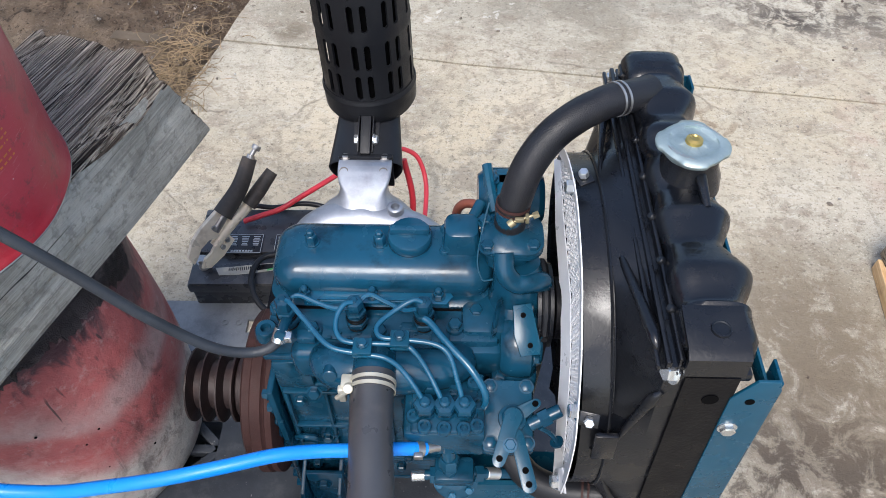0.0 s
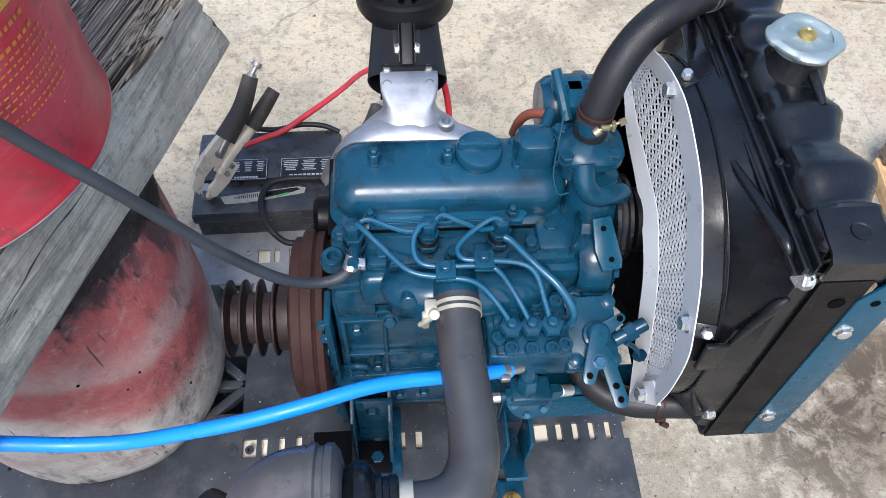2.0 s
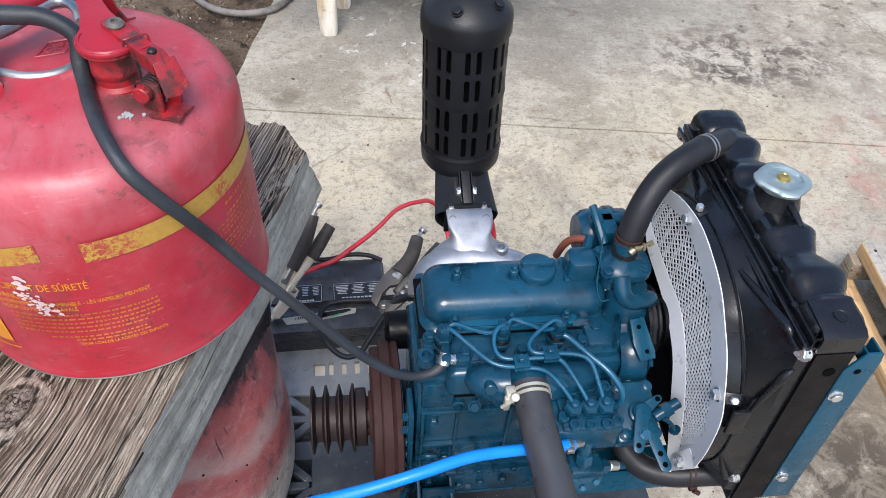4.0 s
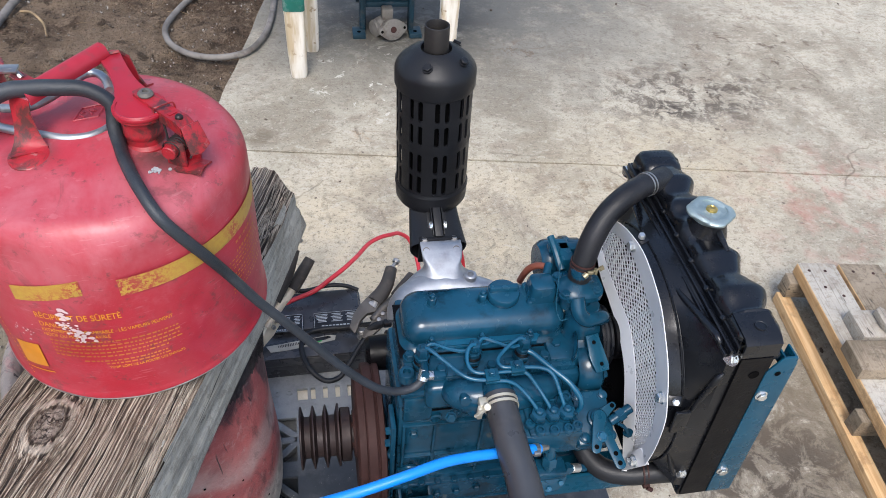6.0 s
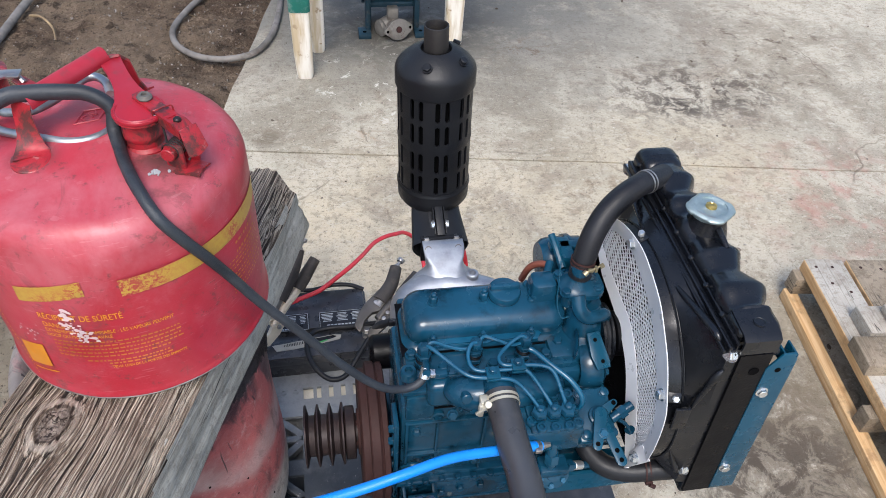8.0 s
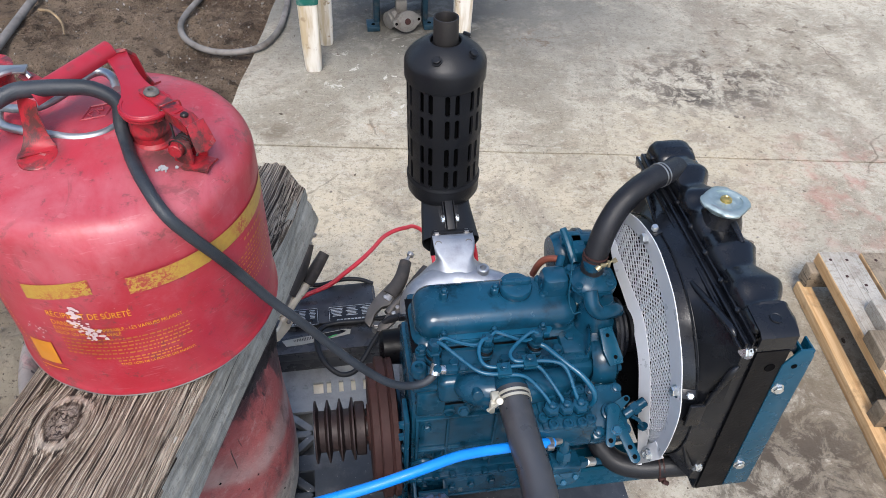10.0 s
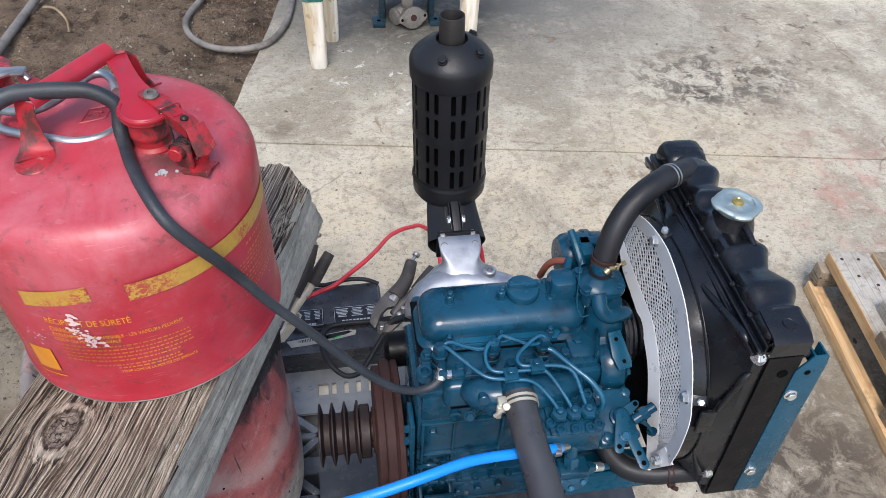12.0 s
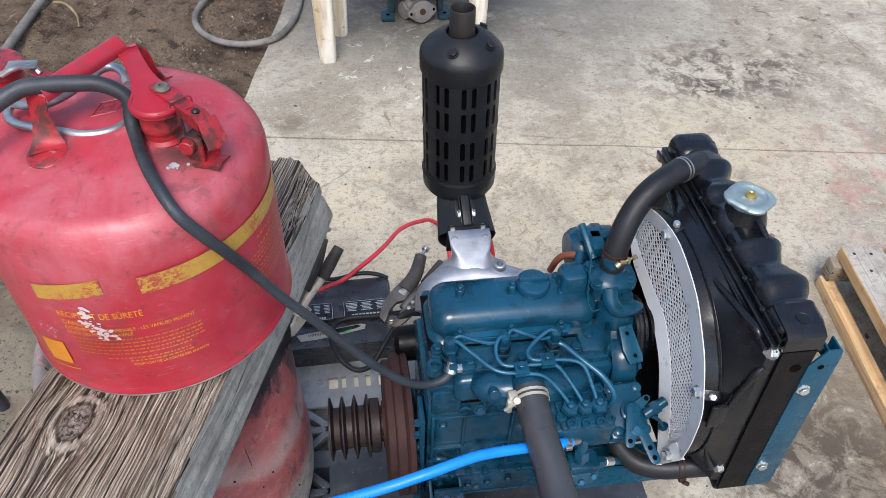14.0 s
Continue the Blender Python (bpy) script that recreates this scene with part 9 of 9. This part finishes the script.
# ================= wooden pallet at the side =================
def make_wood_pallet():
    t = thing("wooden_pallet", (1.3, 0.80, 0.0), "weathered wooden pallet with fresh sawn edges and broken boards", "pallet")
    u = Vector((math.cos(radians(PALLET_ANGLE)), math.sin(radians(PALLET_ANGLE)), 0))
    v = Vector((u.y, -u.x, 0))
    corner = Vector((1.005, 1.175, 0.0))
    m = Matrix(((u.x, v.x, 0, corner.x), (u.y, v.y, 0, corner.y), (0, 0, 1, 0), (0, 0, 0, 1)))

    def board(name, s0, s1, v0, v1, z0, z1, mat, rough_end=False):
        bm = bm_new()
        box(bm, ((s0 + s1) / 2, (v0 + v1) / 2, (z0 + z1) / 2), (s1 - s0, v1 - v0, z1 - z0), m, 0.002)
        if rough_end:
            jitter(bm, 0.004, 25)
        return part(name, bm, mat, t)

    # deck boards run towards the viewer, over stringers across
    for v0, w, mat in ((0.0, 0.104, BOARD_GREY), (0.118, 0.115, BOARD_BROWN), (0.27, 0.10, BOARD_GREY), (0.41, 0.10, BOARD_GREY), (0.55, 0.11, BOARD_BROWN)):
        b = board("deck_board", -1.15, 0.0, v0, v0 + w, 0.093, 0.130, mat)
        e = bm_new()
        box(e, (-0.575, v0 - 0.0005, 0.1115), (1.146, 0.003, 0.0335), m, 0.0008)
        part("sawn_edge", jitter(e, 0.0006, 30), BOARD_FRESH, b, "fresh orange sawn edge")
    for v0 in (-0.030, 0.27, 0.55):
        b = board("bottom_board", -1.15, -0.02, v0, v0 + 0.034, 0.0, 0.034, BOARD_FRESH)
    for s0 in (-0.045, -0.48, -1.14):
        board("stringer", s0, s0 + 0.04, -0.022, 0.66, 0.034, 0.093, BOARD_BROWN, True)
    # loose broken pieces lying on top
    for s0, s1, v0, v1, z, mat in ((-0.288, -0.200, 0.036, 0.62, 0.130, BOARD_GREY), (-0.386, -0.297, -0.012, 0.60, 0.130, BOARD_BROWN)):
        board("cross_board", s0, s1, v0, v1, z, z + 0.037, mat, True)
    bm = prism(bm_new(), [(-0.296, 0.105), (-0.262, 0.088), (-0.215, 0.092), (-0.205, 0.106), (-0.235, 0.124), (-0.262, 0.135), (-0.290, 0.138), (-0.300, 0.122)], 0.022, m @ Matrix.Translation((0, 0, 0.1675)), 0.004)
    part("splintered_offcut", jitter(bm, 0.003, 40), BOARD_GREY, t, "pale splintered offcut")
    for s, vv in ((-0.03, 0.02), (-0.03, 0.065), (-0.09, 0.04), (-0.12, 0.078), (-0.03, 0.145), (-0.035, 0.2), (-0.47, 0.025), (-0.47, 0.075)):
        bm = bm_new()
        lathe(bm, [(0.0045, 0), (0.004, 0.0008), (0, 0.001)], m @ Matrix.Translation((s, vv, 0.130)), 10)
        part("nail_head", bm, RUST, t)


make_wood_pallet()


# ================= machine stand and casting at the back =================
def make_stand():
    t = thing("machine_stand", (0.0, 2.5, 0.0), "machine stand with cream legs under green paint", "machine stand")
    for x, y, w in ((-0.316, 2.405, 0.068), (-0.262, 2.590, 0.060), (0.256, 2.505, 0.066), (0.30, 2.70, 0.06)):
        bm = rounded_stack(bm_new(), x, y, [(0.0, w * 0.80, w * 0.72, 0.016, 0.004, 0), (0.012, w * 0.9, w * 0.8, 0.018, 0.004, 0), (0.10, w, w * 0.9, 0.018, 0.002, 0), (0.275, w * 1.06, w, 0.016, 0, 0)])
        leg = part("leg", bm, LEG, t)
        bm = rounded_stack(bm_new(), x, y, [(0.268, w * 1.10, w * 1.05, 0.016, 0, 0), (0.62, w * 1.14, w * 1.1, 0.016, 0, 0)])
        part("painted_top", bm, GREEN_PAINT, leg, "green painted upper leg")
    bm = box(bm_new(), (0.0, 2.56, 0.635), (0.78, 0.42, 0.05), bevel=0.005)
    part("table_top", bm, GREEN_PAINT, t)
    t = thing("blue_machine", (0.03, 2.80, 0.0), "dark blue steel machine frame with bolted feet", "machine")
    bm = bm_new()
    for x in (-0.052, 0.145):
        box(bm, (x, 2.735, 0.30), (0.020, 0.05, 0.60), Matrix.Identity(4), 0.003)
        box(bm, (x + 0.012, 2.80, 0.30), (0.006, 0.13, 0.60), Matrix.Identity(4), 0.002)
    part("upright", bm, DARK_BLUE, t)
    bm = box(bm_new(), (0.046, 2.85, 0.33), (0.23, 0.02, 0.52), bevel=0.003)
    box(bm, (0.046, 2.78, 0.11), (0.19, 0.08, 0.02), Matrix.Identity(4), 0.003)
    part("panel", bm, DARK_BLUE, t)
    for x in (-0.068, 0.160):
        bm = box(bm_new(), (x, 2.70, 0.010), (0.05, 0.07, 0.020), bevel=0.002)
        foot = part("foot", bm, DARK_BLUE, t)
        bm = lathe(bm_new(), [(0.008, 0), (0.008, 0.0006), (0, 0.0006)], Matrix.Translation((x, 2.69, 0.0201)), 14)
        part("foot_hole", bm, HOLE_BLACK, foot)
    t = thing("motor_casting", (0.065, 2.66, 0.0), "dirty cast alloy motor end lying on the concrete", "motor part")
    bm = bm_new()
    m = along((0.062, 2.655, 0.048), (0.35, -0.9, 0.25))
    prism(bm, [(0.050 * math.cos(a) * (1.25 if abs(math.sin(a)) < 0.35 else 1.0), 0.042 * math.sin(a)) for a in [2 * math.pi * i / 28 for i in range(28)]], 0.012, m, 0.002)
    lathe(bm, [(0.036, -0.09), (0.038, -0.01), (0.038, 0.0)], m, 26)
    part("flange", bm, OLD_CAST, t)
    bm = lathe(bm_new(), [(0.026, 0.0125), (0.024, 0.004), (0.014, 0.004), (0.012, 0.016), (0, 0.016)], m, 24)
    part("bore", bm, RUST, t, "rusty bore")
    bm = bm_new()
    tube(bm, [(0.0, 2.70, 0.035), (0.03, 2.705, 0.045), (0.06, 2.70, 0.05)], [0.030, 0.035, 0.038], 18, 5)
    box(bm, (0.045, 2.700, 0.095), (0.045, 0.04, 0.05), Matrix.Identity(4), 0.006)
    lathe(bm, [(0.03, -0.02), (0.034, 0.0), (0.02, 0.004), (0, 0.004)], along((-0.005, 2.69, 0.035), (-0.8, -0.6, 0.1)), 20)
    part("motor_body", bm, OLD_CAST, t)
    for x in (-0.05, 0.05):
        bm = bm_new()
        lathe(bm, [(0.006, 0.0121), (0.006, 0.0126), (0, 0.0126)], m @ Matrix.Translation((x, 0, 0)), 12)
        part("flange_hole", bm, HOLE_BLACK, t)


make_stand()


def make_ground_hoses():
    h = thing("water_hose", (-0.6, 2.6, 0.0), "grey dusty hose curled on the soil", "hose")
    bm = tube(bm_new(), [(-0.40, 3.05, 0.016), (-0.412, 2.85, 0.016), (-0.44, 2.68, 0.016), (-0.50, 2.555, 0.017), (-0.60, 2.515, 0.016), (-0.705, 2.545, 0.012), (-0.79, 2.63, 0.012), (-0.82, 2.75, 0.014), (-0.785, 2.90, 0.014), (-0.72, 3.05, 0.014), (-0.60, 3.25, 0.014)], 0.0120, 16)
    part("hose_body", bm, GREY_HOSE, h)
    h = thing("water_hose", (-1.45, 2.8, 0.0), "grey hose lying straight on the soil", "hose")
    bm = tube(bm_new(), [(-1.47, 2.35, 0.016), (-1.465, 2.55, 0.016), (-1.44, 2.78, 0.018), (-1.40, 3.1, 0.016), (-1.30, 3.5, 0.016)], 0.016, 14)
    part("hose_body", bm, GREY_HOSE, h)
    h = thing("twig", (-1.3, 2.75, 0.0), "bent dry twig on the soil", "twig")
    bm = tube(bm_new(), [(-1.38, 2.90, 0.012), (-1.33, 2.87, 0.02), (-1.27, 2.78, 0.02), (-1.245, 2.70, 0.012)], [0.006, 0.005, 0.005, 0.003], 8)
    part("stem", bm, STRAW, h)


make_ground_hoses()
